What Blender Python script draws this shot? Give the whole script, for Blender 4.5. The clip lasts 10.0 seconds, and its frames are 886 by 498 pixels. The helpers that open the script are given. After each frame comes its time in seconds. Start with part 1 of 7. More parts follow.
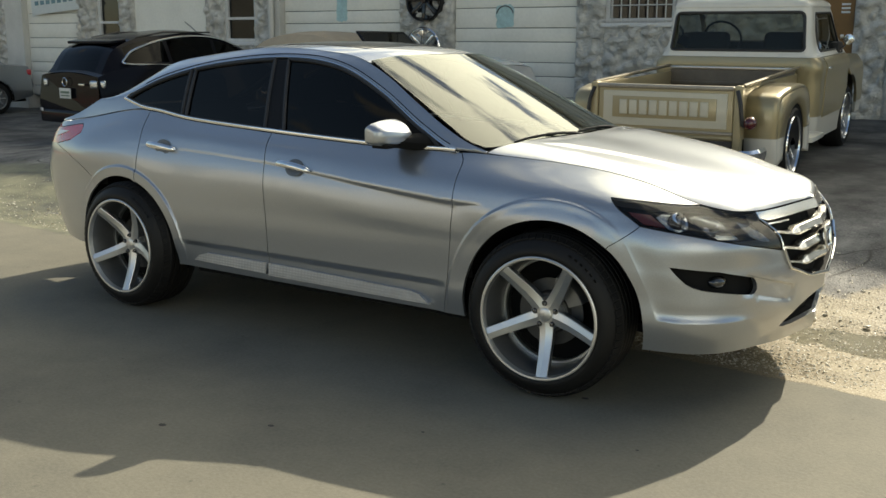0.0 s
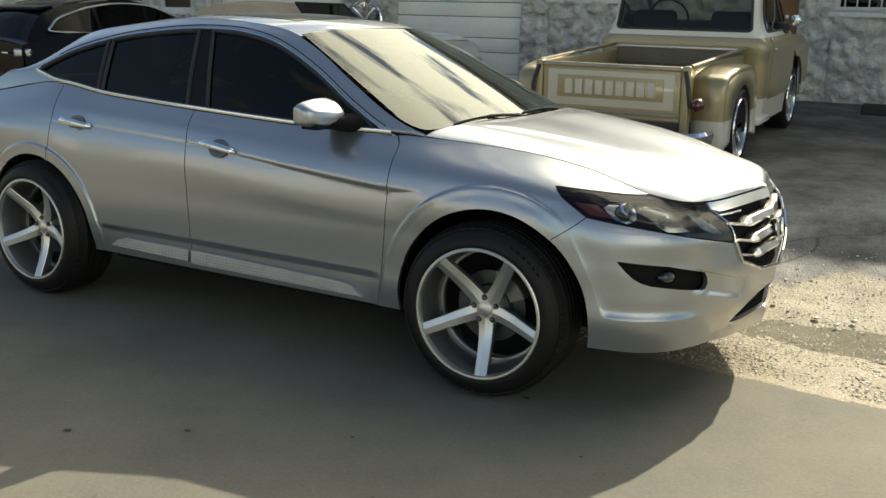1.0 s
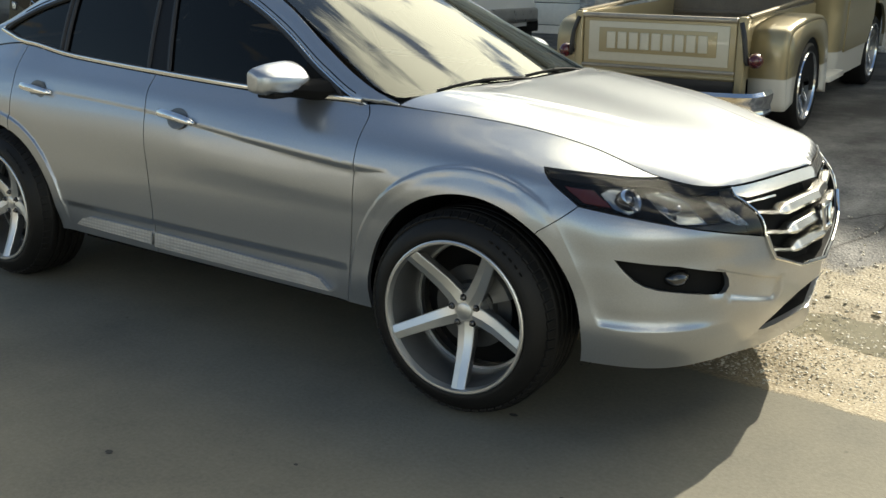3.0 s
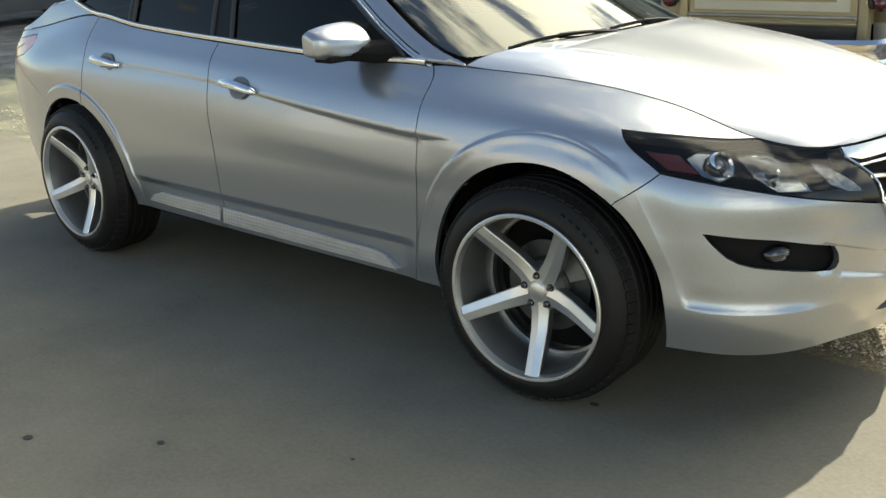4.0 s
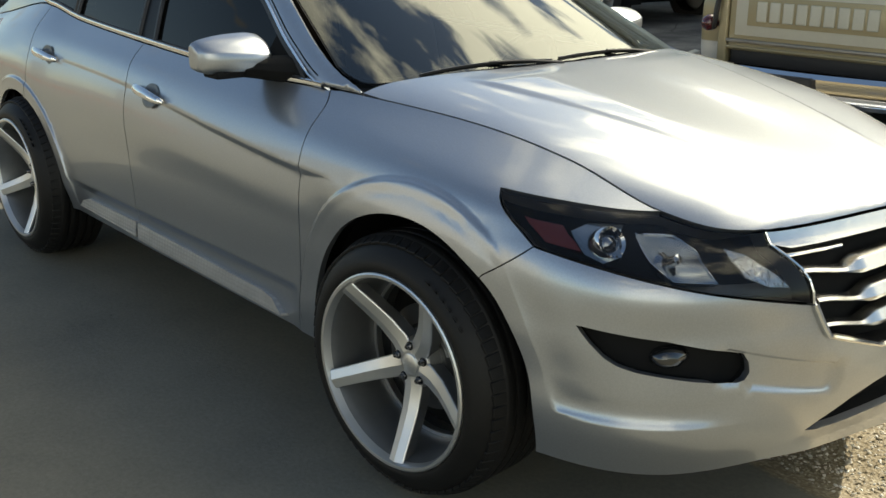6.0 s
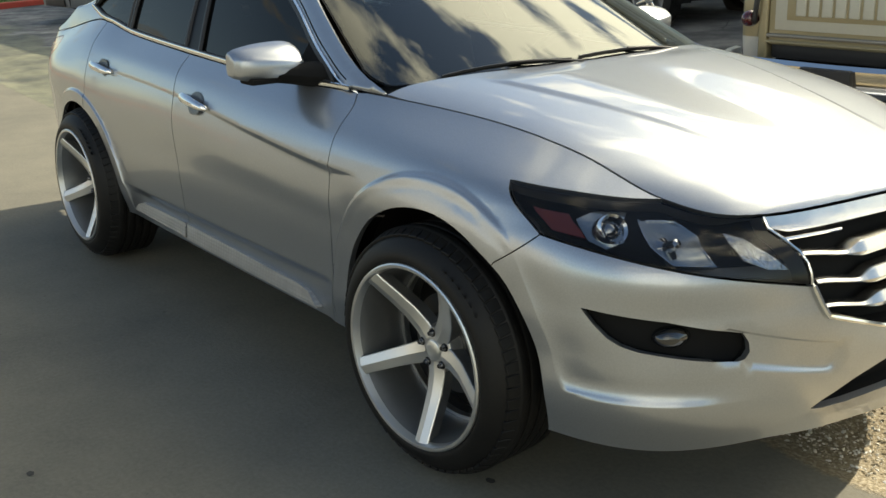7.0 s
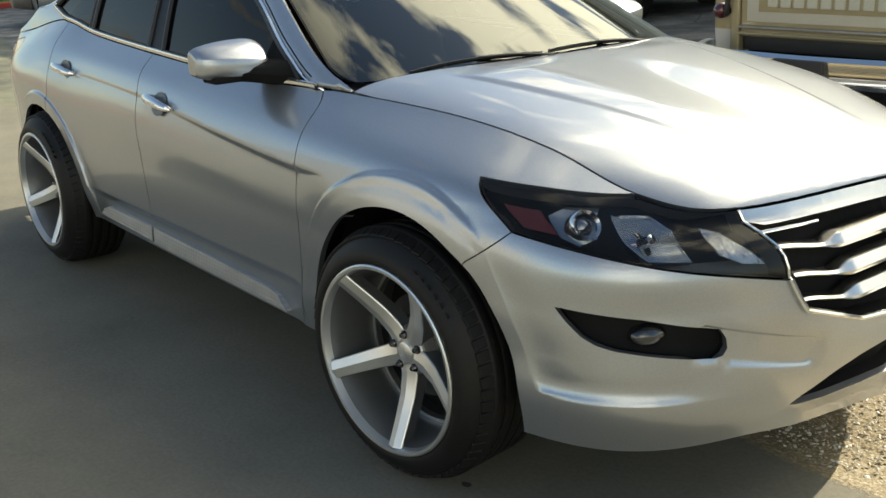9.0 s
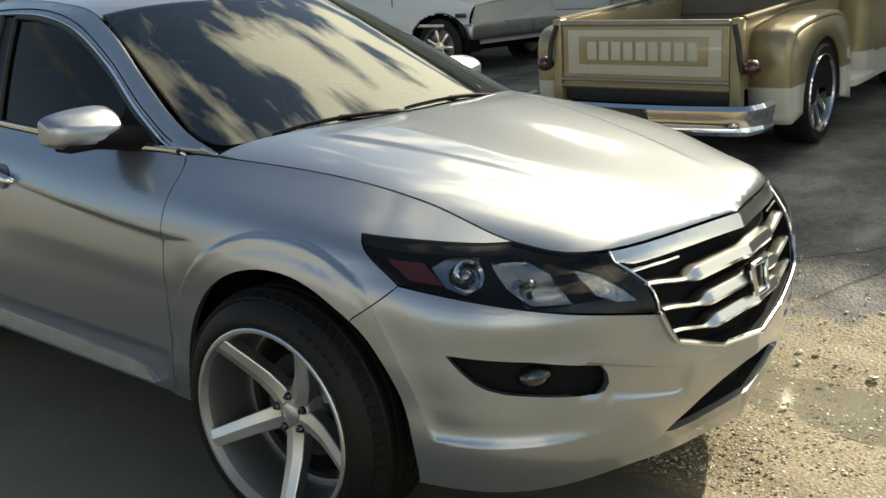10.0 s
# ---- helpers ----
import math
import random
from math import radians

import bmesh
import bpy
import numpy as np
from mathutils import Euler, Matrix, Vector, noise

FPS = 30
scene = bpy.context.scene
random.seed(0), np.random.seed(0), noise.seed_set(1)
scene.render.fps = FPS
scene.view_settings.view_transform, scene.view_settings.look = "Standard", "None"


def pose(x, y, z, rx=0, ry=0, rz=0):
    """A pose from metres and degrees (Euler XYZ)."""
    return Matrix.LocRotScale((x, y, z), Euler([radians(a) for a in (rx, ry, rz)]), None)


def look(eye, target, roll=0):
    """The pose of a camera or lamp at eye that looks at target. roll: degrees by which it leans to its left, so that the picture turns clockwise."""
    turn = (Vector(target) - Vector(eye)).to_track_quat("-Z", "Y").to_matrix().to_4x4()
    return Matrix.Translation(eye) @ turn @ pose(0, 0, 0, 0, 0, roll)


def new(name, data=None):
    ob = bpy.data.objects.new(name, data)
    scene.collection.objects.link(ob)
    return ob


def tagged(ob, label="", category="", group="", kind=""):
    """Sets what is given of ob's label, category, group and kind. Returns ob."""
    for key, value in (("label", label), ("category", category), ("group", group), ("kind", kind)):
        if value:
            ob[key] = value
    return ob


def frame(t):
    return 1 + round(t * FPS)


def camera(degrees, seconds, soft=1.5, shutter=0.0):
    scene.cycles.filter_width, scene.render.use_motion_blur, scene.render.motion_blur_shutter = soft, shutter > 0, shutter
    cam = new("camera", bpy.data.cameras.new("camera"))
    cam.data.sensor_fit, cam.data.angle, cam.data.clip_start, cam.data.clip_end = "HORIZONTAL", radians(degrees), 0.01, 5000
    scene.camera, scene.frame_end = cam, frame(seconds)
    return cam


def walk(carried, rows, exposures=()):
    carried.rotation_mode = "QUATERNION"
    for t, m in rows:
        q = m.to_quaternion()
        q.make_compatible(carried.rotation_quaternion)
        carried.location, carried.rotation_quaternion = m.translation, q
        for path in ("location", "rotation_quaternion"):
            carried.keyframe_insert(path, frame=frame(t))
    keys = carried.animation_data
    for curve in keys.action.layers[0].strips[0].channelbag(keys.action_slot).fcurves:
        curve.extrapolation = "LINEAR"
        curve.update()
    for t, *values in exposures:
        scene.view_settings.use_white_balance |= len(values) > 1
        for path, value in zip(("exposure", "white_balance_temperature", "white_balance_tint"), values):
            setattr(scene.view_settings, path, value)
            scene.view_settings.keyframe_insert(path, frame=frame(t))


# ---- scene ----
cam = camera(48.0, 10.0)
PATH = [
    (0, (3.383, -4.771, 1.563), (2.301, -3.139, 1.157), 0.3),
    (0.5, (3.336, -4.645, 1.562), (2.302, -2.986, 1.14), 1.4),
    (1, (3.253, -4.5, 1.569), (2.273, -2.816, 1.114), 1.4),
    (1.5, (3.216, -4.389, 1.561), (2.261, -2.715, 1.028), 1.8),
    (2, (3.282, -4.141, 1.564), (2.253, -2.502, 1.058), 0.5),
    (2.2, (3.324, -4.061, 1.573), (2.253, -2.452, 1.06), 1.3),
    (3.3, (3.193, -3.622, 1.561), (2.091, -2.055, 0.986), 0.2),
    (3.5, (3.165, -3.563, 1.563), (2.072, -1.999, 0.962), -0.2),
    (4, (3.2, -3.382, 1.513), (1.922, -1.973, 0.896), -2.4),
    (4.2, (3.197, -3.227, 1.54), (1.911, -1.818, 0.939), -2.0),
    (4.5, (3.231, -3.063, 1.591), (1.947, -1.654, 0.986), -1.0),
    (5, (3.214, -2.855, 1.534), (1.964, -1.428, 0.9), -0.5),
    (5.5, (3.181, -2.703, 1.535), (1.94, -1.27, 0.896), -0.8),
    (6, (3.328, -2.561, 1.535), (1.912, -1.292, 0.914), 0.7),
    (7.3, (3.539, -2.557, 1.543), (2.025, -1.399, 0.938), -1.8),
    (7.5, (3.53, -2.511, 1.513), (2.013, -1.352, 0.918), -2.2),
    (8, (3.523, -2.498, 1.514), (2.027, -1.319, 0.903), -2.1),
    (8.5, (3.507, -2.489, 1.523), (2.022, -1.306, 0.895), -2.2),
    (9, (3.494, -2.501, 1.525), (2.018, -1.3, 0.91), -2.1),
    (9.5, (3.48, -2.537, 1.509), (2.074, -1.236, 0.936), -0.0),
    (10, (3.411, -2.64, 1.546), (2.169, -1.163, 1.02), -2.6),
]
walk(cam, [(t, look(eye, target, roll)) for t, eye, target, roll in PATH], ((0.0, 0.24, 7450, 5), (2.0, 0.34, 7400, 5), (3.5, 0.52, 7250, 5), (4.5, 0.98, 7300, 5), (5.0, 0.84, 7250, 5), (6.0, 0.44, 7350, 5), (7.5, 0.58, 7550, 5), (9.0, 0.60, 7550, 5), (9.5, 0.70, 7550, 5), (10.0, 0.18, 7550, 5)))

# ---- world, sun ----
SUN_EL, SUN_AZ = 36.2, 4.6   # degrees; azimuth from +Y towards +X
world = bpy.data.worlds.new("world")
scene.world = world
world.use_nodes = True
wt = world.node_tree
wt.nodes.clear()
w_out = wt.nodes.new("ShaderNodeOutputWorld")
w_bg = wt.nodes.new("ShaderNodeBackground")
w_sky = wt.nodes.new("ShaderNodeTexSky")
w_sky.sky_type = "NISHITA"
w_sky.sun_disc = False
w_sky.sun_elevation, w_sky.sun_rotation = radians(SUN_EL), radians(SUN_AZ)
w_sky.dust_density = 0.6
w_sky.ozone_density = 2.0
w_tc = wt.nodes.new("ShaderNodeTexCoord")
w_map = wt.nodes.new("ShaderNodeMapping")
w_map.inputs["Scale"].default_value = (1.0, 1.0, 1.0)
w_map.inputs["Location"].default_value = (0.3, 0.1, 0.0)
w_noise = wt.nodes.new("ShaderNodeTexNoise")
w_noise.inputs["Scale"].default_value = 4.2
w_noise.inputs["Detail"].default_value = 9.0
w_noise.inputs["Roughness"].default_value = 0.56
w_noise.inputs["Distortion"].default_value = 0.35
# clouds glow towards the sun, thin out away from it and bank up again, front-lit, over the eastern horizon
w_dot = wt.nodes.new("ShaderNodeVectorMath")
w_dot.operation = "DOT_PRODUCT"
w_dot.inputs[1].default_value = (math.sin(radians(SUN_AZ)) * math.cos(radians(SUN_EL)), math.cos(radians(SUN_AZ)) * math.cos(radians(SUN_EL)), math.sin(radians(SUN_EL)))
w_near = wt.nodes.new("ShaderNodeMapRange")
w_near.inputs["From Min"].default_value, w_near.inputs["From Max"].default_value = 0.58, 1.0
w_cover = wt.nodes.new("ShaderNodeMath")
w_cover.operation = "MULTIPLY_ADD"
w_cover.inputs[1].default_value = 0.26
w_east = wt.nodes.new("ShaderNodeVectorMath")
w_east.operation = "DOT_PRODUCT"
w_east.inputs[1].default_value = (0.76, -0.60, 0.25)
w_bank = wt.nodes.new("ShaderNodeMapRange")
w_bank.inputs["From Min"].default_value, w_bank.inputs["From Max"].default_value = 0.74, 0.98
w_thick = wt.nodes.new("ShaderNodeMath")
w_thick.operation = "MULTIPLY_ADD"
w_thick.inputs[1].default_value = 0.13
w_lit = wt.nodes.new("ShaderNodeMath")
w_lit.operation = "MULTIPLY_ADD"
w_lit.inputs[1].default_value = 0.58
w_ramp = wt.nodes.new("ShaderNodeValToRGB")
w_ramp.color_ramp.elements[0].position, w_ramp.color_ramp.elements[1].position = 0.60, 0.70
w_glow = wt.nodes.new("ShaderNodeValToRGB")
for pos, c in ((0.0, (2.6, 2.65, 2.6, 1)), (0.40, (2.7, 2.7, 2.55, 1)), (0.60, (5.0, 4.95, 4.65, 1)), (0.78, (9.2, 9.0, 8.4, 1)), (0.90, (15.0, 14.6, 13.4, 1)), (1.0, (30, 29, 25.5, 1))):
    e = w_glow.color_ramp.elements[0] if pos == 0.0 else w_glow.color_ramp.elements[1] if pos == 1.0 else w_glow.color_ramp.elements.new(pos)
    e.position, e.color = pos, c
w_mix = wt.nodes.new("ShaderNodeMixRGB")
# the clouds lie in one high flat layer
w_xyz = wt.nodes.new("ShaderNodeSeparateXYZ")
w_up = wt.nodes.new("ShaderNodeMath")
w_up.operation = "ADD"
w_up.inputs[1].default_value = 0.22
w_pos = wt.nodes.new("ShaderNodeMath")
w_pos.operation = "MAXIMUM"
w_pos.inputs[1].default_value = 0.08
w_flat = wt.nodes.new("ShaderNodeVectorMath")
w_flat.operation = "DIVIDE"
wt.links.new(w_tc.outputs["Generated"], w_xyz.inputs[0])
wt.links.new(w_xyz.outputs["Z"], w_up.inputs[0])
wt.links.new(w_up.outputs[0], w_pos.inputs[0])
wt.links.new(w_tc.outputs["Generated"], w_flat.inputs[0])
wt.links.new(w_pos.outputs[0], w_flat.inputs[1])
wt.links.new(w_flat.outputs[0], w_map.inputs["Vector"])
wt.links.new(w_tc.outputs["Generated"], w_dot.inputs[0])
wt.links.new(w_dot.outputs["Value"], w_near.inputs["Value"])
wt.links.new(w_map.outputs[0], w_noise.inputs["Vector"])
wt.links.new(w_near.outputs[0], w_cover.inputs[0])
wt.links.new(w_noise.outputs["Fac"], w_cover.inputs[2])
wt.links.new(w_tc.outputs["Generated"], w_east.inputs[0])
wt.links.new(w_east.outputs["Value"], w_bank.inputs["Value"])
wt.links.new(w_bank.outputs[0], w_thick.inputs[0])
wt.links.new(w_cover.outputs[0], w_thick.inputs[2])
wt.links.new(w_thick.outputs[0], w_ramp.inputs["Fac"])
wt.links.new(w_bank.outputs[0], w_lit.inputs[0])
wt.links.new(w_near.outputs[0], w_lit.inputs[2])
wt.links.new(w_lit.outputs[0], w_glow.inputs["Fac"])
wt.links.new(w_ramp.outputs["Color"], w_mix.inputs[0])
wt.links.new(w_sky.outputs["Color"], w_mix.inputs[1])
wt.links.new(w_glow.outputs["Color"], w_mix.inputs[2])
wt.links.new(w_mix.outputs["Color"], w_bg.inputs["Color"])
w_bg.inputs["Strength"].default_value = 0.124
wt.links.new(w_bg.outputs[0], w_out.inputs["Surface"])

sun = new("sun", bpy.data.lights.new("sun", "SUN"))
sun.data.energy, sun.data.angle, sun.data.color = 4.9, radians(0.53), (1.0, 0.95, 0.87)
_sd = Vector((math.sin(radians(SUN_AZ)) * math.cos(radians(SUN_EL)), math.cos(radians(SUN_AZ)) * math.cos(radians(SUN_EL)), math.sin(radians(SUN_EL))))
sun.matrix_world = look(_sd * 30, (0, 0, 0))


# ---- materials ----
class Nodes:
    """A short way to write a node material."""

    def __init__(self, name):
        self.mat = bpy.data.materials.new(name)
        self.mat.use_nodes = True
        self.t = self.mat.node_tree
        self.t.nodes.clear()
        self.out = self.t.nodes.new("ShaderNodeOutputMaterial")

    def add(self, kind, **values):
        n = self.t.nodes.new("ShaderNode" + kind)
        for k, v in values.items():
            k = k.replace("_", " ")
            if isinstance(v, bpy.types.NodeSocket):
                self.t.links.new(v, n.inputs[k])
            else:
                n.inputs[k].default_value = v
        return n

    def link(self, a, b):
        self.t.links.new(a, b)

    def coords(self, scale=(1, 1, 1)):
        m = self.add("Mapping", Scale=scale)
        self.link(self.add("TexCoord").outputs["Object"], m.inputs["Vector"])
        return m.outputs[0]

    def noise(self, vec, scale, detail=4.0, rough=0.55):
        return self.add("TexNoise", Vector=vec, Scale=scale, Detail=detail, Roughness=rough).outputs["Fac"]

    def ramp(self, fac, *stops):
        r = self.add("ValToRGB", Fac=fac)
        e = r.color_ramp.elements
        while len(e) < len(stops):
            e.new(0.5)
        for i, (p, c) in enumerate(stops):
            e[i].position = p
            e[i].color = (*c, 1.0) if len(c) == 3 else c
        return r.outputs["Color"]

    def mix(self, fac, a, b, how="MIX"):
        m = self.t.nodes.new("ShaderNodeMixRGB")
        m.blend_type = how
        for i, v in enumerate((fac, a, b)):
            if isinstance(v, bpy.types.NodeSocket):
                self.link(v, m.inputs[i])
            else:
                m.inputs[i].default_value = v if i == 0 else (*v, 1.0)
        return m.outputs[0]

    def bump(self, height, strength, distance, normal=None):
        b = self.add("Bump", Height=height, Strength=strength, Distance=distance)
        if normal is not None:
            self.link(normal, b.inputs["Normal"])
        return b.outputs[0]

    def done(self, shader):
        self.link(shader, self.out.inputs["Surface"])
        return self.mat


def grainy(name, color, rough=0.6, metal=0.0, vary=0.12, scale=6.0, fine=60.0, bump=0.1, coat=0.0, spec=0.5, depth=0.004):
    """A surface with stains at one scale and grain at a finer one."""
    n = Nodes(name)
    v = n.coords()
    a, b = n.noise(v, scale, 5.0), n.noise(v, fine, 3.0)
    lo, hi = [c * (1 - vary) for c in color], [min(1.0, c * (1 + vary)) for c in color]
    base = n.mix(0.35, n.ramp(a, (0.3, lo), (0.7, hi)), n.ramp(b, (0.3, lo), (0.7, hi)))
    r = n.add("MapRange", Value=a)
    r.inputs["To Min"].default_value, r.inputs["To Max"].default_value = max(0.02, rough - 0.08), min(1.0, rough + 0.08)
    p = n.add("BsdfPrincipled", Base_Color=base, Roughness=r.outputs[0], Metallic=metal)
    p.inputs["Coat Weight"].default_value = coat
    p.inputs["Coat Roughness"].default_value = 0.03
    p.inputs["Specular IOR Level"].default_value = spec
    if bump:
        n.link(n.bump(b, bump, depth), p.inputs["Normal"])
    return n.done(p.outputs[0])


def car_paint(name, color, metal=0.9, rough=0.3, dust=0.04, coat=1.0):
    """Clear-coated paint with fine metal flakes and a film of dust."""
    n = Nodes(name)
    v = n.coords()
    flake = n.noise(v, 240.0, 1.0)
    film = n.noise(v, 3.0, 6.0)
    base = n.mix(n.ramp(film, (0.45, (0, 0, 0)), (0.85, (dust * (4 if metal > 0.5 else 1),) * 3)), color, (0.45, 0.42, 0.36))
    base = n.mix(0.04 if metal > 0.5 else 0.004, base, n.ramp(flake, (0.35, (0.1, 0.1, 0.1)), (0.65, (0.95, 0.95, 0.95))))
    r = n.add("MapRange", Value=film)
    r.inputs["To Min"].default_value, r.inputs["To Max"].default_value = rough - 0.03, rough + 0.05
    p = n.add("BsdfPrincipled", Base_Color=base, Roughness=r.outputs[0], Metallic=metal)
    p.inputs["Coat Weight"].default_value = coat
    p.inputs["Coat Roughness"].default_value = 0.03
    return n.done(p.outputs[0])


def glass(name, tint, gloss=1.5, rough=0.0, sheen=(1, 1, 1)):
    """A thin pane: it tints what is behind it and mirrors by its angle."""
    n = Nodes(name)
    f = n.add("Fresnel", IOR=gloss)
    tr = n.add("BsdfTransparent", Color=(*tint, 1.0))
    gl = n.add("BsdfGlossy", Roughness=rough, Color=(*sheen, 1))
    m = n.add("MixShader", Fac=f.outputs[0])
    n.link(tr.outputs[0], m.inputs[1])
    n.link(gl.outputs[0], m.inputs[2])
    return n.done(m.outputs[0])


M = {
    "silver": car_paint("silver_paint", (0.416, 0.441, 0.478), 0.85, 0.30, 0.02, 1.0),
    "black_plastic": grainy("black_plastic", (0.02, 0.02, 0.021), 0.45, fine=220, bump=0.12, depth=0.002),
    "dark": grainy("dark_liner", (0.009, 0.009, 0.009), 0.8, bump=0.1, spec=0.15),
    "gloss_black": grainy("gloss_black", (0.012, 0.012, 0.014), 0.12, bump=0.0),
    "rubber": grainy("tyre_rubber", (0.009, 0.0085, 0.008), 0.55, vary=0.4, scale=9, fine=120, bump=0.2, spec=0.3, depth=0.002),
    "chrome": grainy("chrome", (0.82, 0.83, 0.84), 0.09, 1.0, vary=0.03, bump=0.0),
    "bar_chrome": grainy("bar_chrome", (0.70, 0.69, 0.66), 0.24, 1.0, vary=0.08, bump=0.0),
    "machined": grainy("machined_alloy", (0.74, 0.74, 0.73), 0.36, 0.95, vary=0.05, fine=400, bump=0.05, depth=0.001),
    "alloy_grey": grainy("painted_alloy", (0.245, 0.25, 0.255), 0.36, 0.75, vary=0.08, bump=0.02),
    "disc": grainy("brake_disc", (0.10, 0.10, 0.10), 0.5, 0.8, vary=0.1, bump=0.05),
    "cloth": grainy("dark_cloth", (0.03, 0.029, 0.028), 0.9, bump=0.2),
    "side_glass": glass("tinted_glass", (0.05, 0.045, 0.040), 1.40, sheen=(1.0, 0.95, 0.86)),
    "windscreen": glass("windscreen_glass", (0.36, 0.43, 0.40), 1.82, sheen=(0.97, 1.0, 0.95)),
    "lens": glass("clear_lens", (0.80, 0.80, 0.80), 1.34),
    "amber": grainy("amber_reflector", (0.13, 0.022, 0.016), 0.2, bump=0.0, coat=0.5),
    "red_lens": grainy("red_lens", (0.50, 0.03, 0.045), 0.15, bump=0.0, coat=1.0),
    "lamp_black": grainy("lamp_black", (0.085, 0.080, 0.076), 0.35, bump=0.0),
    "lamp_chrome": grainy("lamp_chrome", (0.34, 0.38, 0.41), 0.16, 0.9, vary=0.35, scale=14, fine=9, bump=0.25, depth=0.006),
    "bulb_glass": grainy("bulb_glass", (0.35, 0.37, 0.40), 0.05, 0.9, bump=0.0, coat=1.0),
    "ribbed_lens": grainy("ribbed_lens", (0.55, 0.58, 0.60), 0.14, 0.9, vary=0.3, scale=30, fine=55, bump=0.8, depth=0.006),
    "fog_glass": grainy("fog_glass", (0.06, 0.062, 0.065), 0.10, 0.8, bump=0.0, coat=1.0),
    "black_chrome": grainy("black_chrome", (0.20, 0.20, 0.21), 0.2, 1.0, bump=0.0),
    "pillar_black": grainy("pillar_black", (0.010, 0.010, 0.011), 0.35, bump=0.0, spec=0.15),
    "white_lens": grainy("white_lens", (0.75, 0.74, 0.74), 0.2, bump=0.0, coat=1.0),
}


# ---- mesh tools ----
from mathutils.geometry import delaunay_2d_cdt


def mesh_object(name, verts, faces, mat, parent=None, label="", smooth=True):
    me = bpy.data.meshes.new(name)
    me.from_pydata([tuple(v) for v in verts], [], [tuple(f) for f in faces])
    me.update()
    if smooth:
        me.polygons.foreach_set("use_smooth", [True] * len(me.polygons))
    me.materials.append(mat)
    ob = new(name, me)
    if parent is not None:
        ob.parent = parent
    if label:
        ob["label"] = label
    return ob


def part(name, bm, mat, parent=None, label="", smooth=True):
    """Links a bmesh as one mesh object under a thing or a part."""
    me = bpy.data.meshes.new(name)
    bmesh.ops.recalc_face_normals(bm, faces=bm.faces)
    bm.to_mesh(me)
    bm.free()
    if smooth:
        me.polygons.foreach_set("use_smooth", [True] * len(me.polygons))
        me.set_sharp_from_angle(angle=radians(38))
    me.materials.append(mat)
    ob = new(name, me)
    if parent is not None:
        ob.parent = parent
    if label:
        ob["label"] = label
    return ob


def thing(name, label, category, group="", at=None):
    ob = tagged(new(name), label, category, group)
    ob.empty_display_size = 0.2
    if at is not None:
        ob.matrix_world = at
    return ob


def box(bm, size, at=None, bevel=0.0, seg=2):
    """Adds a bevelled box to bm: size in metres, at a pose or a place."""
    m = at if isinstance(at, Matrix) else Matrix.Translation(at or (0, 0, 0))
    made = bmesh.ops.create_cube(bm, size=1.0, matrix=m @ Matrix.Diagonal((*size, 1)))["verts"]
    if bevel:
        edges = list({e for v in made for e in v.link_edges})
        bmesh.ops.bevel(bm, geom=edges, offset=bevel, segments=seg, affect="EDGES", profile=0.6)
    return bm


def box_bm(size, at=None, bevel=0.0, seg=2):
    return box(bmesh.new(), size, at, bevel, seg)


def lathe(profile, steps=48, axis="y", arc=(0.0, 360.0), bm=None, at=None):
    """Turns a profile of (radius, along) round an axis."""
    bm = bm or bmesh.new()
    closed = abs(arc[1] - arc[0]) >= 359.9
    count = steps if closed else steps + 1
    m = at or Matrix.Identity(4)
    rings = []
    for k in range(count):
        a = radians(arc[0] + (arc[1] - arc[0]) * k / steps)
        c, s = math.cos(a), math.sin(a)
        ring = []
        for r, h in profile:
            p = {"y": (r * c, h, r * s), "z": (r * c, r * s, h), "x": (h, r * c, r * s)}[axis]
            ring.append(bm.verts.new(m @ Vector(p)))
        rings.append(ring)
    for k in range(count if closed else count - 1):
        a, b = rings[k], rings[(k + 1) % count]
        for i in range(len(profile) - 1):
            q = [a[i], a[i + 1], b[i + 1], b[i]]
            bm.faces.new(q)
    bmesh.ops.remove_doubles(bm, verts=bm.verts, dist=1e-5)
    return bm


def smooth_line(pts, steps=8, closed=False):
    """Points along a smooth curve through pts."""
    pts = [np.array(p, float) for p in pts]
    n = len(pts)
    out = []
    for i in range(n if closed else n - 1):
        p1, p2 = pts[i], pts[(i + 1) % n]
        p0 = pts[i - 1] if (i > 0 or closed) else 2 * p1 - p2
        p3 = pts[(i + 2) % n] if (i + 2 < n or closed) else 2 * p2 - p1
        for k in range(steps):
            t = k / steps
            out.append(0.5 * (2 * p1 + (p2 - p0) * t + (2 * p0 - 5 * p1 + 4 * p2 - p3) * t * t + (3 * p1 - p0 - 3 * p2 + p3) * t ** 3))
    if not closed:
        out.append(pts[-1])
    return out


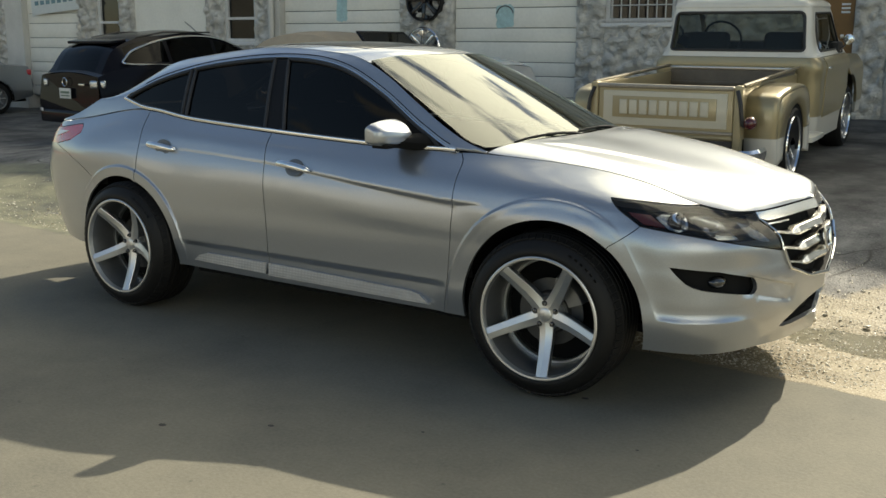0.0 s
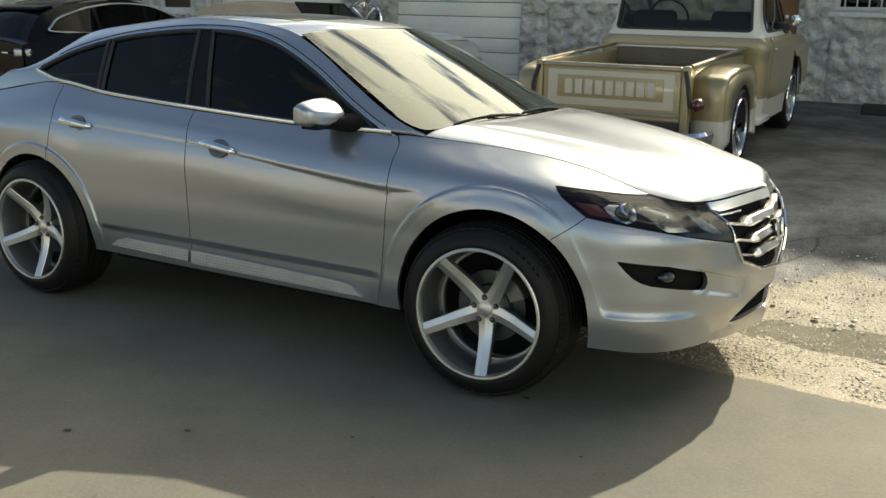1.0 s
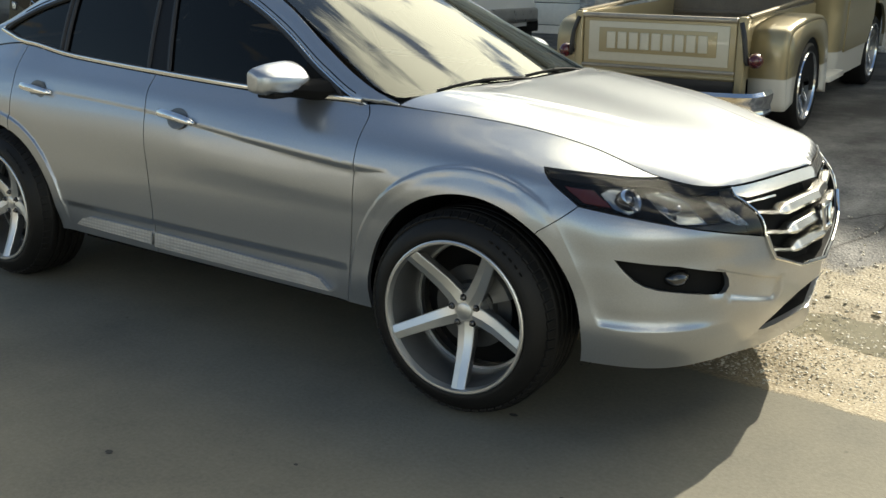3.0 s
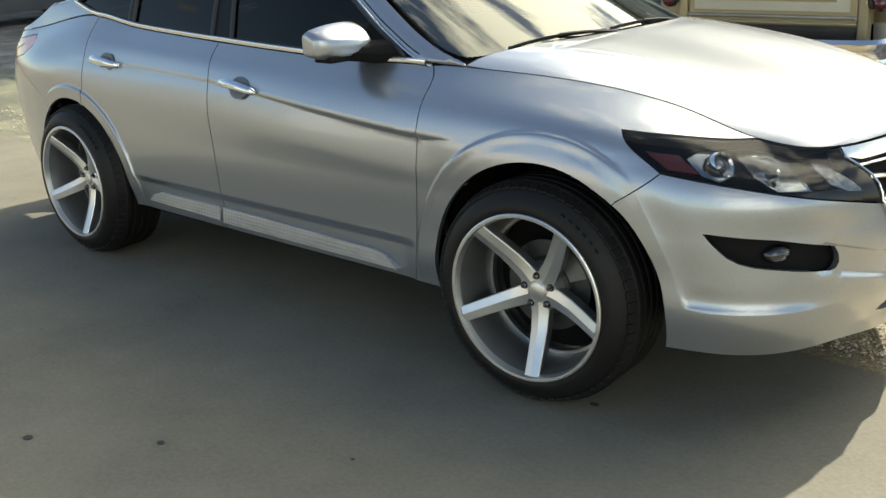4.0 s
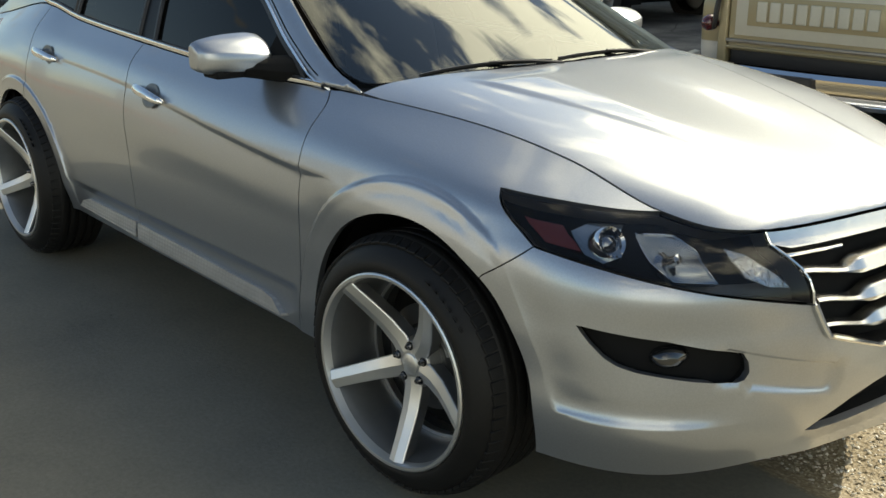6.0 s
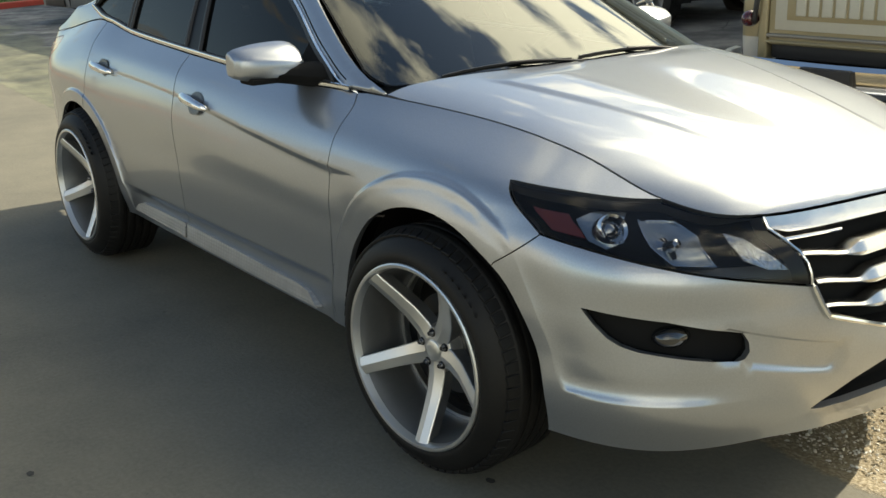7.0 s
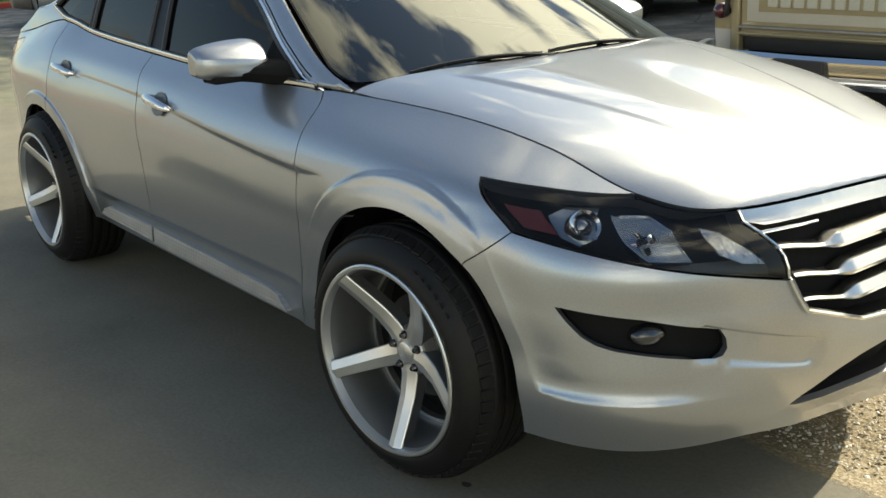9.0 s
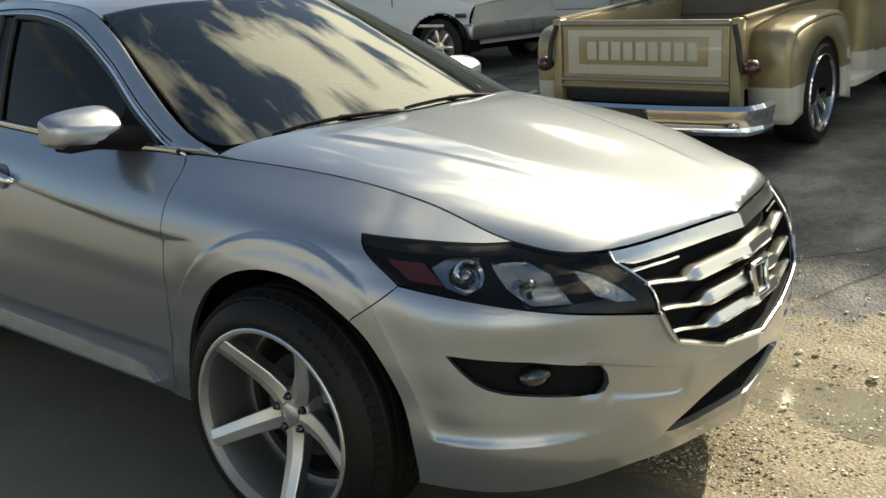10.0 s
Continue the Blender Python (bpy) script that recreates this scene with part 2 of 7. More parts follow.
def sweep(line, section, closed=False, up=(0, 0, 1), bm=None, scale=None):
    """Carries a closed section of (side, up) points along a line."""
    bm = bm or bmesh.new()
    line = [Vector(p) for p in line]
    n = len(line)
    rings = []
    for i, p in enumerate(line):
        a = line[(i - 1) % n] if (closed or i > 0) else p
        b = line[(i + 1) % n] if (closed or i < n - 1) else p
        d = (b - a).normalized()
        u = Vector(up[i] if isinstance(up, list) else up)
        side = d.cross(u)
        side = side.normalized() if side.length > 1e-6 else Vector((1, 0, 0))
        u = side.cross(d)
        k = scale[i] if scale else 1.0
        rings.append([bm.verts.new(p + side * (x * k) + u * (y * k)) for x, y in section])
    m = len(section)
    for i in range(n if closed else n - 1):
        a, b = rings[i], rings[(i + 1) % n]
        for j in range(m):
            bm.faces.new((a[j], a[(j + 1) % m], b[(j + 1) % m], b[j]))
    if not closed:
        bm.faces.new(rings[0][::-1])
        bm.faces.new(rings[-1])
    return bm


def circle(r, n=8, ry=None):
    return [(r * math.cos(2 * math.pi * k / n), (ry or r) * math.sin(2 * math.pi * k / n)) for k in range(n)]


def curve_through(knots, vals, q):
    """A smooth curve through vals (n, k) at knots (n,), at the places q (m,)."""
    knots, vals, q = np.asarray(knots, float), np.asarray(vals, float), np.asarray(q, float)
    if vals.ndim == 1:
        return curve_through(knots, vals[:, None], q)[:, 0]
    h = np.diff(knots)[:, None]
    d = np.diff(vals, axis=0) / h
    t = np.empty_like(vals)
    t[1:-1] = (h[1:] * d[:-1] + h[:-1] * d[1:]) / (h[1:] + h[:-1])
    t[0], t[-1] = d[0], d[-1]
    i = np.clip(np.searchsorted(knots, q) - 1, 0, len(knots) - 2)
    hh = h[i]
    u = ((q - knots[i]) / hh[:, 0])[:, None]
    return ((2 * u ** 3 - 3 * u ** 2 + 1) * vals[i] + (u ** 3 - 2 * u ** 2 + u) * hh * t[i]
            + (-2 * u ** 3 + 3 * u ** 2) * vals[i + 1] + (u ** 3 - u ** 2) * hh * t[i + 1])


def inside(poly, pts):
    """Which of pts (m, 2) lie inside the polygon."""
    poly, pts = np.asarray(poly), np.asarray(pts)
    res = np.zeros(len(pts), bool)
    j = len(poly) - 1
    for i in range(len(poly)):
        (xi, yi), (xj, yj) = poly[i], poly[j]
        if yi != yj:
            res ^= ((yi > pts[:, 1]) != (yj > pts[:, 1])) & (pts[:, 0] < (xj - xi) * (pts[:, 1] - yi) / (yj - yi) + xi)
        j = i
    return res


def resample(poly, step):
    """The closed polygon with points about a step apart, its corners kept."""
    out = []
    n = len(poly)
    for i in range(n):
        a, b = np.array(poly[i], float), np.array(poly[(i + 1) % n], float)
        k = max(1, int(math.ceil(np.linalg.norm(b - a) / step)))
        out += [a + (b - a) * j / k for j in range(k)]
    keep = [out[0]]
    for p in out[1:]:
        if np.linalg.norm(p - keep[-1]) > step * 0.15:
            keep.append(p)
    if np.linalg.norm(keep[-1] - keep[0]) < step * 0.15:
        keep.pop()
    return keep


def shrink(poly, gap):
    """The polygon drawn in by a gap on all sides."""
    p = np.array(poly)
    area = 0.5 * np.sum(p[:, 0] * np.roll(p[:, 1], -1) - np.roll(p[:, 0], -1) * p[:, 1])
    e = np.roll(p, -1, 0) - p
    ln = np.linalg.norm(e, axis=1, keepdims=True)
    nrm = np.stack([-e[:, 1], e[:, 0]], 1) / np.maximum(ln, 1e-9) * (1 if area > 0 else -1)
    v = nrm + np.roll(nrm, 1, 0)
    v /= np.maximum(np.linalg.norm(v, axis=1, keepdims=True), 0.35)
    return [q for q in p + v * gap]


def panel(name, outline, surface, mat, parent, step=0.03, gap=0.002, rim=0.014, holes=(), offset=0.0, flip=False, label="", features=(), blur=(0.003, 0.003)):
    """A sheet over a surface, cut along an outline in the surface's own flat plan (and round holes), with its edges turned in.
    surface takes (m, 2) plan points and gives (m, 3) places."""
    loops = [shrink(resample(outline, step), gap)] + [shrink(resample(h, step * 0.6), -gap) for h in holes]
    flat, edges = [], []
    for lp in loops:
        k = len(flat)
        flat += [tuple(p) for p in lp]
        edges += [(k + i, k + (i + 1) % len(lp)) for i in range(len(lp))]
    nb = len(flat)
    for ft in features:
        fp = np.array(ft, float)
        keep = inside(loops[0], fp)
        for lp in loops[1:]:
            keep &= ~inside(lp, fp)
        d2 = np.min(((fp[:, None, :] - np.array(flat[:nb])[None]) ** 2).sum(-1), 1)
        keep &= d2 > 0.004 ** 2
        last = -1
        for i, q in enumerate(fp):
            if keep[i]:
                flat.append(tuple(q))
                if last == i - 1 and i > 0:
                    edges.append((len(flat) - 2, len(flat) - 1))
                last = i
    lo, hi = np.min(loops[0], 0), np.max(loops[0], 0)
    gx, gy = np.meshgrid(np.arange(lo[0], hi[0], step), np.arange(lo[1], hi[1], step * 0.86))
    gx = gx + (np.arange(gx.shape[0]) % 2)[:, None] * step * 0.5
    grid = np.stack([gx.ravel(), gy.ravel()], 1)
    ok = inside(loops[0], grid)
    for lp in loops[1:]:
        ok &= ~inside(lp, grid)
    grid = grid[ok]
    if len(grid):
        b = np.array(flat)
        near = np.concatenate([np.min(((g[:, None, :] - b[None]) ** 2).sum(-1), 1) for g in np.array_split(grid, max(1, len(grid) * len(b) // 2000000))])
        grid = grid[near > (0.42 * step) ** 2]
    pts = flat + [tuple(p) for p in grid]
    v2, _, tris, *_ = delaunay_2d_cdt([Vector(p) for p in pts], edges, [], 0, 1e-6)
    v2 = np.array([tuple(v) for v in v2])
    tris = np.array([list(t) for t in tris])
    mid = v2[tris].mean(1)
    ok = inside(loops[0], mid)
    for lp in loops[1:]:
        ok &= ~inside(lp, mid)
    tris = tris[ok]
    xyz = np.array(surface(v2), float)
    if flip:
        tris = tris[:, ::-1]
    shift = lambda du, dv: np.array(surface(v2 + np.array([du, dv])), float)
    vn = np.cross(shift(blur[0], 0) - shift(-blur[0], 0), shift(0, blur[1]) - shift(0, -blur[1])) * (-1 if flip else 1)
    vn /= np.maximum(np.linalg.norm(vn, axis=1, keepdims=True), 1e-12)
    xyz = xyz + vn * offset
    verts, faces = list(xyz), [tuple(t) for t in tris]
    normals = [tuple(v) for v in vn]
    if rim:
        dirs = {}
        for t in faces:
            for i in range(3):
                e = (t[i], t[(i + 1) % 3])
                if (e[1], e[0]) in dirs:
                    dirs.pop((e[1], e[0]))
                else:
                    dirs[e] = True
        top, low = {}, {}
        turned = {}
        for a, b in dirs:
            out = np.cross(xyz[b] - xyz[a], vn[a])
            for q in (a, b):
                turned[q] = turned.get(q, 0) + out / max(np.linalg.norm(out), 1e-12)
        for a, b in dirs:
            for q in (a, b):
                if q not in top:
                    top[q] = len(verts)
                    verts.append(xyz[q])
                    low[q] = len(verts)
                    verts.append(xyz[q] - vn[q] * rim)
                    o = turned[q] / max(np.linalg.norm(turned[q]), 1e-12) * (1 if rim > 0 else -1)
                    normals += [tuple(o), tuple(o)]
            faces.append((top[b], top[a], low[a], low[b]))
    used = sorted({i for f in faces for i in f})
    slot = {i: k for k, i in enumerate(used)}
    ob = mesh_object(name, [verts[i] for i in used], [tuple(slot[i] for i in f) for f in faces], mat, parent, label)
    ob.data.normals_split_custom_set_from_vertices([normals[i] for i in used])
    return ob


# ---- the silver crossover ----
# Lengthwise body lines, from the middle of the tail round the side to the middle of the nose: x, half width, height.
BODY = (
    ((-2.50, -2.46, -2.24, -1.87, -1.40, -0.95, -0.26, 0.40, 0.90, 1.40, 1.84, 2.08, 2.215, 2.31),
     (0, 0.50, 0.765, 0.885, 0.91, 0.925, 0.935, 0.945, 0.95, 0.95, 0.915, 0.76, 0.45, 0),
     (0.34, 0.34, 0.33, 0.31, 0.30, 0.295, 0.29, 0.29, 0.297, 0.29, 0.285, 0.265, 0.255, 0.25)),
    ((-2.55, -2.51, -2.28, -1.88, -1.40, -0.95, -0.26, 0.40, 0.90, 1.40, 1.858, 2.132, 2.27, 2.355),
     (0, 0.53, 0.775, 0.91, 0.945, 0.945, 0.950, 0.955, 0.958, 0.962, 0.938, 0.797, 0.475, 0),
     (0.45, 0.45, 0.43, 0.41, 0.40, 0.40, 0.395, 0.385, 0.38, 0.385, 0.412, 0.425, 0.395, 0.40)),
    ((-2.58, -2.54, -2.31, -1.88, -1.40, -0.95, -0.26, 0.40, 0.90, 1.40, 1.846, 2.121, 2.286, 2.368),
     (0, 0.55, 0.785, 0.92, 0.952, 0.955, 0.955, 0.957, 0.957, 0.962, 0.938, 0.791, 0.468, 0),
     (0.60, 0.60, 0.58, 0.54, 0.52, 0.50, 0.49, 0.485, 0.48, 0.485, 0.51, 0.52, 0.51, 0.52)),
    ((-2.59, -2.55, -2.33, -1.88, -1.40, -0.95, -0.26, 0.40, 0.90, 1.40, 1.83, 2.11, 2.285, 2.358),
     (0, 0.56, 0.79, 0.925, 0.962, 0.965, 0.964, 0.965, 0.966, 0.970, 0.945, 0.79, 0.46, 0),
     (0.74, 0.74, 0.73, 0.70, 0.68, 0.66, 0.65, 0.65, 0.65, 0.655, 0.635, 0.625, 0.635, 0.66)),
    ((-2.56, -2.52, -2.31, -1.88, -1.40, -0.95, -0.26, 0.40, 0.90, 1.40, 1.79, 2.06, 2.22, 2.325),
     (0, 0.55, 0.78, 0.907, 0.942, 0.935, 0.948, 0.965, 0.973, 0.965, 0.918, 0.76, 0.48, 0),
     (0.90, 0.90, 0.92, 0.97, 0.98, 0.972, 0.943, 0.888, 0.852, 0.84, 0.83, 0.81, 0.80, 0.79)),
    ((-2.50, -2.46, -2.27, -1.88, -1.40, -0.95, -0.26, 0.40, 0.90, 1.40, 1.745, 2.02, 2.185, 2.305),
     (0, 0.54, 0.76, 0.862, 0.888, 0.892, 0.905, 0.918, 0.928, 0.921, 0.884, 0.715, 0.505, 0),
     (0.985, 0.99, 1.005, 1.03, 1.072, 1.06, 1.03, 0.985, 0.955, 0.932, 0.893, 0.846, 0.826, 0.836)),
    ((-2.42, -2.38, -2.20, -1.88, -1.40, -0.95, -0.26, 0.40, 0.90, 1.40, 1.72, 1.985, 2.165, 2.288),
     (0, 0.52, 0.76, 0.79, 0.79, 0.81, 0.835, 0.845, 0.808, 0.738, 0.695, 0.648, 0.510, 0),
     (1.04, 1.05, 1.06, 1.10, 1.168, 1.125, 1.09, 1.065, 1.060, 1.031, 0.978, 0.889, 0.862, 0.872)),
)
FRONT_ARCH, REAR_ARCH = (1.412, 0.37, 0.44), (-1.41, 0.365, 0.42)
_st = np.arange(14.0)


def ramp01(x, a, b):
    u = np.clip((x - a) / (b - a), 0, 1)
    return u * u * (3 - 2 * u)


LEDGE = 0.421


def flare_width(x):
    """How far the front flare's edge stands off the wheel opening."""
    return 0.095 - 0.052 * ramp01(x, 1.68, 1.85)


def body_at(s, z):
    """The body's side at station s and height z: x and half width."""
    s, z = np.asarray(s, float), np.asarray(z, float)
    rows = [curve_through(_st, np.array(b).T, s) for b in BODY]
    Z = np.stack([r[:, 2] for r in rows], 1)
    V = np.stack([r[:, :2] for r in rows], 1)
    h = np.diff(Z, axis=1)[..., None]
    d = np.diff(V, axis=1) / h
    t = np.empty_like(V)
    t[:, 1:-1] = (h[:, 1:] * d[:, :-1] + h[:, :-1] * d[:, 1:]) / (h[:, 1:] + h[:, :-1])
    t[:, 0], t[:, -1] = d[:, 0], d[:, -1]
    i = np.clip((z[:, None] > Z).sum(1) - 1, 0, 5)
    k = np.arange(len(s))
    hh = h[k, i]
    u = np.clip((z - Z[k, i]) / hh[:, 0], -0.2, 1.2)[:, None]
    out = ((2 * u ** 3 - 3 * u ** 2 + 1) * V[k, i] + (u ** 3 - 2 * u ** 2 + u) * hh * t[k, i]
           + (-2 * u ** 3 + 3 * u ** 2) * V[k, i + 1] + (u ** 3 - u ** 2) * hh * t[k, i + 1])
    x, w = out[:, 0], out[:, 1]
    # flares round the wheel arches
    for (cx, cz, r), wide in ((FRONT_ARCH, 0.095), (REAR_ARCH, 0.065)):
        q = np.hypot(x - cx, z - cz)
        w = w + 0.013 * (1 - ramp01(x, 1.62, 1.74)) * (1 - ramp01(q, r + wide - 0.010, r + wide + 0.001)) * ramp01(z, 0.30, 0.45)
        w = w - 0.0012 * np.exp(-((q - r - wide * 0.62) / 0.010) ** 2) * ramp01(z, 0.36, 0.5) * (1 - ramp01(x, 1.70, 1.80))
    # on the bumper the flare's edge runs down and turns into the ledge above the lip; the skin is scooped out beyond it
    near = np.hypot(x - FRONT_ARCH[0], z - FRONT_ARCH[1]) - FRONT_ARCH[2] - flare_width(x)
    over = z - LEDGE
    gap = 0.5 * (near + over - np.sqrt((near - over) ** 2 + 0.030 ** 2))
    far_off = np.maximum(gap, 0.0)
    scoop = (0.004 + 0.011 * (1 - ramp01(z, 0.43, 0.52))) * (1 - np.exp(-far_off / 0.018)) * (1 - ramp01(far_off, 0.03, 0.12)) * ramp01(x, 1.66, 1.76) * (1 - ramp01(s, 11.15, 11.75)) * (1 - ramp01(z, 0.66, 0.80))
    ds = 0.05
    ahead, back = curve_through(_st, np.array(BODY[3]).T[:, :2], np.minimum(s + ds, 13.0)), curve_through(_st, np.array(BODY[3]).T[:, :2], np.maximum(s - ds, 0.0))
    along_ = (ahead - back) / np.maximum(np.linalg.norm(ahead - back, axis=1, keepdims=True), 1e-9)
    x, w = x + along_[:, 1] * scoop, w - along_[:, 0] * scoop
    # lip standing proud below the lower intake
    x = x + 0.014 * (1 - ramp01(z, 0.300, 0.318)) * ramp01(s, 11.9, 12.35)
    # pressed line along the doors
    zc = Z[:, 4]
    deep = (0.003 + 0.010 * ramp01(x, -0.5, 0.7)) * ramp01(x, -1.6, -1.0) * (1 - ramp01(x, 0.9, 1.10))
    drop = np.maximum(0.006, 1.8 * deep)
    low = zc - z
    w = w - deep * np.where(low > 0, np.clip(low / drop, 0, 1) * (1 - ramp01(low, 0.026, 0.16)), 0)
    # foot of the doors, set in under a pressed edge
    w = w - 0.010 * (1 - ramp01(z, 0.443, 0.455)) * ramp01(x, -1.0, -0.93) * (1 - ramp01(x, 0.80, 0.88))
    # shallow step beside the fog lamp
    line, foot = 0.596 - (s - 11.6) * 0.104, 0.506 - (s - 11.67) * 0.09
    x = x - 0.012 * ramp01(line - z, -0.003, 0.003) * ramp01(z - foot, -0.014, 0.012) * ramp01(s, 11.3, 11.5) * (1 - ramp01(s, 12.24, 12.36))
    return x, w


_sd_ = np.linspace(0, 13, 1301)
_mid = curve_through(_st, np.array(BODY[3]).T, _sd_)
_arc = np.r_[0, np.cumsum(np.linalg.norm(np.diff(_mid[:, :2], axis=0), axis=1))]
NOSE = float(_arc[-1])


def arc_of(s):
    return np.interp(s, _sd_, _arc)


def top_z(s):
    return curve_through(_st, np.array(BODY[6][2]), np.atleast_1d(s))


def at_x(x, z):
    """Plan point of the body at length x and height z."""
    a, b = 1.2, 12.6
    for _ in range(30):
        m = 0.5 * (a + b)
        if body_at([m], [z])[0][0] < x:
            a = m
        else:
            b = m
    return (float(arc_of(a)), z)


def at_w(w, z):
    """Plan point of the nose at half width w and height z."""
    a, b = 10.3, 13.0
    for _ in range(30):
        m = 0.5 * (a + b)
        if body_at([m], [z])[1][0] > w:
            a = m
        else:
            b = m
    return (float(arc_of(a)), z)


def hull(side):
    """The body's surface on one side (-1 near, 1 far); past the nose it goes on round the other."""
    def place(p):
        a = p[:, 0]
        over = a > NOSE
        aa = np.where(over, 2 * NOSE - a, a)
        under = aa < 0
        aa = np.abs(aa)
        s = np.interp(aa, _arc, _sd_)
        x, w = body_at(s, p[:, 1])
        return np.stack([x, side * w * np.where(over | under, -1, 1), p[:, 1]], 1)
    return place


def arch_points(arch, a0, a1, n=22):
    cx, cz, r = arch
    return [at_x(cx + r * math.cos(radians(a0 + (a1 - a0) * k / n)), cz + r * math.sin(radians(a0 + (a1 - a0) * k / n))) for k in range(n + 1)]


def edge_top(s0, s1, n=16, drop=0.0):
    return [(float(arc_of(s)), float(top_z(s)[0]) - drop) for s in np.linspace(s0, s1, n + 1)]


def edge_low(s0, s1, n=16, lift=0.0):
    return [(float(arc_of(s)), float(curve_through(_st, np.array(BODY[0][2]), np.array([s]))[0]) + lift) for s in np.linspace(s0, s1, n + 1)]


def mirrored(half):
    """Closes a half outline that starts and ends on the nose's middle."""
    return half + [(2 * NOSE - a, z) for a, z in half[::-1] if a < NOSE - 1e-6]


def xz(*pts, steps=6):
    return [at_x(x, z) for x, z in smooth_line(pts, steps)]


def station_of(x, z):
    return float(np.interp(at_x(x, z)[0], _arc, _sd_))


car = thing("crossover_car", "silver metallic crossover with tinted windows and large five-spoke alloys", "car")

LAMP_TIP, LAMP_BACK = (1.657, 0.922), (1.812, 0.817)
lamp_low = [at_x(*LAMP_BACK), at_x(1.884, 0.806), at_x(2.011, 0.785), at_x(2.112, 0.763), at_x(2.192, 0.737), at_w(0.449, 0.692)]
lamp_low = [tuple(p) for p in smooth_line(lamp_low, 5)]
lamp_top = [at_x(*LAMP_TIP), at_x(1.741, 0.914), at_x(1.806, 0.907), at_x(1.866, 0.899), at_x(1.925, 0.892)] + edge_top(10.95, 12.0, 8, 0.003)
lamp_top = [tuple(p) for p in smooth_line(lamp_top, 3)]
arch_seam = (1.693, 0.725)
ang = math.degrees(math.atan2(arch_seam[1] - FRONT_ARCH[1], arch_seam[0] - FRONT_ARCH[0]))
door_front_edge = [(0.868, 1.056), (0.905, 1.0), (0.912, 0.85), (0.905, 0.72), (0.882, 0.50), (0.860, 0.305)]
door_mid_edge = [(-0.322, 1.088), (-0.292, 1.0), (-0.280, 0.9), (-0.272, 0.7), (-0.270, 0.48), (-0.285, 0.30)]
door_rear_edge = [(-1.325, 1.162), (-1.285, 1.06), (-1.272, 0.95), (-1.285, 0.76)]

sz = lambda st, z: (float(arc_of(st)), z)
grille_corner, grille_foot, grille_bend = at_w(0.449, 0.697), sz(12.13, 0.612), sz(12.58, 0.545)
grille_top_corner = edge_top(12.0, 12.01, 1, 0.004)[0]
grille_side = [grille_corner, grille_foot, grille_bend, (NOSE, 0.528)]

fog = [sz(10.37, 0.655), sz(10.46, 0.620), sz(10.56, 0.589), sz(10.66, 0.572), sz(10.80, 0.560), sz(11.2, 0.541), sz(11.55, 0.525), sz(11.60, 0.528), sz(11.625, 0.545), sz(11.61, 0.570), sz(11.565, 0.594), sz(11.02, 0.634)]
intake_half = [(NOSE, 0.336), sz(12.75, 0.326), sz(12.48, 0.322), sz(12.30, 0.326), sz(12.20, 0.336), sz(12.27, 0.356), sz(12.48, 0.400), sz(12.66, 0.426), sz(12.86, 0.445), (NOSE, 0.455)]
intake = mirrored(intake_half)

bumper_half = ([(NOSE, 0.528)] + grille_side[::-1][1:] + lamp_low[::-1] + [at_x(*arch_seam)]
               + arch_points(FRONT_ARCH, ang, -9.5, 14) + edge_low(station_of(1.848, 0.31), 13, 24, 0.002))
# lines that the mesh follows: the pressed crease and the edges of the flares
def crease_lines():
    out = []
    xs = np.linspace(-1.28, 1.10, 90)
    ss = np.interp(xs, curve_through(_st, np.array(BODY[4][0]), _sd_)[150:1150], _sd_[150:1150])
    zc = curve_through(_st, np.array(BODY[4][2]), ss)
    for d in (0.012, 0.0, -0.006, -0.012, -0.018, -0.024, -0.036):
        out.append([(float(a), float(z) + d) for a, z in zip(arc_of(ss), zc)])
    return out


def flare_lines(arch, wide, a0, a1):
    out = []
    for dr in (wide - 0.014, wide - 0.005, wide + 0.006, wide * 0.62 - 0.012, wide * 0.62, wide * 0.62 + 0.012):
        out.append(arch_points((arch[0], arch[1], arch[2] + dr), a0, a1, 44))
    return out


FEATURES = crease_lines() + flare_lines(FRONT_ARCH, 0.095, -5, 185) + flare_lines(REAR_ARCH, 0.065, -5, 185)

STEP = [[sz(st, 0.596 - (st - 11.6) * 0.104 + d) for st in np.linspace(11.45, 12.25, 30)] for d in (-0.005, 0.0, 0.005)]


EDGE = [[sz(st, LEDGE + d) for st in np.linspace(10.16, 11.75, 60)] for d in (-0.004, 0.002, 0.010, 0.022, 0.040)]


def flare_edge(d):
    out = []
    for a in np.linspace(50, 10, 40):
        r = FRONT_ARCH[2] + 0.08
        for _ in range(12):
            r = FRONT_ARCH[2] + d + float(flare_width(np.array([FRONT_ARCH[0] + r * math.cos(radians(a))]))[0])
        out.append(at_x(FRONT_ARCH[0] + r * math.cos(radians(a)), FRONT_ARCH[1] + r * math.sin(radians(a))))
    return out


EDGE += [flare_edge(d) for d in (-0.003, 0.003, 0.012, 0.028)]
EDGE += [[sz(st, 0.506 - (st - 11.67) * 0.09 + d) for st in np.linspace(11.66, 12.22, 26)] for d in (-0.014, -0.001, 0.012)]
bumper = panel("front_bumper", mirrored(bumper_half), hull(-1), M["silver"], car, step=0.026,
               holes=[fog, [(2 * NOSE - a, z) for a, z in fog][::-1], intake], rim=0.02, features=STEP + EDGE)


LAMP_SIDE = ((-2.20, 1.022), (-1.925, 1.060), (-1.895, 1.040), (-1.885, 1.01), (-1.98, 0.960), (-2.19, 0.922))


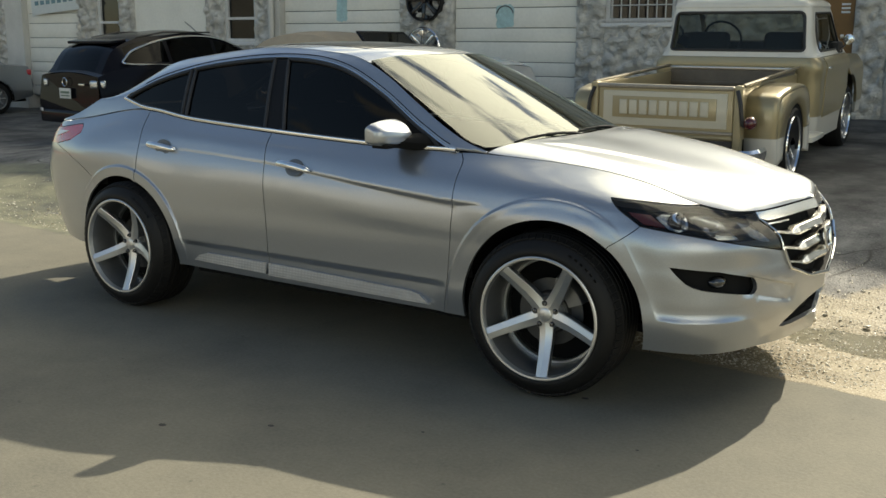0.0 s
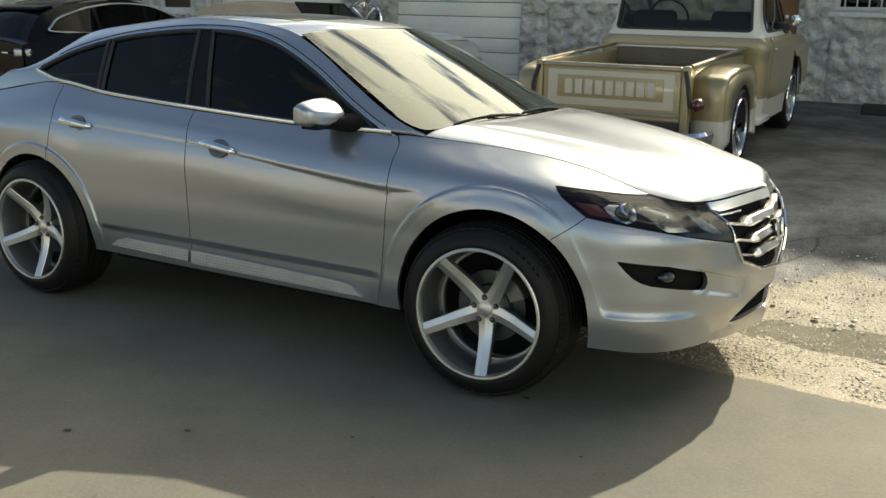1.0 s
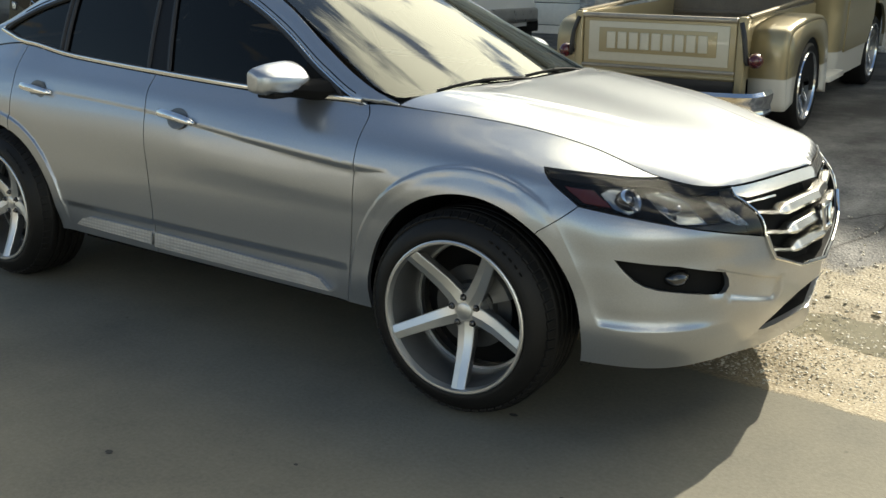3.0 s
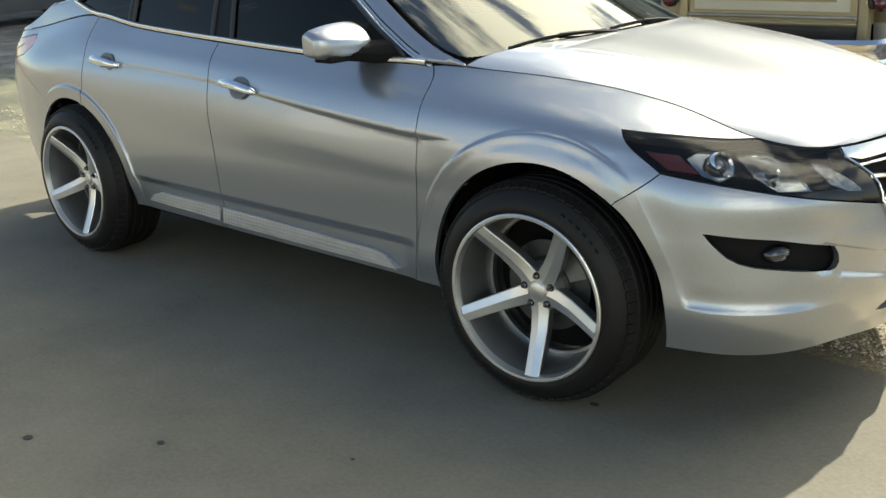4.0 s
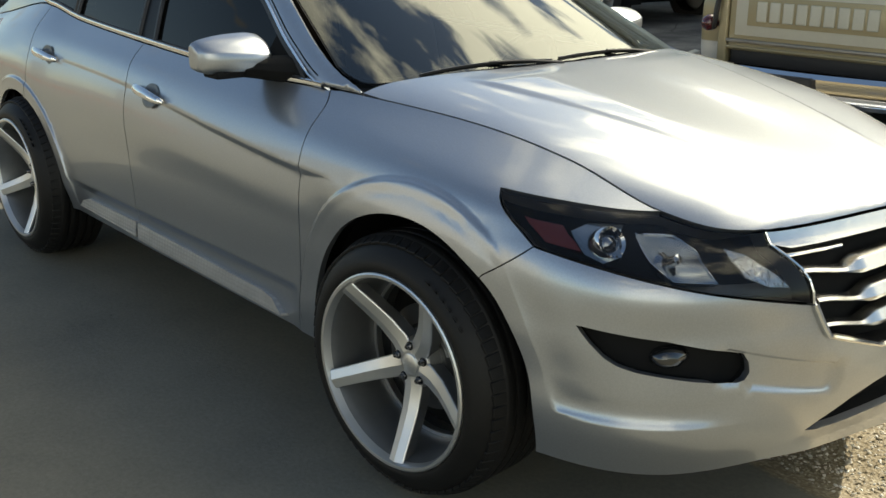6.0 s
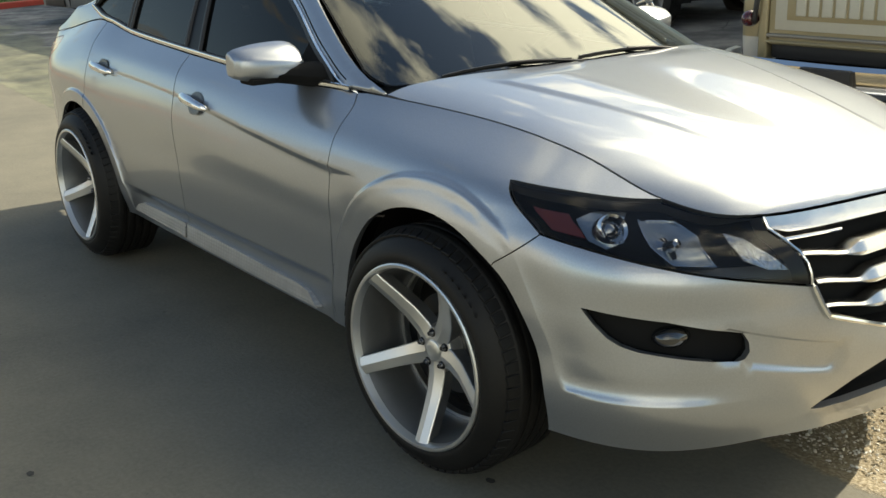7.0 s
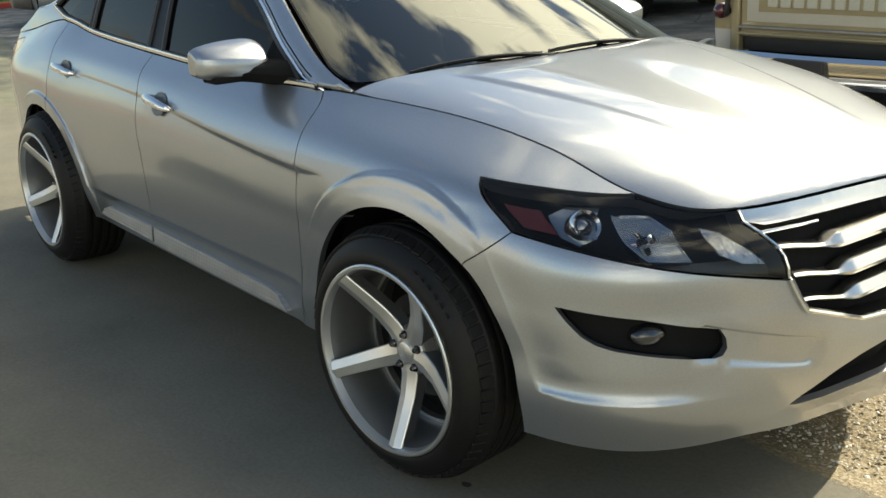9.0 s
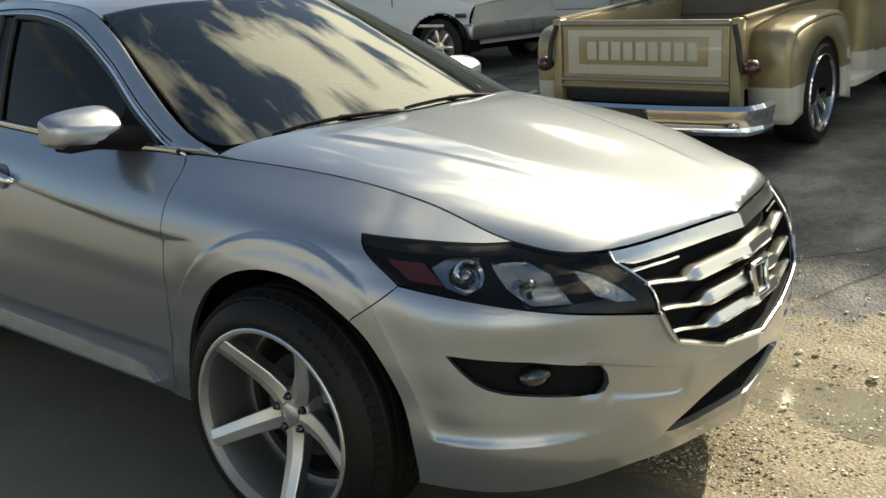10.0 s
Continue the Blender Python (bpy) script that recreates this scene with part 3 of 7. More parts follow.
def side_panels(side):
    far = side > 0
    skin = hull(side)

    def sheet(name, outline, mat=M["silver"], parent=car, **kw):
        kw.setdefault("gap", 0.0024)
        if name in ("fender", "front_door", "rear_door", "quarter_panel"):
            kw["features"] = FEATURES
            kw.setdefault("rim", 0.02)
        return panel(name, outline, skin, mat, parent, flip=far, **kw)

    # front wing
    k = edge_top(8.02, 10.95, 26, 0.001)
    fender = (xz(*door_front_edge[::-1]) + k + [p for p in lamp_top if p[0] < k[-1][0] - 0.01][::-1] + [at_x(*LAMP_BACK), at_x(*arch_seam)]
              + arch_points(FRONT_ARCH, ang, 188.5, 34))
    sheet("fender", fender, step=0.024, gap=0.0014)
    # doors with their handles
    s0, s1 = station_of(-0.322, 1.088), station_of(0.868, 1.056)
    front_door = xz(*door_mid_edge[::-1]) + edge_top(s0, s1, 14, 0.004)[1:-1] + xz(*door_front_edge)
    front_door = sheet("front_door", front_door, step=0.024)
    s2 = station_of(-1.325, 1.162)
    rear_door = (arch_points(REAR_ARCH, 72, -9, 20) + xz(*door_mid_edge[::-1]) + edge_top(s2, s0, 12, 0.004)[::-1][1:-1] + xz(*door_rear_edge))
    rear_door = sheet("rear_door", rear_door, step=0.024)
    # quarter panel behind the rear door
    quarter = (xz(*door_rear_edge[::-1]) + edge_top(1.9, s2, 14, 0.001)[::-1][1:] + [at_x(*p) for p in LAMP_SIDE]
               + xz((-2.19, 0.925), (-2.0, 0.885), (-1.823, 0.825), (-1.70, 0.755)) + arch_points(REAR_ARCH, 125, 76, 14))
    sheet("quarter_panel", quarter, step=0.026)
    # tail lamp wrapped round the corner
    lamp = [at_x(*p) for p in LAMP_SIDE] + [(float(arc_of(1.1)), 0.92), (float(arc_of(1.1)), 1.01)]
    lamp = sheet("tail_lamp", lamp, M["red_lens"], label="red wrap-round tail lamp", step=0.03)
    sheet("reversing_lamp", xz((-2.20, 1.005), (-2.05, 1.010), (-2.13, 0.985), (-2.22, 0.965), steps=2), M["white_lens"], lamp, label="clear reversing lamp", offset=0.004, rim=0.004, step=0.02)
    # stepped trim along the foot of the doors
    for name, pts, holder in (("sill_trim", ((-0.268, 0.335), (-0.268, 0.405), (0.66, 0.390), (0.72, 0.380), (0.785, 0.335)), front_door),
                              ("sill_trim", ((-0.845, 0.350), (-0.80, 0.385), (-0.74, 0.402), (-0.285, 0.405), (-0.285, 0.340)), rear_door)):
        def ledge(p):
            q = skin(p)
            q[:, 1] += side * (0.012 + 0.22 * np.clip(0.405 - p[:, 1], 0, 0.08))
            return q
        panel(name, [at_x(*p) for p in pts], ledge, M["trim_silver"], holder, step=0.024, rim=0.03, flip=far, label="ribbed silver sill trim")
    # handles
    for x, z, tilt, holder in ((-0.075, 0.930, 6.5, front_door), (-1.085, 0.972, 5.0, rear_door)):
        a, zz = at_x(x, z)
        p = skin(np.array([[a, zz], [a + 0.01, zz], [a, zz + 0.01]]))
        nrm = Vector(np.cross(p[1] - p[0], p[2] - p[0])).normalized() * (-1 if far else 1)
        along = Vector(p[1] - p[0]).normalized()
        upv = nrm.cross(along) * (1 if not far else -1)
        upv = Vector((0, 0, 1)) - nrm * nrm.z
        frame_m = Matrix((along, upv.normalized(), nrm)).transposed().to_4x4()
        frame_m.translation = p[0]
        turn = Matrix.Rotation(radians(-tilt), 4, "Z")
        # nearly flat disc; the recess's shade is put into its grey
        cup = bmesh.new()
        ring = [[cup.verts.new(frame_m @ Vector((math.cos(t) * rx * 1.0 + 0.01, math.sin(t) * ry, h))) for t in np.linspace(0, 2 * math.pi, 25)[:-1]]
                for rx, ry, h in ((0.062, 0.046, 0.0025), (0.055, 0.040, 0.0032), (0.042, 0.028, 0.0026), (0.018, 0.012, 0.002))]
        for i in range(3):
            for j in range(24):
                cup.faces.new((ring[i][j], ring[i][(j + 1) % 24], ring[i + 1][(j + 1) % 24], ring[i + 1][j]))
        cup.faces.new(ring[3])
        part("handle_cup", cup, M["cup_shade"], holder, "grey finger cup with its shade in the colour")
        line = [(-0.118, 0, 0.004), (-0.098, 0.002, 0.02), (-0.04, 0.004, 0.034), (0.04, 0.004, 0.036), (0.095, 0.002, 0.026), (0.118, 0, 0.006)]
        line = [frame_m @ turn @ Vector(q) for q in smooth_line(line, 4)]
        k = [0.45 + 0.55 * math.sin(math.pi * min(1, max(0, i / (len(line) - 1)))) ** 0.6 for i in range(len(line))]
        part("door_handle", sweep(line, circle(0.011, 10, 0.019), up=tuple(upv), scale=k), M["chrome"], holder, "chrome pull handle")
    return front_door, rear_door


def dimpled_trim():
    """Pale silver trim pressed with rows of small dimples."""
    n = Nodes("dimpled_trim")
    v = n.coords((1.0, 1.0, 1.5))
    cell = n.t.nodes.new("ShaderNodeTexVoronoi")
    n.link(v, cell.inputs["Vector"])
    cell.inputs["Scale"].default_value, cell.inputs["Randomness"].default_value = 46.0, 0.12
    d = cell.outputs["Distance"]
    base = n.ramp(d, (0.15, (0.44, 0.45, 0.45)), (0.55, (0.32, 0.325, 0.33)))
    p = n.add("BsdfPrincipled", Base_Color=n.mix(0.3, base, n.ramp(n.noise(v, 9.0), (0.3, (0.3, 0.3, 0.3)), (0.7, (0.6, 0.6, 0.6)))), Roughness=0.42, Metallic=0.5)
    n.link(n.bump(d, 0.45, -0.004), p.inputs["Normal"])
    return n.done(p.outputs[0])


M["trim_silver"] = dimpled_trim()
# grey that holds the shade inside the handle cups
M["cup_shade"] = grainy("cup_shade", (0.16, 0.165, 0.17), 0.4, 0.6, bump=0.0)
near_doors = side_panels(-1)
far_doors = side_panels(1)

# rear bumper, round the tail from one arch to the other
rear_half = (xz((-2.19, 0.925), (-2.0, 0.885), (-1.823, 0.825), (-1.70, 0.755)) + arch_points(REAR_ARCH, 125, 189, 20) + edge_low(station_of(-1.83, 0.33), 0.0, 16, 0.002) + [(0.0, 0.92)])
rear_full = rear_half + [(-a, z) for a, z in rear_half[::-1] if a > 1e-6]
panel("rear_bumper", rear_full, hull(-1), M["silver"], car, step=0.04, gap=0.0008, features=FEATURES[13:])
tail_half = [(0.0, 0.925), (float(arc_of(1.08)), 0.93), (float(arc_of(1.08)), 1.013), (float(arc_of(1.85)), 1.024)] + edge_top(1.85, 0.0, 8, 0.002)
panel("tailgate", tail_half + [(-a, z) for a, z in tail_half[::-1] if a > 1e-6], hull(-1), M["silver"], car, step=0.05)

# dark inner shell behind the gaps
def inner_shell():
    verts, faces = [], []
    ss = np.linspace(0, 13, 105)
    for side in (-1, 1):
        base = len(verts)
        n = 9
        for s in ss:
            z0 = float(curve_through(_st, np.array(BODY[0][2]), np.array([s]))[0]) + 0.01
            z1 = float(top_z(s)[0]) - 0.02
            zz = np.linspace(z0, z1, n)
            x, w = body_at(np.full(n, s), zz)
            for i in range(n):
                verts.append((x[i] * 0.975, side * max(0.0, w[i] - 0.045), zz[i]))
        for i in range(len(ss) - 1):
            for j in range(n - 1):
                q = [base + i * n + j, base + (i + 1) * n + j, base + (i + 1) * n + j + 1, base + i * n + j + 1]
                c = np.mean([verts[k] for k in q], 0)
                if all(math.hypot(c[0] - a[0], c[2] - a[1]) > a[2] + 0.03 for a in (FRONT_ARCH, REAR_ARCH)):
                    faces.append(q)
    return mesh_object("inner_shell", verts, faces, M["dark"], car, "dark inner shell")


inner_shell()
for arch in (FRONT_ARCH, REAR_ARCH):
    for side in (-1, 1):
        liner = lathe([(arch[2] + 0.025, -0.16), (arch[2] + 0.025, 0.215), (0.10, 0.215)], 24, "y", (-12, 192), at=Matrix.Translation((arch[0], side * 0.73, arch[1])) @ Matrix.Diagonal((1, side * -1.0, 1, 1)))
        part("wheel_arch_liner", liner, M["dark"], car, "black wheel arch liner")
part("underbody", box_bm((4.3, 1.1, 0.05), (-0.1, 0, 0.27), 0.02), M["dark"], car)
part("underbody", box_bm((1.85, 1.7, 0.04), (0, 0, 0.275), 0.015), M["dark"], car)

# ---- bonnet ----


def bonnet_top(x):
    return curve_through([0.9, 1.15, 1.4, 1.72, 1.99, 2.17, 2.25, 2.295], [1.125, 1.105, 1.072, 1.015, 0.955, 0.910, 0.889, 0.871], x)


_s_top = np.linspace(7.8, 13, 300)
_e_top = curve_through(_st, np.array(BODY[6]).T, _s_top)


def bonnet_surface(p):
    x, y = p[:, 0], p[:, 1]
    we = np.interp(x, _e_top[:, 0], _e_top[:, 1])
    ze = np.interp(x, _e_top[:, 0], _e_top[:, 2])
    u = np.clip(np.abs(y) / np.maximum(we, 0.02), 0, 1.05)
    z = bonnet_top(x) + (ze - bonnet_top(x)) * (0.30 * u ** 2.4 + 0.70 * u ** 8)
    # raised fold running from the cowl towards the grille corners
    fold = np.interp(x, [1.1, 1.76, 2.2], [0.565, 0.375, 0.26])
    d = np.abs(y) - fold
    z = z + 0.009 * (1 - ramp01(d, -0.030, 0.008)) * ramp01(np.abs(y), 0.0, 0.35) * ramp01(x, 1.12, 1.26) * (1 - ramp01(x, 1.7, 2.15))
    return np.stack([x, y, z], 1)


_edge = [(float(np.interp(s, _s_top, _e_top[:, 0])), -float(np.interp(s, _s_top, _e_top[:, 1]))) for s in np.linspace(8.35, 13, 40)]
_cowl = smooth_line([(0.992, -0.790), (1.012, -0.725), (1.062, -0.585), (1.112, -0.31), (1.132, 0)], 6)
_half = [tuple(p) for p in _cowl[::-1]] + [p for p in _edge if p[0] > 1.01]
bonnet = panel("bonnet", _half + [(x, -y) for x, y in _half[::-1][1:-1]], bonnet_surface, M["silver"], car, step=0.03, gap=0.0005, rim=0.018,
               features=[[(x, q * (float(np.interp(x, [1.1, 1.76, 2.2], [0.565, 0.375, 0.26])) + d)) for x in np.linspace(1.13, 2.12, 50)] for q in (-1, 1) for d in (-0.032, -0.018, -0.006, 0.009)])


# ---- cabin ----
def pillar_line(x):
    """Top edge of the side windows: half width and height."""
    k = [-2.45, -2.2, -1.9, -1.6, -1.334, -1.078, -0.758, -0.404, -0.178, 0.031, 0.333, 0.632, 0.83, 1.0, 1.16]
    v = [(0.66, 1.115), (0.72, 1.15), (0.755, 1.205), (0.757, 1.235), (0.703, 1.340), (0.667, 1.408), (0.643, 1.456), (0.631, 1.478), (0.636, 1.469), (0.654, 1.432), (0.714, 1.312), (0.796, 1.152), (0.825, 1.060), (0.80, 1.03), (0.79, 0.99)]
    return curve_through(k, v, x)


def roof_edge(x):
    k = [-2.45, -2.25, -2.1, -1.8, -1.45, -1.0, -0.55, -0.2, 0.10, 0.30, 0.55, 0.80, 0.87, 0.93, 1.0]
    v = [(0.55, 1.045), (0.60, 1.065), (0.60, 1.095), (0.575, 1.225), (0.545, 1.412), (0.535, 1.492), (0.538, 1.532), (0.556, 1.518), (0.597, 1.478), (0.652, 1.405), (0.724, 1.270), (0.780, 1.138), (0.786, 1.106), (0.786, 1.084), (0.786, 1.068)]
    return curve_through(k, v, x)


def roof_ridge(x):
    k = [-2.45, -2.2, -1.8, -1.4, -0.9, -0.4, 0.0, 0.30, 0.55, 0.83, 1.12, 1.2]
    v = [1.05, 1.125, 1.285, 1.45, 1.542, 1.566, 1.549, 1.498, 1.378, 1.246, 1.103, 1.06]
    return curve_through(k, np.array(v), x)


_sb = np.linspace(1.6, 8.6, 300)
_eb = curve_through(_st, np.array(BODY[6]).T, _sb)


def belt(x):
    return np.stack([np.interp(x, _eb[:, 0], _eb[:, 1]), np.interp(x, _eb[:, 0], _eb[:, 2])], 1)


def cabin_side(side):
    def place(p):
        x, z = p[:, 0], p[:, 1]
        b, m, r = belt(x), pillar_line(x), roof_edge(x)
        m[:, 1] = np.maximum(m[:, 1], b[:, 1] + 0.008)
        rz = np.maximum(r[:, 1], m[:, 1] + 0.012)
        u = (z - b[:, 1]) / (m[:, 1] - b[:, 1])
        h = m[:, 1] - b[:, 1]
        w1 = b[:, 0] + (m[:, 0] - b[:, 0]) * u + 0.09 * h * u * (1 - u)
        t = np.clip((z - m[:, 1]) / (rz - m[:, 1]), 0, 1)
        w2 = m[:, 0] + (r[:, 0] - m[:, 0]) * t ** 1.5
        return np.stack([x, side * np.where(z <= m[:, 1], w1, w2), z], 1)
    return place


def roof_surface(p):
    x, y = p[:, 0], p[:, 1]
    r, c = roof_edge(x), roof_ridge(x)
    u = np.clip(np.abs(y) / r[:, 0], 0, 1.02)
    return np.stack([x, y, c + (r[:, 1] - c) * u ** 2.3], 1)


def along(f, x0, x1, n, dz=0.0):
    xs = np.linspace(x0, x1, n + 1)
    return [(float(x), float(v[1]) + dz) for x, v in zip(xs, f(xs))]


TIP = (-1.590, 1.226)
screen_low = smooth_line([(0.850, -0.780), (0.915, -0.776), (0.980, -0.738), (1.043, -0.585), (1.096, -0.3), (1.118, 0)], 6)
screen_top = smooth_line([(0.165, -0.605), (0.23, -0.35), (0.275, -0.15), (0.285, 0)], 5)
for side in (-1, 1):
    far = side > 0
    skin = cabin_side(side)
    doors = near_doors if not far else far_doors
    frame_out = (along(roof_edge, 0.99, -2.28, 64) + along(belt, -2.28, -1.37, 14, 0.003) + [(-1.42, 1.186), (-1.50, 1.206), TIP] + along(pillar_line, -1.57, 0.80, 50) + [(0.835, 1.048)] + along(belt, 0.86, 0.99, 8, 0.002))
    panel("roof_side_frame", frame_out, skin, M["silver"], car, step=0.018, rim=0.012, flip=far, gap=0.001, blur=(0.03, 0.005))
    tops = lambda a, b, n: along(pillar_line, a, b, n, -0.010)
    foot = lambda a, b, n: along(belt, a, b, n, 0.010)
    g1 = [(-1.555, 1.222)] + tops(-1.50, -1.095, 8) + foot(-1.055, -1.30, 5) + [(-1.42, 1.19)]
    g2 = tops(-1.060, -0.470, 12) + foot(-0.385, -1.02, 10)
    g3 = tops(-0.370, 0.700, 22) + [(0.755, 1.068)] + foot(0.72, -0.245, 16)
    for name, g, holder in (("quarter_window", g1, car), ("door_window", g2, doors[1]), ("door_window", g3, doors[0])):
        pane = panel(name, g, skin, M["side_glass"], holder, step=0.05, rim=0.0, flip=far, gap=0.0, offset=-0.006)
    for pts in ([(-0.480, -0.022), (-0.360, -0.022), (-0.235, 0.012), (-0.395, 0.012)], [(-1.100, -0.022), (-1.052, -0.022), (-1.010, 0.012), (-1.064, 0.012)]):
        up_, dn = np.array([p[0] for p in pts[:2]]), np.array([p[0] for p in pts[2:]])
        post = [(x, float(v[1]) - 0.008) for x, v in zip(up_, pillar_line(up_))] + [(x, float(v[1]) + 0.008) for x, v in zip(dn, belt(dn))]
        panel("pillar_trim", post, skin, M["pillar_black"], car, step=0.05, rim=0.01, flip=far, gap=0.0, offset=-0.001, label="gloss black window pillar")
    for g in (g1, g2, g3):
        q = skin(np.array(resample([np.array(p) for p in g], 0.04)))
        part("window_seal", sweep([tuple(v) for v in q], circle(0.011, 6), closed=True, up=(0, side, 0.4)), M["black_plastic"], car, "black rubber window seal")
    # bright trim round the side windows
    ring = [TIP] + along(pillar_line, -1.56, 0.80, 60, 0.004) + [(0.838, 1.046)]
    pts = skin(np.array(ring))
    part("window_trim", sweep([tuple(p + np.array([0, side * 0.004, 0])) for p in pts], circle(0.0055, 6), bm=None), M["chrome"], car, "thin chrome trim over the side windows")
    seam = skin(np.array(along(pillar_line, -1.45, 0.80, 60, 0.021)))
    part("door_gap", sweep([tuple(p) for p in seam], circle(0.0028, 5)), M["dark"], car, "dark gap over the doors")
    ring = [TIP, (-1.50, 1.203), (-1.42, 1.184)] + along(belt, -1.34, 0.838, 50, 0.006)
    pts = skin(np.array(ring))
    part("window_trim", sweep([tuple(p + np.array([0, side * 0.005, 0])) for p in pts], circle(0.006, 8, 0.010)), M["chrome"], car, "chrome strip along the window sill")

# the windscreen: one smooth bowed sheet between the pillars
_gx, _gy = np.meshgrid(np.linspace(0.2, 1.1, 24), np.linspace(-0.7, 0.7, 25))
_g = np.stack([_gx.ravel(), _gy.ravel()], 1)
_g = _g[np.abs(_g[:, 1]) < roof_edge(_g[:, 0])[:, 0]]
_terms = lambda p: np.stack([np.ones(len(p)), p[:, 0], p[:, 0] ** 2, p[:, 1] ** 2, p[:, 0] * p[:, 1] ** 2, p[:, 1] ** 4], 1)
_bow = np.linalg.lstsq(_terms(_g), roof_surface(_g)[:, 2], rcond=None)[0]


def screen_surface(p):
    return np.stack([p[:, 0], p[:, 1], _terms(p) @ _bow], 1)


roof_out = [tuple(p) for p in screen_top[::-1]] + [(float(x), -float(r[0]) + 0.003) for x, r in zip(np.linspace(0.15, -1.30, 40), roof_edge(np.linspace(0.15, -1.30, 40)))] + [(-1.33, -0.3), (-1.35, 0)]
roof_full = roof_out + [(x, -y) for x, y in roof_out[::-1][1:-1]]
sunroof = [(-0.60, -0.40), (-0.02, -0.41), (0.04, -0.2), (0.05, 0), (0.04, 0.2), (-0.02, 0.41), (-0.60, 0.40)]
panel("roof", roof_full, roof_surface, M["silver"], car, step=0.035, gap=0.001, flip=False, holes=[sunroof])
panel("sunroof", sunroof, roof_surface, M["gloss_black"], car, step=0.06, gap=0.004, offset=0.002, label="dark glass sunroof")
screen = [tuple(p) for p in screen_low] + [(x, -y) for x, y in screen_low[::-1][1:]] + [(x, -y) for x, y in screen_top] + [tuple(p) for p in screen_top[::-1][1:]]
panel("windscreen", screen, screen_surface, M["windscreen"], car, step=0.04, rim=0.0, gap=0.004, label="windscreen reflecting the cloudy sky")
# black band round the windscreen
edge_in = shrink(resample(screen, 0.04), 0.022)
panel("windscreen_border", screen, screen_surface, M["gloss_black"], car, step=0.04, rim=0.0, gap=0.0, offset=-0.004, holes=[edge_in], label="black border of the windscreen")
rear_glass = [(-1.36, -0.50), (-1.36, 0.50), (-2.0, 0.52), (-2.14, 0.48), (-2.14, -0.48), (-2.0, -0.52)]
panel("rear_window", rear_glass, roof_surface, M["side_glass"], car, step=0.08, rim=0.0, gap=0.0)
hatch_e = [(float(x), -float(r[0])) for x, r in zip(np.linspace(-1.31, -2.42, 24), roof_edge(np.linspace(-1.31, -2.42, 24)))]
hatch = hatch_e + [(x, -y) for x, y in hatch_e[::-1]]
panel("tailgate_upper", hatch, roof_surface, M["silver"], car, step=0.06, gap=0.002, holes=[rear_glass])
# scuttle panel between bonnet and windscreen
scuttle = [tuple(p) for p in screen_low] + [(x, -y) for x, y in screen_low[::-1][1:]] + [(x + 0.004, -y) for x, y in _cowl] + [(x + 0.004, y) for x, y in _cowl[::-1][1:]]


def scuttle_surface(p):
    a = roof_surface(p)
    b = bonnet_surface(p)
    a[:, 2] = np.minimum(a[:, 2], b[:, 2]) - 0.014
    return a


panel("scuttle_panel", scuttle, scuttle_surface, M["black_plastic"], car, step=0.04, rim=0.0, gap=-0.012, label="black plastic panel below the windscreen")


# wipers
for x0, y0, x1, y1, name in ((1.104, -0.10, 1.026, -0.60, "wiper"), (1.070, 0.46, 1.100, -0.06, "wiper")):
    n = 14
    ps = np.array([(x0 + (x1 - x0) * i / n, y0 + (y1 - y0) * i / n) for i in range(n + 1)])
    q = screen_surface(ps)
    blade = sweep([(a, b, c + 0.005) for a, b, c in q], [(-0.002, -0.005), (0.002, -0.005), (0.0035, 0.002), (-0.0035, 0.002)])
    w = part(name, blade, M["black_plastic"], car, "black wiper blade")
    root = Vector(q[0]) + Vector((0.03, 0.03, -0.002))
    mid = Vector(q[n // 2]) + Vector((0.004, 0, 0.008))
    part("wiper_arm", sweep([tuple(p) for p in smooth_line([root, root.lerp(mid, 0.5) + Vector((0, 0, 0.005)), mid], 5)], circle(0.0038, 6)), M["black_plastic"], w)

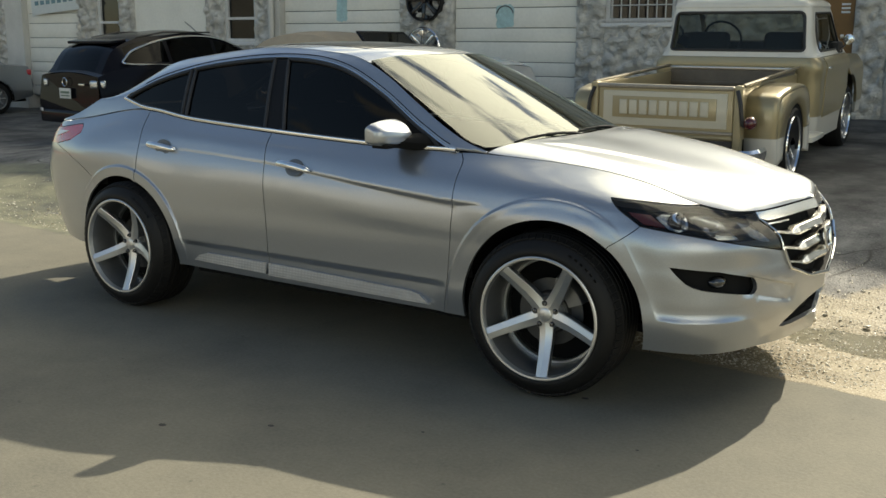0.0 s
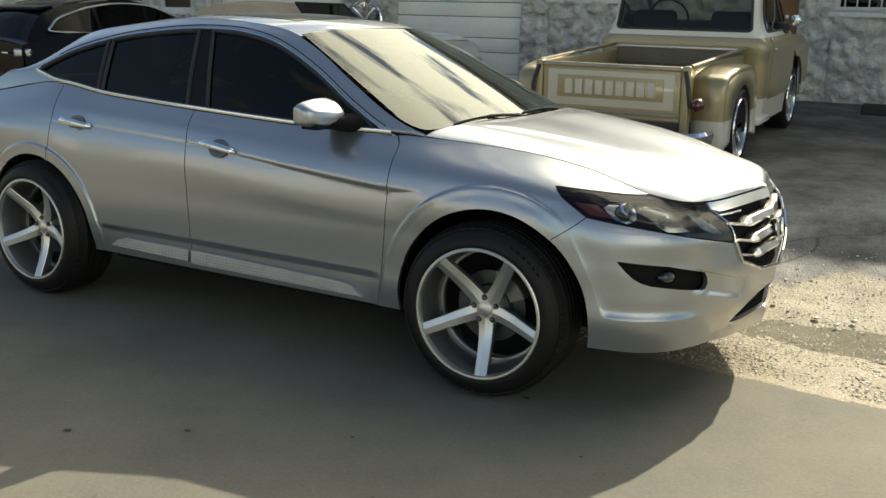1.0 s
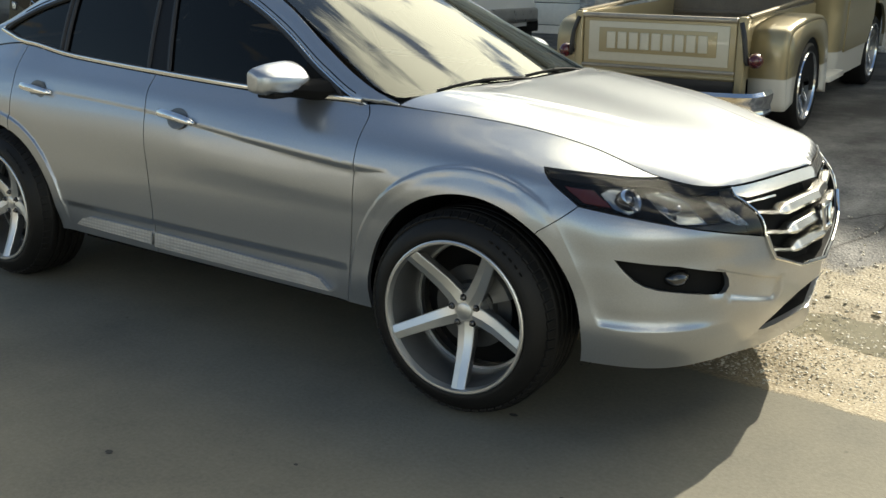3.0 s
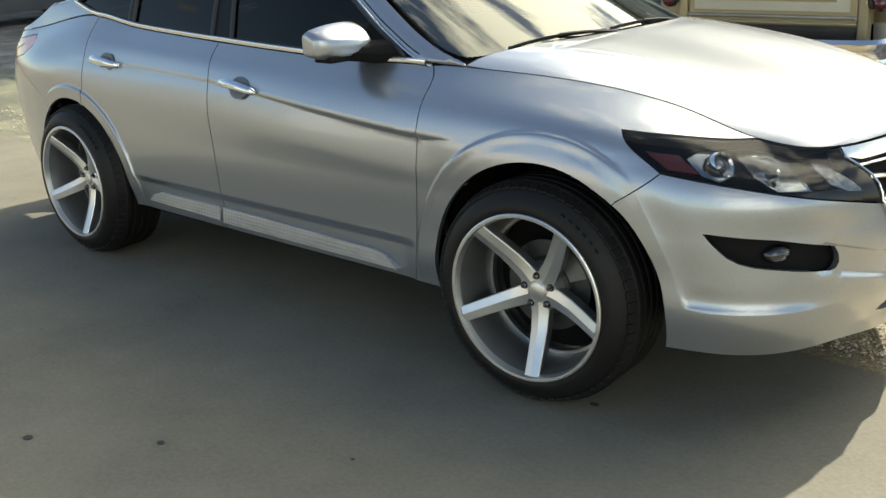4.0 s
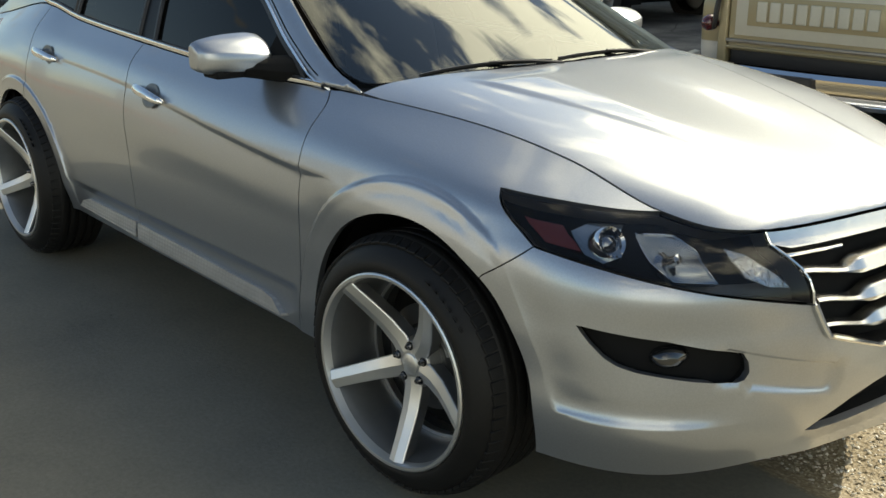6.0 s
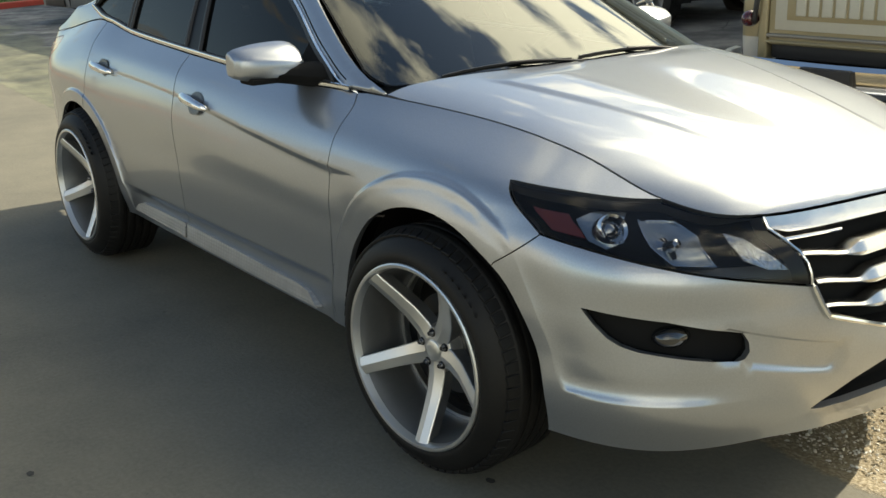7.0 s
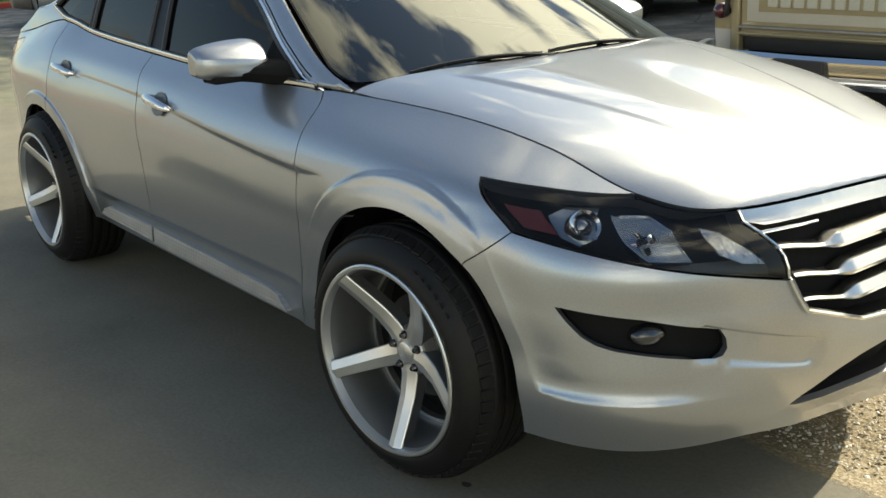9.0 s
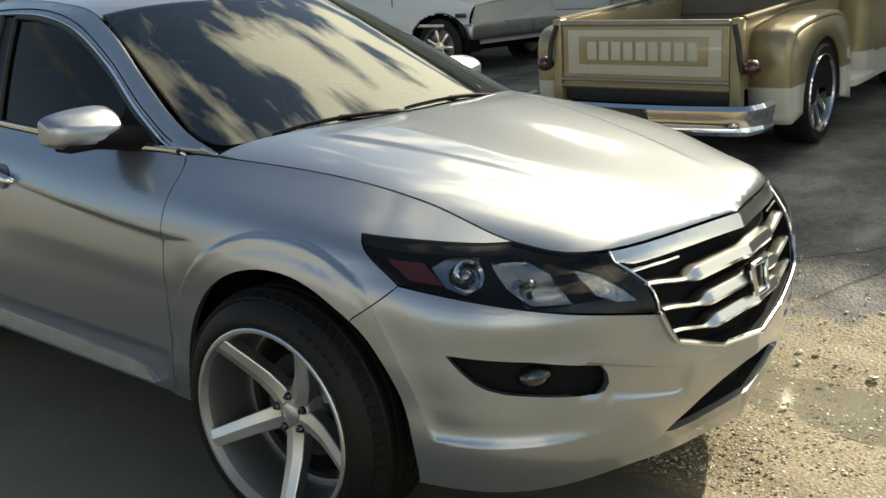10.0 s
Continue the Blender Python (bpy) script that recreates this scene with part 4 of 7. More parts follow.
# ---- headlamps ----
lamp_out = lamp_top + lamp_low[::-1]
for side in (-1, 1):
    far = side > 0
    skin = hull(side)
    lamp = panel("headlamp", lamp_out, skin, M["lens"], car, step=0.035, rim=0.0, gap=0.003, flip=far, label="large clear headlamp in a smoked black housing")
    panel("housing", lamp_out, skin, M["lamp_black"], lamp, step=0.04, rim=-0.060, gap=0.004, offset=-0.066, flip=far)

    def spot(a_s, z, depth):
        a = float(arc_of(a_s))
        p = skin(np.array([[a, z], [a + 0.01, z], [a, z + 0.01]]))
        nrm = Vector(np.cross(p[1] - p[0], p[2] - p[0])).normalized() * (-1 if far else 1)
        fwd = (nrm + Vector((1.2, 0, 0.1))).normalized()
        m = fwd.to_track_quat("Y", "Z").to_matrix().to_4x4()
        m.translation = Vector(p[0]) - nrm * depth
        return m
    # side marker, projector in its bright bezel, main reflector, inner indicator
    marker = [sz(9.99, 0.893), sz(10.30, 0.884), sz(10.40, 0.850), sz(10.42, 0.832), sz(10.12, 0.836)]
    panel("side_marker", marker, skin, M["amber"], lamp, step=0.03, rim=0.01, offset=-0.034, flip=far, label="dark red side reflector")
    bezel = [sz(10.36, 0.872), sz(10.46, 0.889), sz(10.70, 0.886), sz(10.745, 0.83), sz(10.58, 0.812), sz(10.43, 0.826)]
    panel("bezel", bezel, skin, M["lamp_chrome"], lamp, step=0.02, rim=0.02, offset=-0.032, flip=far, label="bright projector bezel")
    m = spot(10.63, 0.85, 0.030)
    part("projector_ring", lathe([(0.040, -0.02), (0.043, 0.012), (0.038, 0.022), (0.031, 0.016), (0.029, -0.02)], 28, "y", at=m), M["chrome"], lamp, "chrome projector ring")
    part("projector_lens", lathe([(0.0001, 0.022), (0.012, 0.020), (0.022, 0.013), (0.029, 0.002), (0.030, -0.01)], 24, "y", at=m), M["bulb_glass"], lamp)
    bowl = [sz(10.80, 0.872), sz(11.12, 0.870), sz(11.38, 0.840), sz(11.455, 0.772), sz(11.12, 0.782), sz(10.94, 0.822)]
    panel("reflector", bowl, skin, M["lamp_chrome"], lamp, step=0.02, rim=0.02, offset=-0.036, flip=far, label="bright headlamp reflector")
    panel("reflector_edge", bowl, skin, M["chrome"], lamp, step=0.02, rim=0.004, offset=-0.032, holes=[shrink(resample([np.array(p) for p in bowl], 0.03), 0.005)], flip=far, label="thin bright reflector edge")
    part("bulb", lathe([(0.0001, 0.035), (0.012, 0.03), (0.016, -0.01), (0.03, -0.02)], 14, "y", at=spot(11.10, 0.822, 0.030)), M["bulb_glass"], lamp)
    inner = [sz(11.66, 0.838), sz(11.83, 0.825), sz(11.92, 0.737), sz(11.77, 0.747), sz(11.65, 0.78)]
    panel("indicator", inner, skin, M["ribbed_lens"], lamp, step=0.02, rim=0.006, offset=-0.028, flip=far, label="ribbed clear indicator")
    # fog lamp pocket
    fo = [tuple(p) for p in fog]
    pocket = panel("fog_lamp_surround", fo, skin, M["dark"], bumper, step=0.02, rim=-0.035, gap=-0.004, offset=-0.038, flip=far, label="black fog lamp pocket")
    part("fog_lamp", lathe([(0.0001, 0.014), (0.020, 0.011), (0.033, 0.002), (0.038, -0.012), (0.038, -0.03)], 24, "y", at=spot(11.09, 0.590, 0.026) @ Matrix.Diagonal((1.3, 1, 0.75, 1))), M["fog_glass"], pocket, "oval fog lamp")

# ---- grille ----
grille_half = edge_top(12.0, 13.0, 10, 0.003)[::-1] + [p for p in grille_side]
grille = panel("grille", mirrored(grille_half), hull(-1), M["dark"], car, step=0.03, rim=-0.055, offset=-0.060, gap=0.002, label="black grille with three chrome bars")


def nose_line(z, w0, lift, n=26):
    s0 = np.interp(at_w(w0, z)[0], _arc, _sd_)
    ss = np.linspace(s0, 13, n)
    x, w = body_at(ss, np.full(n, z))
    half = [(xx + lift, -ww, z) for xx, ww in zip(x, w)]
    return half + [(a, -b, c) for a, b, c in half[::-1][1:]]


def bar(z, w0, w1):
    """A chrome bar: a thin strip at its ends that dips towards a deep blade across the middle."""
    line = nose_line(z, w0, -0.012, 90)
    bm = bmesh.new()
    rings = []
    for x, y, zz in line:
        k = float(ramp01(np.array([w1 - abs(y)]), -0.010, 0.062)[0])
        dip = 0.024 * float(ramp01(np.array([w0 - abs(y)]), 0.0, w0 - w1 + 0.03)[0]) - 0.012 * float(ramp01(np.array([w1 - abs(y)]), 0.0, w1)[0])
        top, low, d = zz - dip + 0.005 + 0.021 * k, zz - dip - 0.006 - 0.009 * k, 0.008 + 0.010 * k
        h = top - low
        rings.append([bm.verts.new(p) for p in ((x - 0.03, y, top), (x - 0.004, y, top), (x + d * 0.25, y, top - 0.06 * h), (x + d, y, top - 0.66 * h), (x + d * 0.6, y, low), (x - 0.03, y, low))])
    for a, b in zip(rings, rings[1:]):
        for q in range(6):
            bm.faces.new((a[q], a[(q + 1) % 6], b[(q + 1) % 6], b[q]))
    bm.faces.new(rings[0])
    bm.faces.new(rings[-1])
    return bm


for z, w0, w1 in ((0.768, 0.458, 0.295), (0.697, 0.424, 0.272), (0.632, 0.400, 0.258)):
    part("grille_bar", bar(z, w0, w1), M["bar_chrome"], grille, "polished chrome bar").data.set_sharp_from_angle(angle=radians(35))
for side in (-1, 1):
    tip = [(x, side * -y, z) for x, y, z in nose_line(0.803, 0.490, -0.008, 40) if y < -0.285]
    part("grille_strip", sweep(tip, circle(0.004, 6)), M["chrome"], grille, "thin chrome strip")
    edge = [hull(side)(np.array([np.array(grille_top_corner) + (np.array(grille_corner) - np.array(grille_top_corner)) * k / 6]))[0] for k in range(7)]
    part("grille_edge", sweep([tuple(p + np.array([0.003, 0, 0])) for p in edge], circle(0.004, 6)), M["chrome"], grille, "thin chrome edge beside the headlamp")
lower = [hull(-1)(np.array([p]))[0] for p in [np.array(grille_side[i]) + (np.array(grille_side[i + 1]) - np.array(grille_side[i])) * k / 8 for i in range(3) for k in range(8)] + [np.array(grille_side[3])]]
lower = [tuple(p + np.array([0.006, 0, 0])) for p in lower]
lower = lower + [(x, -y, z) for x, y, z in lower[::-1][1:]]
part("grille_frame", sweep(lower, circle(0.008, 8)), M["chrome"], grille, "chrome strip round the grille foot")
head = edge_top(12.0, 13.0, 10, 0.004)[::-1] + [(a, z + (0.012 if i == 0 else 0)) for i, (a, z) in enumerate(edge_top(12.0, 13.0, 10, 0.047))]
panel("grille_top_bar", mirrored(head), hull(-1), M["bar_chrome"], grille, step=0.02, rim=0.03, offset=0.004, label="broad chrome bar under the bonnet edge")
badge = bmesh.new()
outer = [(-0.046, 0.042), (0.046, 0.042), (0.036, -0.042), (-0.036, -0.042)]
line = resample([np.array(p) for p in outer], 0.02)
sweep([(2.362 - 0.15 * z, y, 0.690 + z) for y, z in line], circle(0.009, 8), closed=True, up=(1, 0, 0), bm=badge)
badge = part("badge", badge, M["chrome"], grille, "plain chrome badge")
part("backing", box_bm((0.03, 0.070, 0.07), pose(2.345, 0, 0.69, 0, -8, 0), 0.004), M["gloss_black"], badge, "black centre of the badge")
panel("lower_intake", intake, hull(-1), M["dark"], bumper, step=0.04, rim=-0.05, offset=-0.055, gap=-0.004, label="dark lower air intake")


# ---- wheels ----
def make_wheel(parent, m, turned):
    """A wide tyre on a deep five-spoke rim; the outer face looks along -y of m."""
    hub = tagged(new("wheel"), "")
    hub.parent = parent
    hub.matrix_local = m
    R = 0.375
    prof = [(0.279, -0.002), (0.286, -0.008), (0.298, -0.010), (0.315, -0.004), (0.334, 0.010), (0.350, 0.028), (0.362, 0.046), (0.3685, 0.058)]
    for k in range(5):
        y0 = 0.062 + k * 0.041
        prof += [(R - 0.002, y0), (R, y0 + 0.006), (R, y0 + 0.026), (R - 0.002, y0 + 0.031)]
        if k < 4:
            prof += [(R - 0.009, y0 + 0.033), (R - 0.009, y0 + 0.039)]
    prof += [(0.366, 0.262), (0.34, 0.285), (0.30, 0.287), (0.279, 0.27)]
    part("tyre", lathe(prof, 96, "y"), M["rubber"], hub, "wide black low-profile tyre")
    blocks = bmesh.new()
    for k in range(66):
        box(blocks, (0.010, 0.056, 0.0305), Matrix.Rotation(radians(k * 360 / 66), 4, "Y") @ Matrix.Translation((0.3620, 0.052, 0)) @ Matrix.Rotation(radians(-19), 4, "Z") @ Matrix.Rotation(radians(7), 4, "X"), 0.002, 1)
    part("tread", blocks, M["rubber"], hub, "row of tread blocks on the tyre shoulder", smooth=False)
    marks = bmesh.new()
    for k in range(6):
        mm = Matrix.Rotation(-radians(38 + 5.2 * k), 4, "Y") @ Matrix.Translation((0.326, 0.002, 0)) @ Matrix.Rotation(radians(-38), 4, "Z")
        box(marks, (0.030, 0.003, 0.016), mm, 0.001)
    part("sidewall_mark", marks, M["rubber"], hub, "raised plain blocks on the tyre wall", smooth=False)
    rim = [(0.2805, 0.012), (0.2805, -0.010), (0.276, -0.013), (0.268, -0.012), (0.265, -0.002), (0.262, 0.012), (0.256, 0.035), (0.250, 0.10), (0.245, 0.20), (0.255, 0.262), (0.278, 0.268)]
    part("rim", lathe(rim[5:], 72, "y"), M["alloy_grey"], hub, "grey painted wheel barrel")
    part("rim_lip", lathe(rim[:6], 72, "y"), M["machined"], hub, "bright machined rim lip")
    part("wheel_backing", lathe([(0.243, 0.235), (0.10, 0.24), (0.0001, 0.24)], 40, "y"), M["dark"], hub)
    for k in range(5):
        t = radians(-90 + 72 * k + turned)
        mm = Matrix.Rotation(-t, 4, "Y")
        face = bmesh.new()
        st = [(0.036, 0.036, 0.082), (0.075, 0.0335, 0.080), (0.13, 0.0310, 0.064), (0.19, 0.0290, 0.036), (0.24, 0.0280, 0.010), (0.264, 0.0285, -0.002)]
        side = bmesh.new()
        top = [[face.verts.new(mm @ Vector((r, y + dy, q * w))) for q, dy in ((-1, 0.006), (-0.90, 0.002), (0.0, -0.005), (0.90, 0.002), (1, 0.006))] for r, w, y in st]
        for a, b in zip(top, top[1:]):
            for i in range(4):
                face.faces.new((a[i], a[i + 1], b[i + 1], b[i]))
        part("spoke_face", face, M["machined"], hub, "machined bright spoke face").data.set_sharp_from_angle(angle=radians(17))
        low = [[side.verts.new(mm @ Vector((r, y + dy, q * w))) for q, dy in ((-1.0, 0.004), (-0.78, 0.05), (0.78, 0.05), (1.0, 0.004))] for r, w, y in st]
        for a, b in zip(low, low[1:]):
            for i in range(3):
                side.faces.new((a[i], a[i + 1], b[i + 1], b[i]))
        part("spoke", side, M["alloy_grey"], hub)
    part("hub_face", lathe([(0.0001, 0.080), (0.040, 0.080), (0.066, 0.083), (0.074, 0.095), (0.074, 0.14)], 40, "y"), M["machined"], hub)
    part("centre_cap", lathe([(0.0001, 0.074), (0.026, 0.0745), (0.030, 0.077), (0.031, 0.084)], 32, "y"), M["machined"], hub, "plain machined centre cap")
    for k in range(5):
        t = radians(-54 + 72 * k + turned)
        nut = lathe([(0.0001, 0.066), (0.006, 0.0665), (0.009, 0.072), (0.0095, 0.086)], 10, "y", at=Matrix.Translation((0.052 * math.cos(t), 0, 0.052 * math.sin(t))))
        part("wheel_nut", nut, M["black_chrome"], hub)
        cup = lathe([(0.0095, 0.0795), (0.0125, 0.0788), (0.0132, 0.082)], 14, "y", at=Matrix.Translation((0.052 * math.cos(t), 0, 0.052 * math.sin(t))))
        part("nut_recess", cup, M["gloss_black"], hub)
    part("brake_disc", lathe([(0.155, 0.155), (0.155, 0.15), (0.10, 0.15), (0.09, 0.13), (0.0001, 0.13)], 48, "y"), M["disc"], hub, "bare steel brake disc")
    cal = lathe([(0.10, 0.125), (0.165, 0.125), (0.172, 0.135), (0.172, 0.19), (0.10, 0.19)], 14, "y", (20, 80))
    part("brake_caliper", cal, M["alloy_grey"], hub)
    part("barrel_ring", lathe([(0.2465, 0.165), (0.236, 0.165), (0.234, 0.185), (0.244, 0.190)], 56, "y"), M["machined"], hub, "bright ring inside the barrel")
    return hub


WHEEL_OUT = 1.035
for x in (1.3985, -1.3985):
    steer = 4.0 if x > 0 else 0.0
    for side in (-1, 1):
        pose_m = pose(x, side * (WHEEL_OUT - 0.013), 0.376, 0, 0, steer + (0 if side < 0 else 180))
        make_wheel(car, pose_m, 5.0 if x > 0 else 6.0)


# ---- mirrors, interior ----
def make_mirror(side):
    bm = bmesh.new()
    rings = []
    # sections from the inner end to the outer: y out, front x, back x, foot, ridge and top heights
    keys = np.array(((0.842, 0.575, 0.535, 1.112, 1.136, 1.165), (0.850, 0.598, 0.515, 1.098, 1.138, 1.184), (0.870, 0.612, 0.505, 1.090, 1.141, 1.197),
                     (0.910, 0.616, 0.500, 1.087, 1.145, 1.203), (0.965, 0.610, 0.498, 1.086, 1.149, 1.202), (1.01, 0.600, 0.496, 1.086, 1.152, 1.198),
                     (1.045, 0.588, 0.495, 1.087, 1.154, 1.192), (1.068, 0.573, 0.494, 1.091, 1.154, 1.186), (1.080, 0.553, 0.494, 1.098, 1.153, 1.179)))
    rows = curve_through(np.arange(9.0), keys, np.linspace(0, 8, 33))
    end = rows[-1]
    caps = [end + np.array((0.006 * math.sin(a), -0.035 * (1 - math.cos(a)), 0.008 * (1 - math.cos(a)), 0.030 * (1 - math.cos(a)), 0, -0.014 * (1 - math.cos(a)))) for a in np.linspace(0.3, 1.5, 5)]
    for y, xf, xb, z0, zr, z1 in list(rows) + caps:
        d = xf - xb
        ring = [(xb, z0 + 0.010), (xb + 0.08 * d, z0 + 0.003), (xb + 0.3 * d, z0), (xf - 0.22 * d, z0), (xf - 0.09 * d, z0 + 0.008), (xf - 0.02 * d, z0 + 0.3 * (zr - z0)), (xf, z0 + 0.6 * (zr - z0)), (xf - 0.005 * d, zr - 0.003), (xf - 0.04 * d, zr + 0.003),
                (xf - 0.20 * d, zr + 0.42 * (z1 - zr)), (xf - 0.36 * d, zr + 0.68 * (z1 - zr)), (xf - 0.55 * d, zr + 0.88 * (z1 - zr)), (xf - 0.75 * d, z1), (xb + min(0.03, 0.22 * d), z1 - 0.002), (xb + min(0.008, 0.06 * d), z1 - 0.008), (xb, z1 - 0.018)]
        rings.append([bm.verts.new((x, side * y, z)) for x, z in ring])
    for a, b in zip(rings, rings[1:]):
        for k in range(16):
            bm.faces.new((a[k], a[(k + 1) % 16], b[(k + 1) % 16], b[k]))
    for ring in (rings[0], rings[-1]):
        mid = bm.verts.new(sum((v.co for v in ring), Vector()) / 16)
        for k in range(16):
            bm.faces.new((ring[k], ring[(k + 1) % 16], mid))
    shell = part("door_mirror", bm, M["silver"], car, "silver door mirror housing")
    part("mirror_glass", box_bm((0.006, 0.16, 0.06), pose(0.496, side * 0.955, 1.145, 0, 0, side * -4), 0.002), M["chrome"], shell, "mirror glass")
    foot = smooth_line([(0.64, side * 0.78, 1.09), (0.61, side * 0.83, 1.092), (0.575, side * 0.89, 1.098), (0.56, side * 0.94, 1.10)], 5)
    part("mirror_foot", sweep([tuple(p) for p in foot], circle(0.055, 12, 0.036), scale=[1.35 - 0.5 * i / (len(foot) - 1) for i in range(len(foot))]), M["dark"], shell, "black plastic mirror foot")
    under = bmesh.new()
    box(under, (0.090, 0.19, 0.022), pose(0.550, side * 0.950, 1.084, 0, 0, 0), 0.008, 3)
    part("mirror_underside", under, M["dark"], shell)
    panel("mirror_sail", [(0.50, 1.064), (0.535, 1.20), (0.60, 1.165), (0.68, 1.12), (0.775, 1.068)], cabin_side(side), M["dark"], shell, step=0.04, rim=0.0, flip=side > 0, offset=0.006)


for side in (-1, 1):
    make_mirror(side)


def interior():
    dash = bmesh.new()
    sweep([(0.82, -0.66, 0.98), (0.86, -0.3, 1.0), (0.88, 0, 1.0), (0.86, 0.3, 1.0), (0.82, 0.66, 0.98)], [(-0.22, -0.05), (0.20, -0.02), (0.20, 0.03), (0.0, 0.055), (-0.18, 0.04), (-0.24, 0.0)], bm=dash)
    part("dashboard", dash, M["cloth"], car, "dark dashboard")
    for y in (-0.37, 0.37):
        for x in (0.0, -0.88):
            seat = bmesh.new()
            box(seat, (0.52, 0.50, 0.16), pose(x, y, 0.62, 0, 6, 0), 0.05, 3)
            box(seat, (0.14, 0.48, 0.60), pose(x - 0.30, y, 0.92, 0, -16, 0), 0.05, 3)
            box(seat, (0.10, 0.26, 0.18), pose(x - 0.41, y, 1.27, 0, -10, 0), 0.04, 3)
            part("seat", seat, M["cloth"], car, "dark seat")
    wheel = bmesh.new()
    ringp = [(0.185 * math.cos(t), 0.185 * math.sin(t), 0) for t in np.linspace(0, 2 * math.pi, 28)[:-1]]
    wm = pose(0.50, 0.37, 0.96, 0, -62, 0)
    sweep([wm @ Vector(p) for p in ringp], circle(0.016, 8), closed=True, up=tuple(wm.to_3x3() @ Vector((0, 0, 1))), bm=wheel)
    box(wheel, (0.06, 0.34, 0.02), wm, 0.008)
    part("steering_wheel", wheel, M["black_plastic"], car)
    part("cabin_floor", box_bm((2.6, 1.5, 0.05), (-0.4, 0, 0.45), 0.01), M["dark"], car)
    part("parcel_shelf", box_bm((0.8, 1.3, 0.04), (-1.65, 0, 1.05), 0.01), M["dark"], car)
    part("rear_view_mirror", box_bm((0.03, 0.22, 0.06), (0.30, 0, 1.385), 0.012), M["black_plastic"], car)


interior()


# ---- ground: concrete apron, a washed-out gravel strip, then the asphalt yard that climbs to the building ----
def terrain(x, y):
    up = ramp01(x, -11.0, -4.5)
    z = 0.424 * ramp01(y, 0.9, 3.7) * up + 0.034 * np.clip(y - 3.7, 0, 6) * (0.25 + 0.75 * up)
    return z


def terr(x, y):
    return float(terrain(np.array([x]), np.array([y]))[0])


def ground_material():
    n = Nodes("yard_ground")
    tc = n.add("TexCoord").outputs["Object"]
    sep = n.add("SeparateXYZ", Vector=tc)
    big, mid, fine = n.noise(tc, 0.55, 5.0), n.noise(tc, 5.0, 5.0, 0.65), n.noise(tc, 60.0, 3.0, 0.7)
    grit = n.add("TexVoronoi", Vector=tc, Scale=70.0).outputs["Distance"]

    def math_(op, a, b):
        m = n.t.nodes.new("ShaderNodeMath")
        m.operation = op
        for i, v in enumerate((a, b)):
            if isinstance(v, bpy.types.NodeSocket):
                n.link(v, m.inputs[i])
            else:
                m.inputs[i].default_value = v
        return m.outputs[0]

    # distance past the concrete's edge, which runs slightly askew
    past = math_("ADD", sep.outputs["Y"], math_("MULTIPLY", sep.outputs["X"], 0.055))
    ragged = math_("ADD", past, math_("MULTIPLY", math_("SUBTRACT", mid, 0.5), 0.16))
    ragged = math_("ADD", ragged, math_("MULTIPLY", math_("SUBTRACT", fine, 0.5), 0.06))
    ragged_far = math_("ADD", past, math_("MULTIPLY", math_("SUBTRACT", big, 0.5), 2.2))
    ragged_far = math_("ADD", ragged_far, math_("MULTIPLY", math_("SUBTRACT", mid, 0.5), 0.5))

    stain = n.noise(tc, 0.9, 8.0, 0.7)
    concrete = n.mix(0.5, n.ramp(big, (0.3, (0.104, 0.099, 0.082)), (0.7, (0.155, 0.147, 0.121))), n.ramp(mid, (0.25, (0.095, 0.091, 0.075)), (0.6, (0.142, 0.135, 0.110)), (0.8, (0.174, 0.164, 0.135))))
    concrete = n.mix(0.45, concrete, n.ramp(stain, (0.36, (0.070, 0.070, 0.064)), (0.5, (0.132, 0.126, 0.104)), (0.66, (0.182, 0.171, 0.138))))
    concrete = n.mix(0.25, concrete, n.ramp(fine, (0.3, (0.07, 0.068, 0.06)), (0.7, (0.19, 0.183, 0.16))))
    spots = n.noise(tc, 14.0, 3.0, 0.5)
    concrete = n.mix(1.0, concrete, (1.37, 1.35, 1.29), "MULTIPLY")
    concrete = n.mix(n.ramp(spots, (0.71, (0, 0, 0)), (0.76, (0.55, 0.55, 0.55))), concrete, (0.06, 0.058, 0.05))
    patch = n.noise(tc, 1.1, 7.0, 0.68)
    gravel = n.mix(0.6, n.ramp(patch, (0.35, (0.13, 0.100, 0.055)), (0.5, (0.24, 0.190, 0.105)), (0.68, (0.33, 0.29, 0.20))), n.ramp(grit, (0.05, (0.31, 0.27, 0.19)), (0.35, (0.22, 0.175, 0.10)), (0.7, (0.15, 0.115, 0.065))))
    pebble = n.add("TexVoronoi", Vector=tc, Scale=115.0).outputs["Color"]
    gravel = n.mix(0.30, gravel, n.ramp(pebble, (0.2, (0.07, 0.058, 0.036)), (0.55, (0.22, 0.18, 0.11)), (0.85, (0.50, 0.46, 0.36))))
    # wet, mossy mud towards the yard's far end
    west = n.add("MapRange", Value=sep.outputs["X"])
    west.inputs["From Min"].default_value, west.inputs["From Max"].default_value = -1.6, -2.6
    gravel = n.mix(west.outputs[0], gravel, n.ramp(patch, (0.36, (0.055, 0.056, 0.046)), (0.5, (0.115, 0.115, 0.078)), (0.66, (0.19, 0.185, 0.12))))
    asphalt = n.mix(0.5, n.ramp(big, (0.3, (0.085, 0.085, 0.086)), (0.7, (0.185, 0.182, 0.176))), n.ramp(patch, (0.36, (0.045, 0.045, 0.046)), (0.48, (0.125, 0.123, 0.118)), (0.60, (0.21, 0.204, 0.19)), (0.72, (0.33, 0.315, 0.285))))
    gravel = n.mix(1.0, gravel, (1.22, 1.22, 1.22), "MULTIPLY")
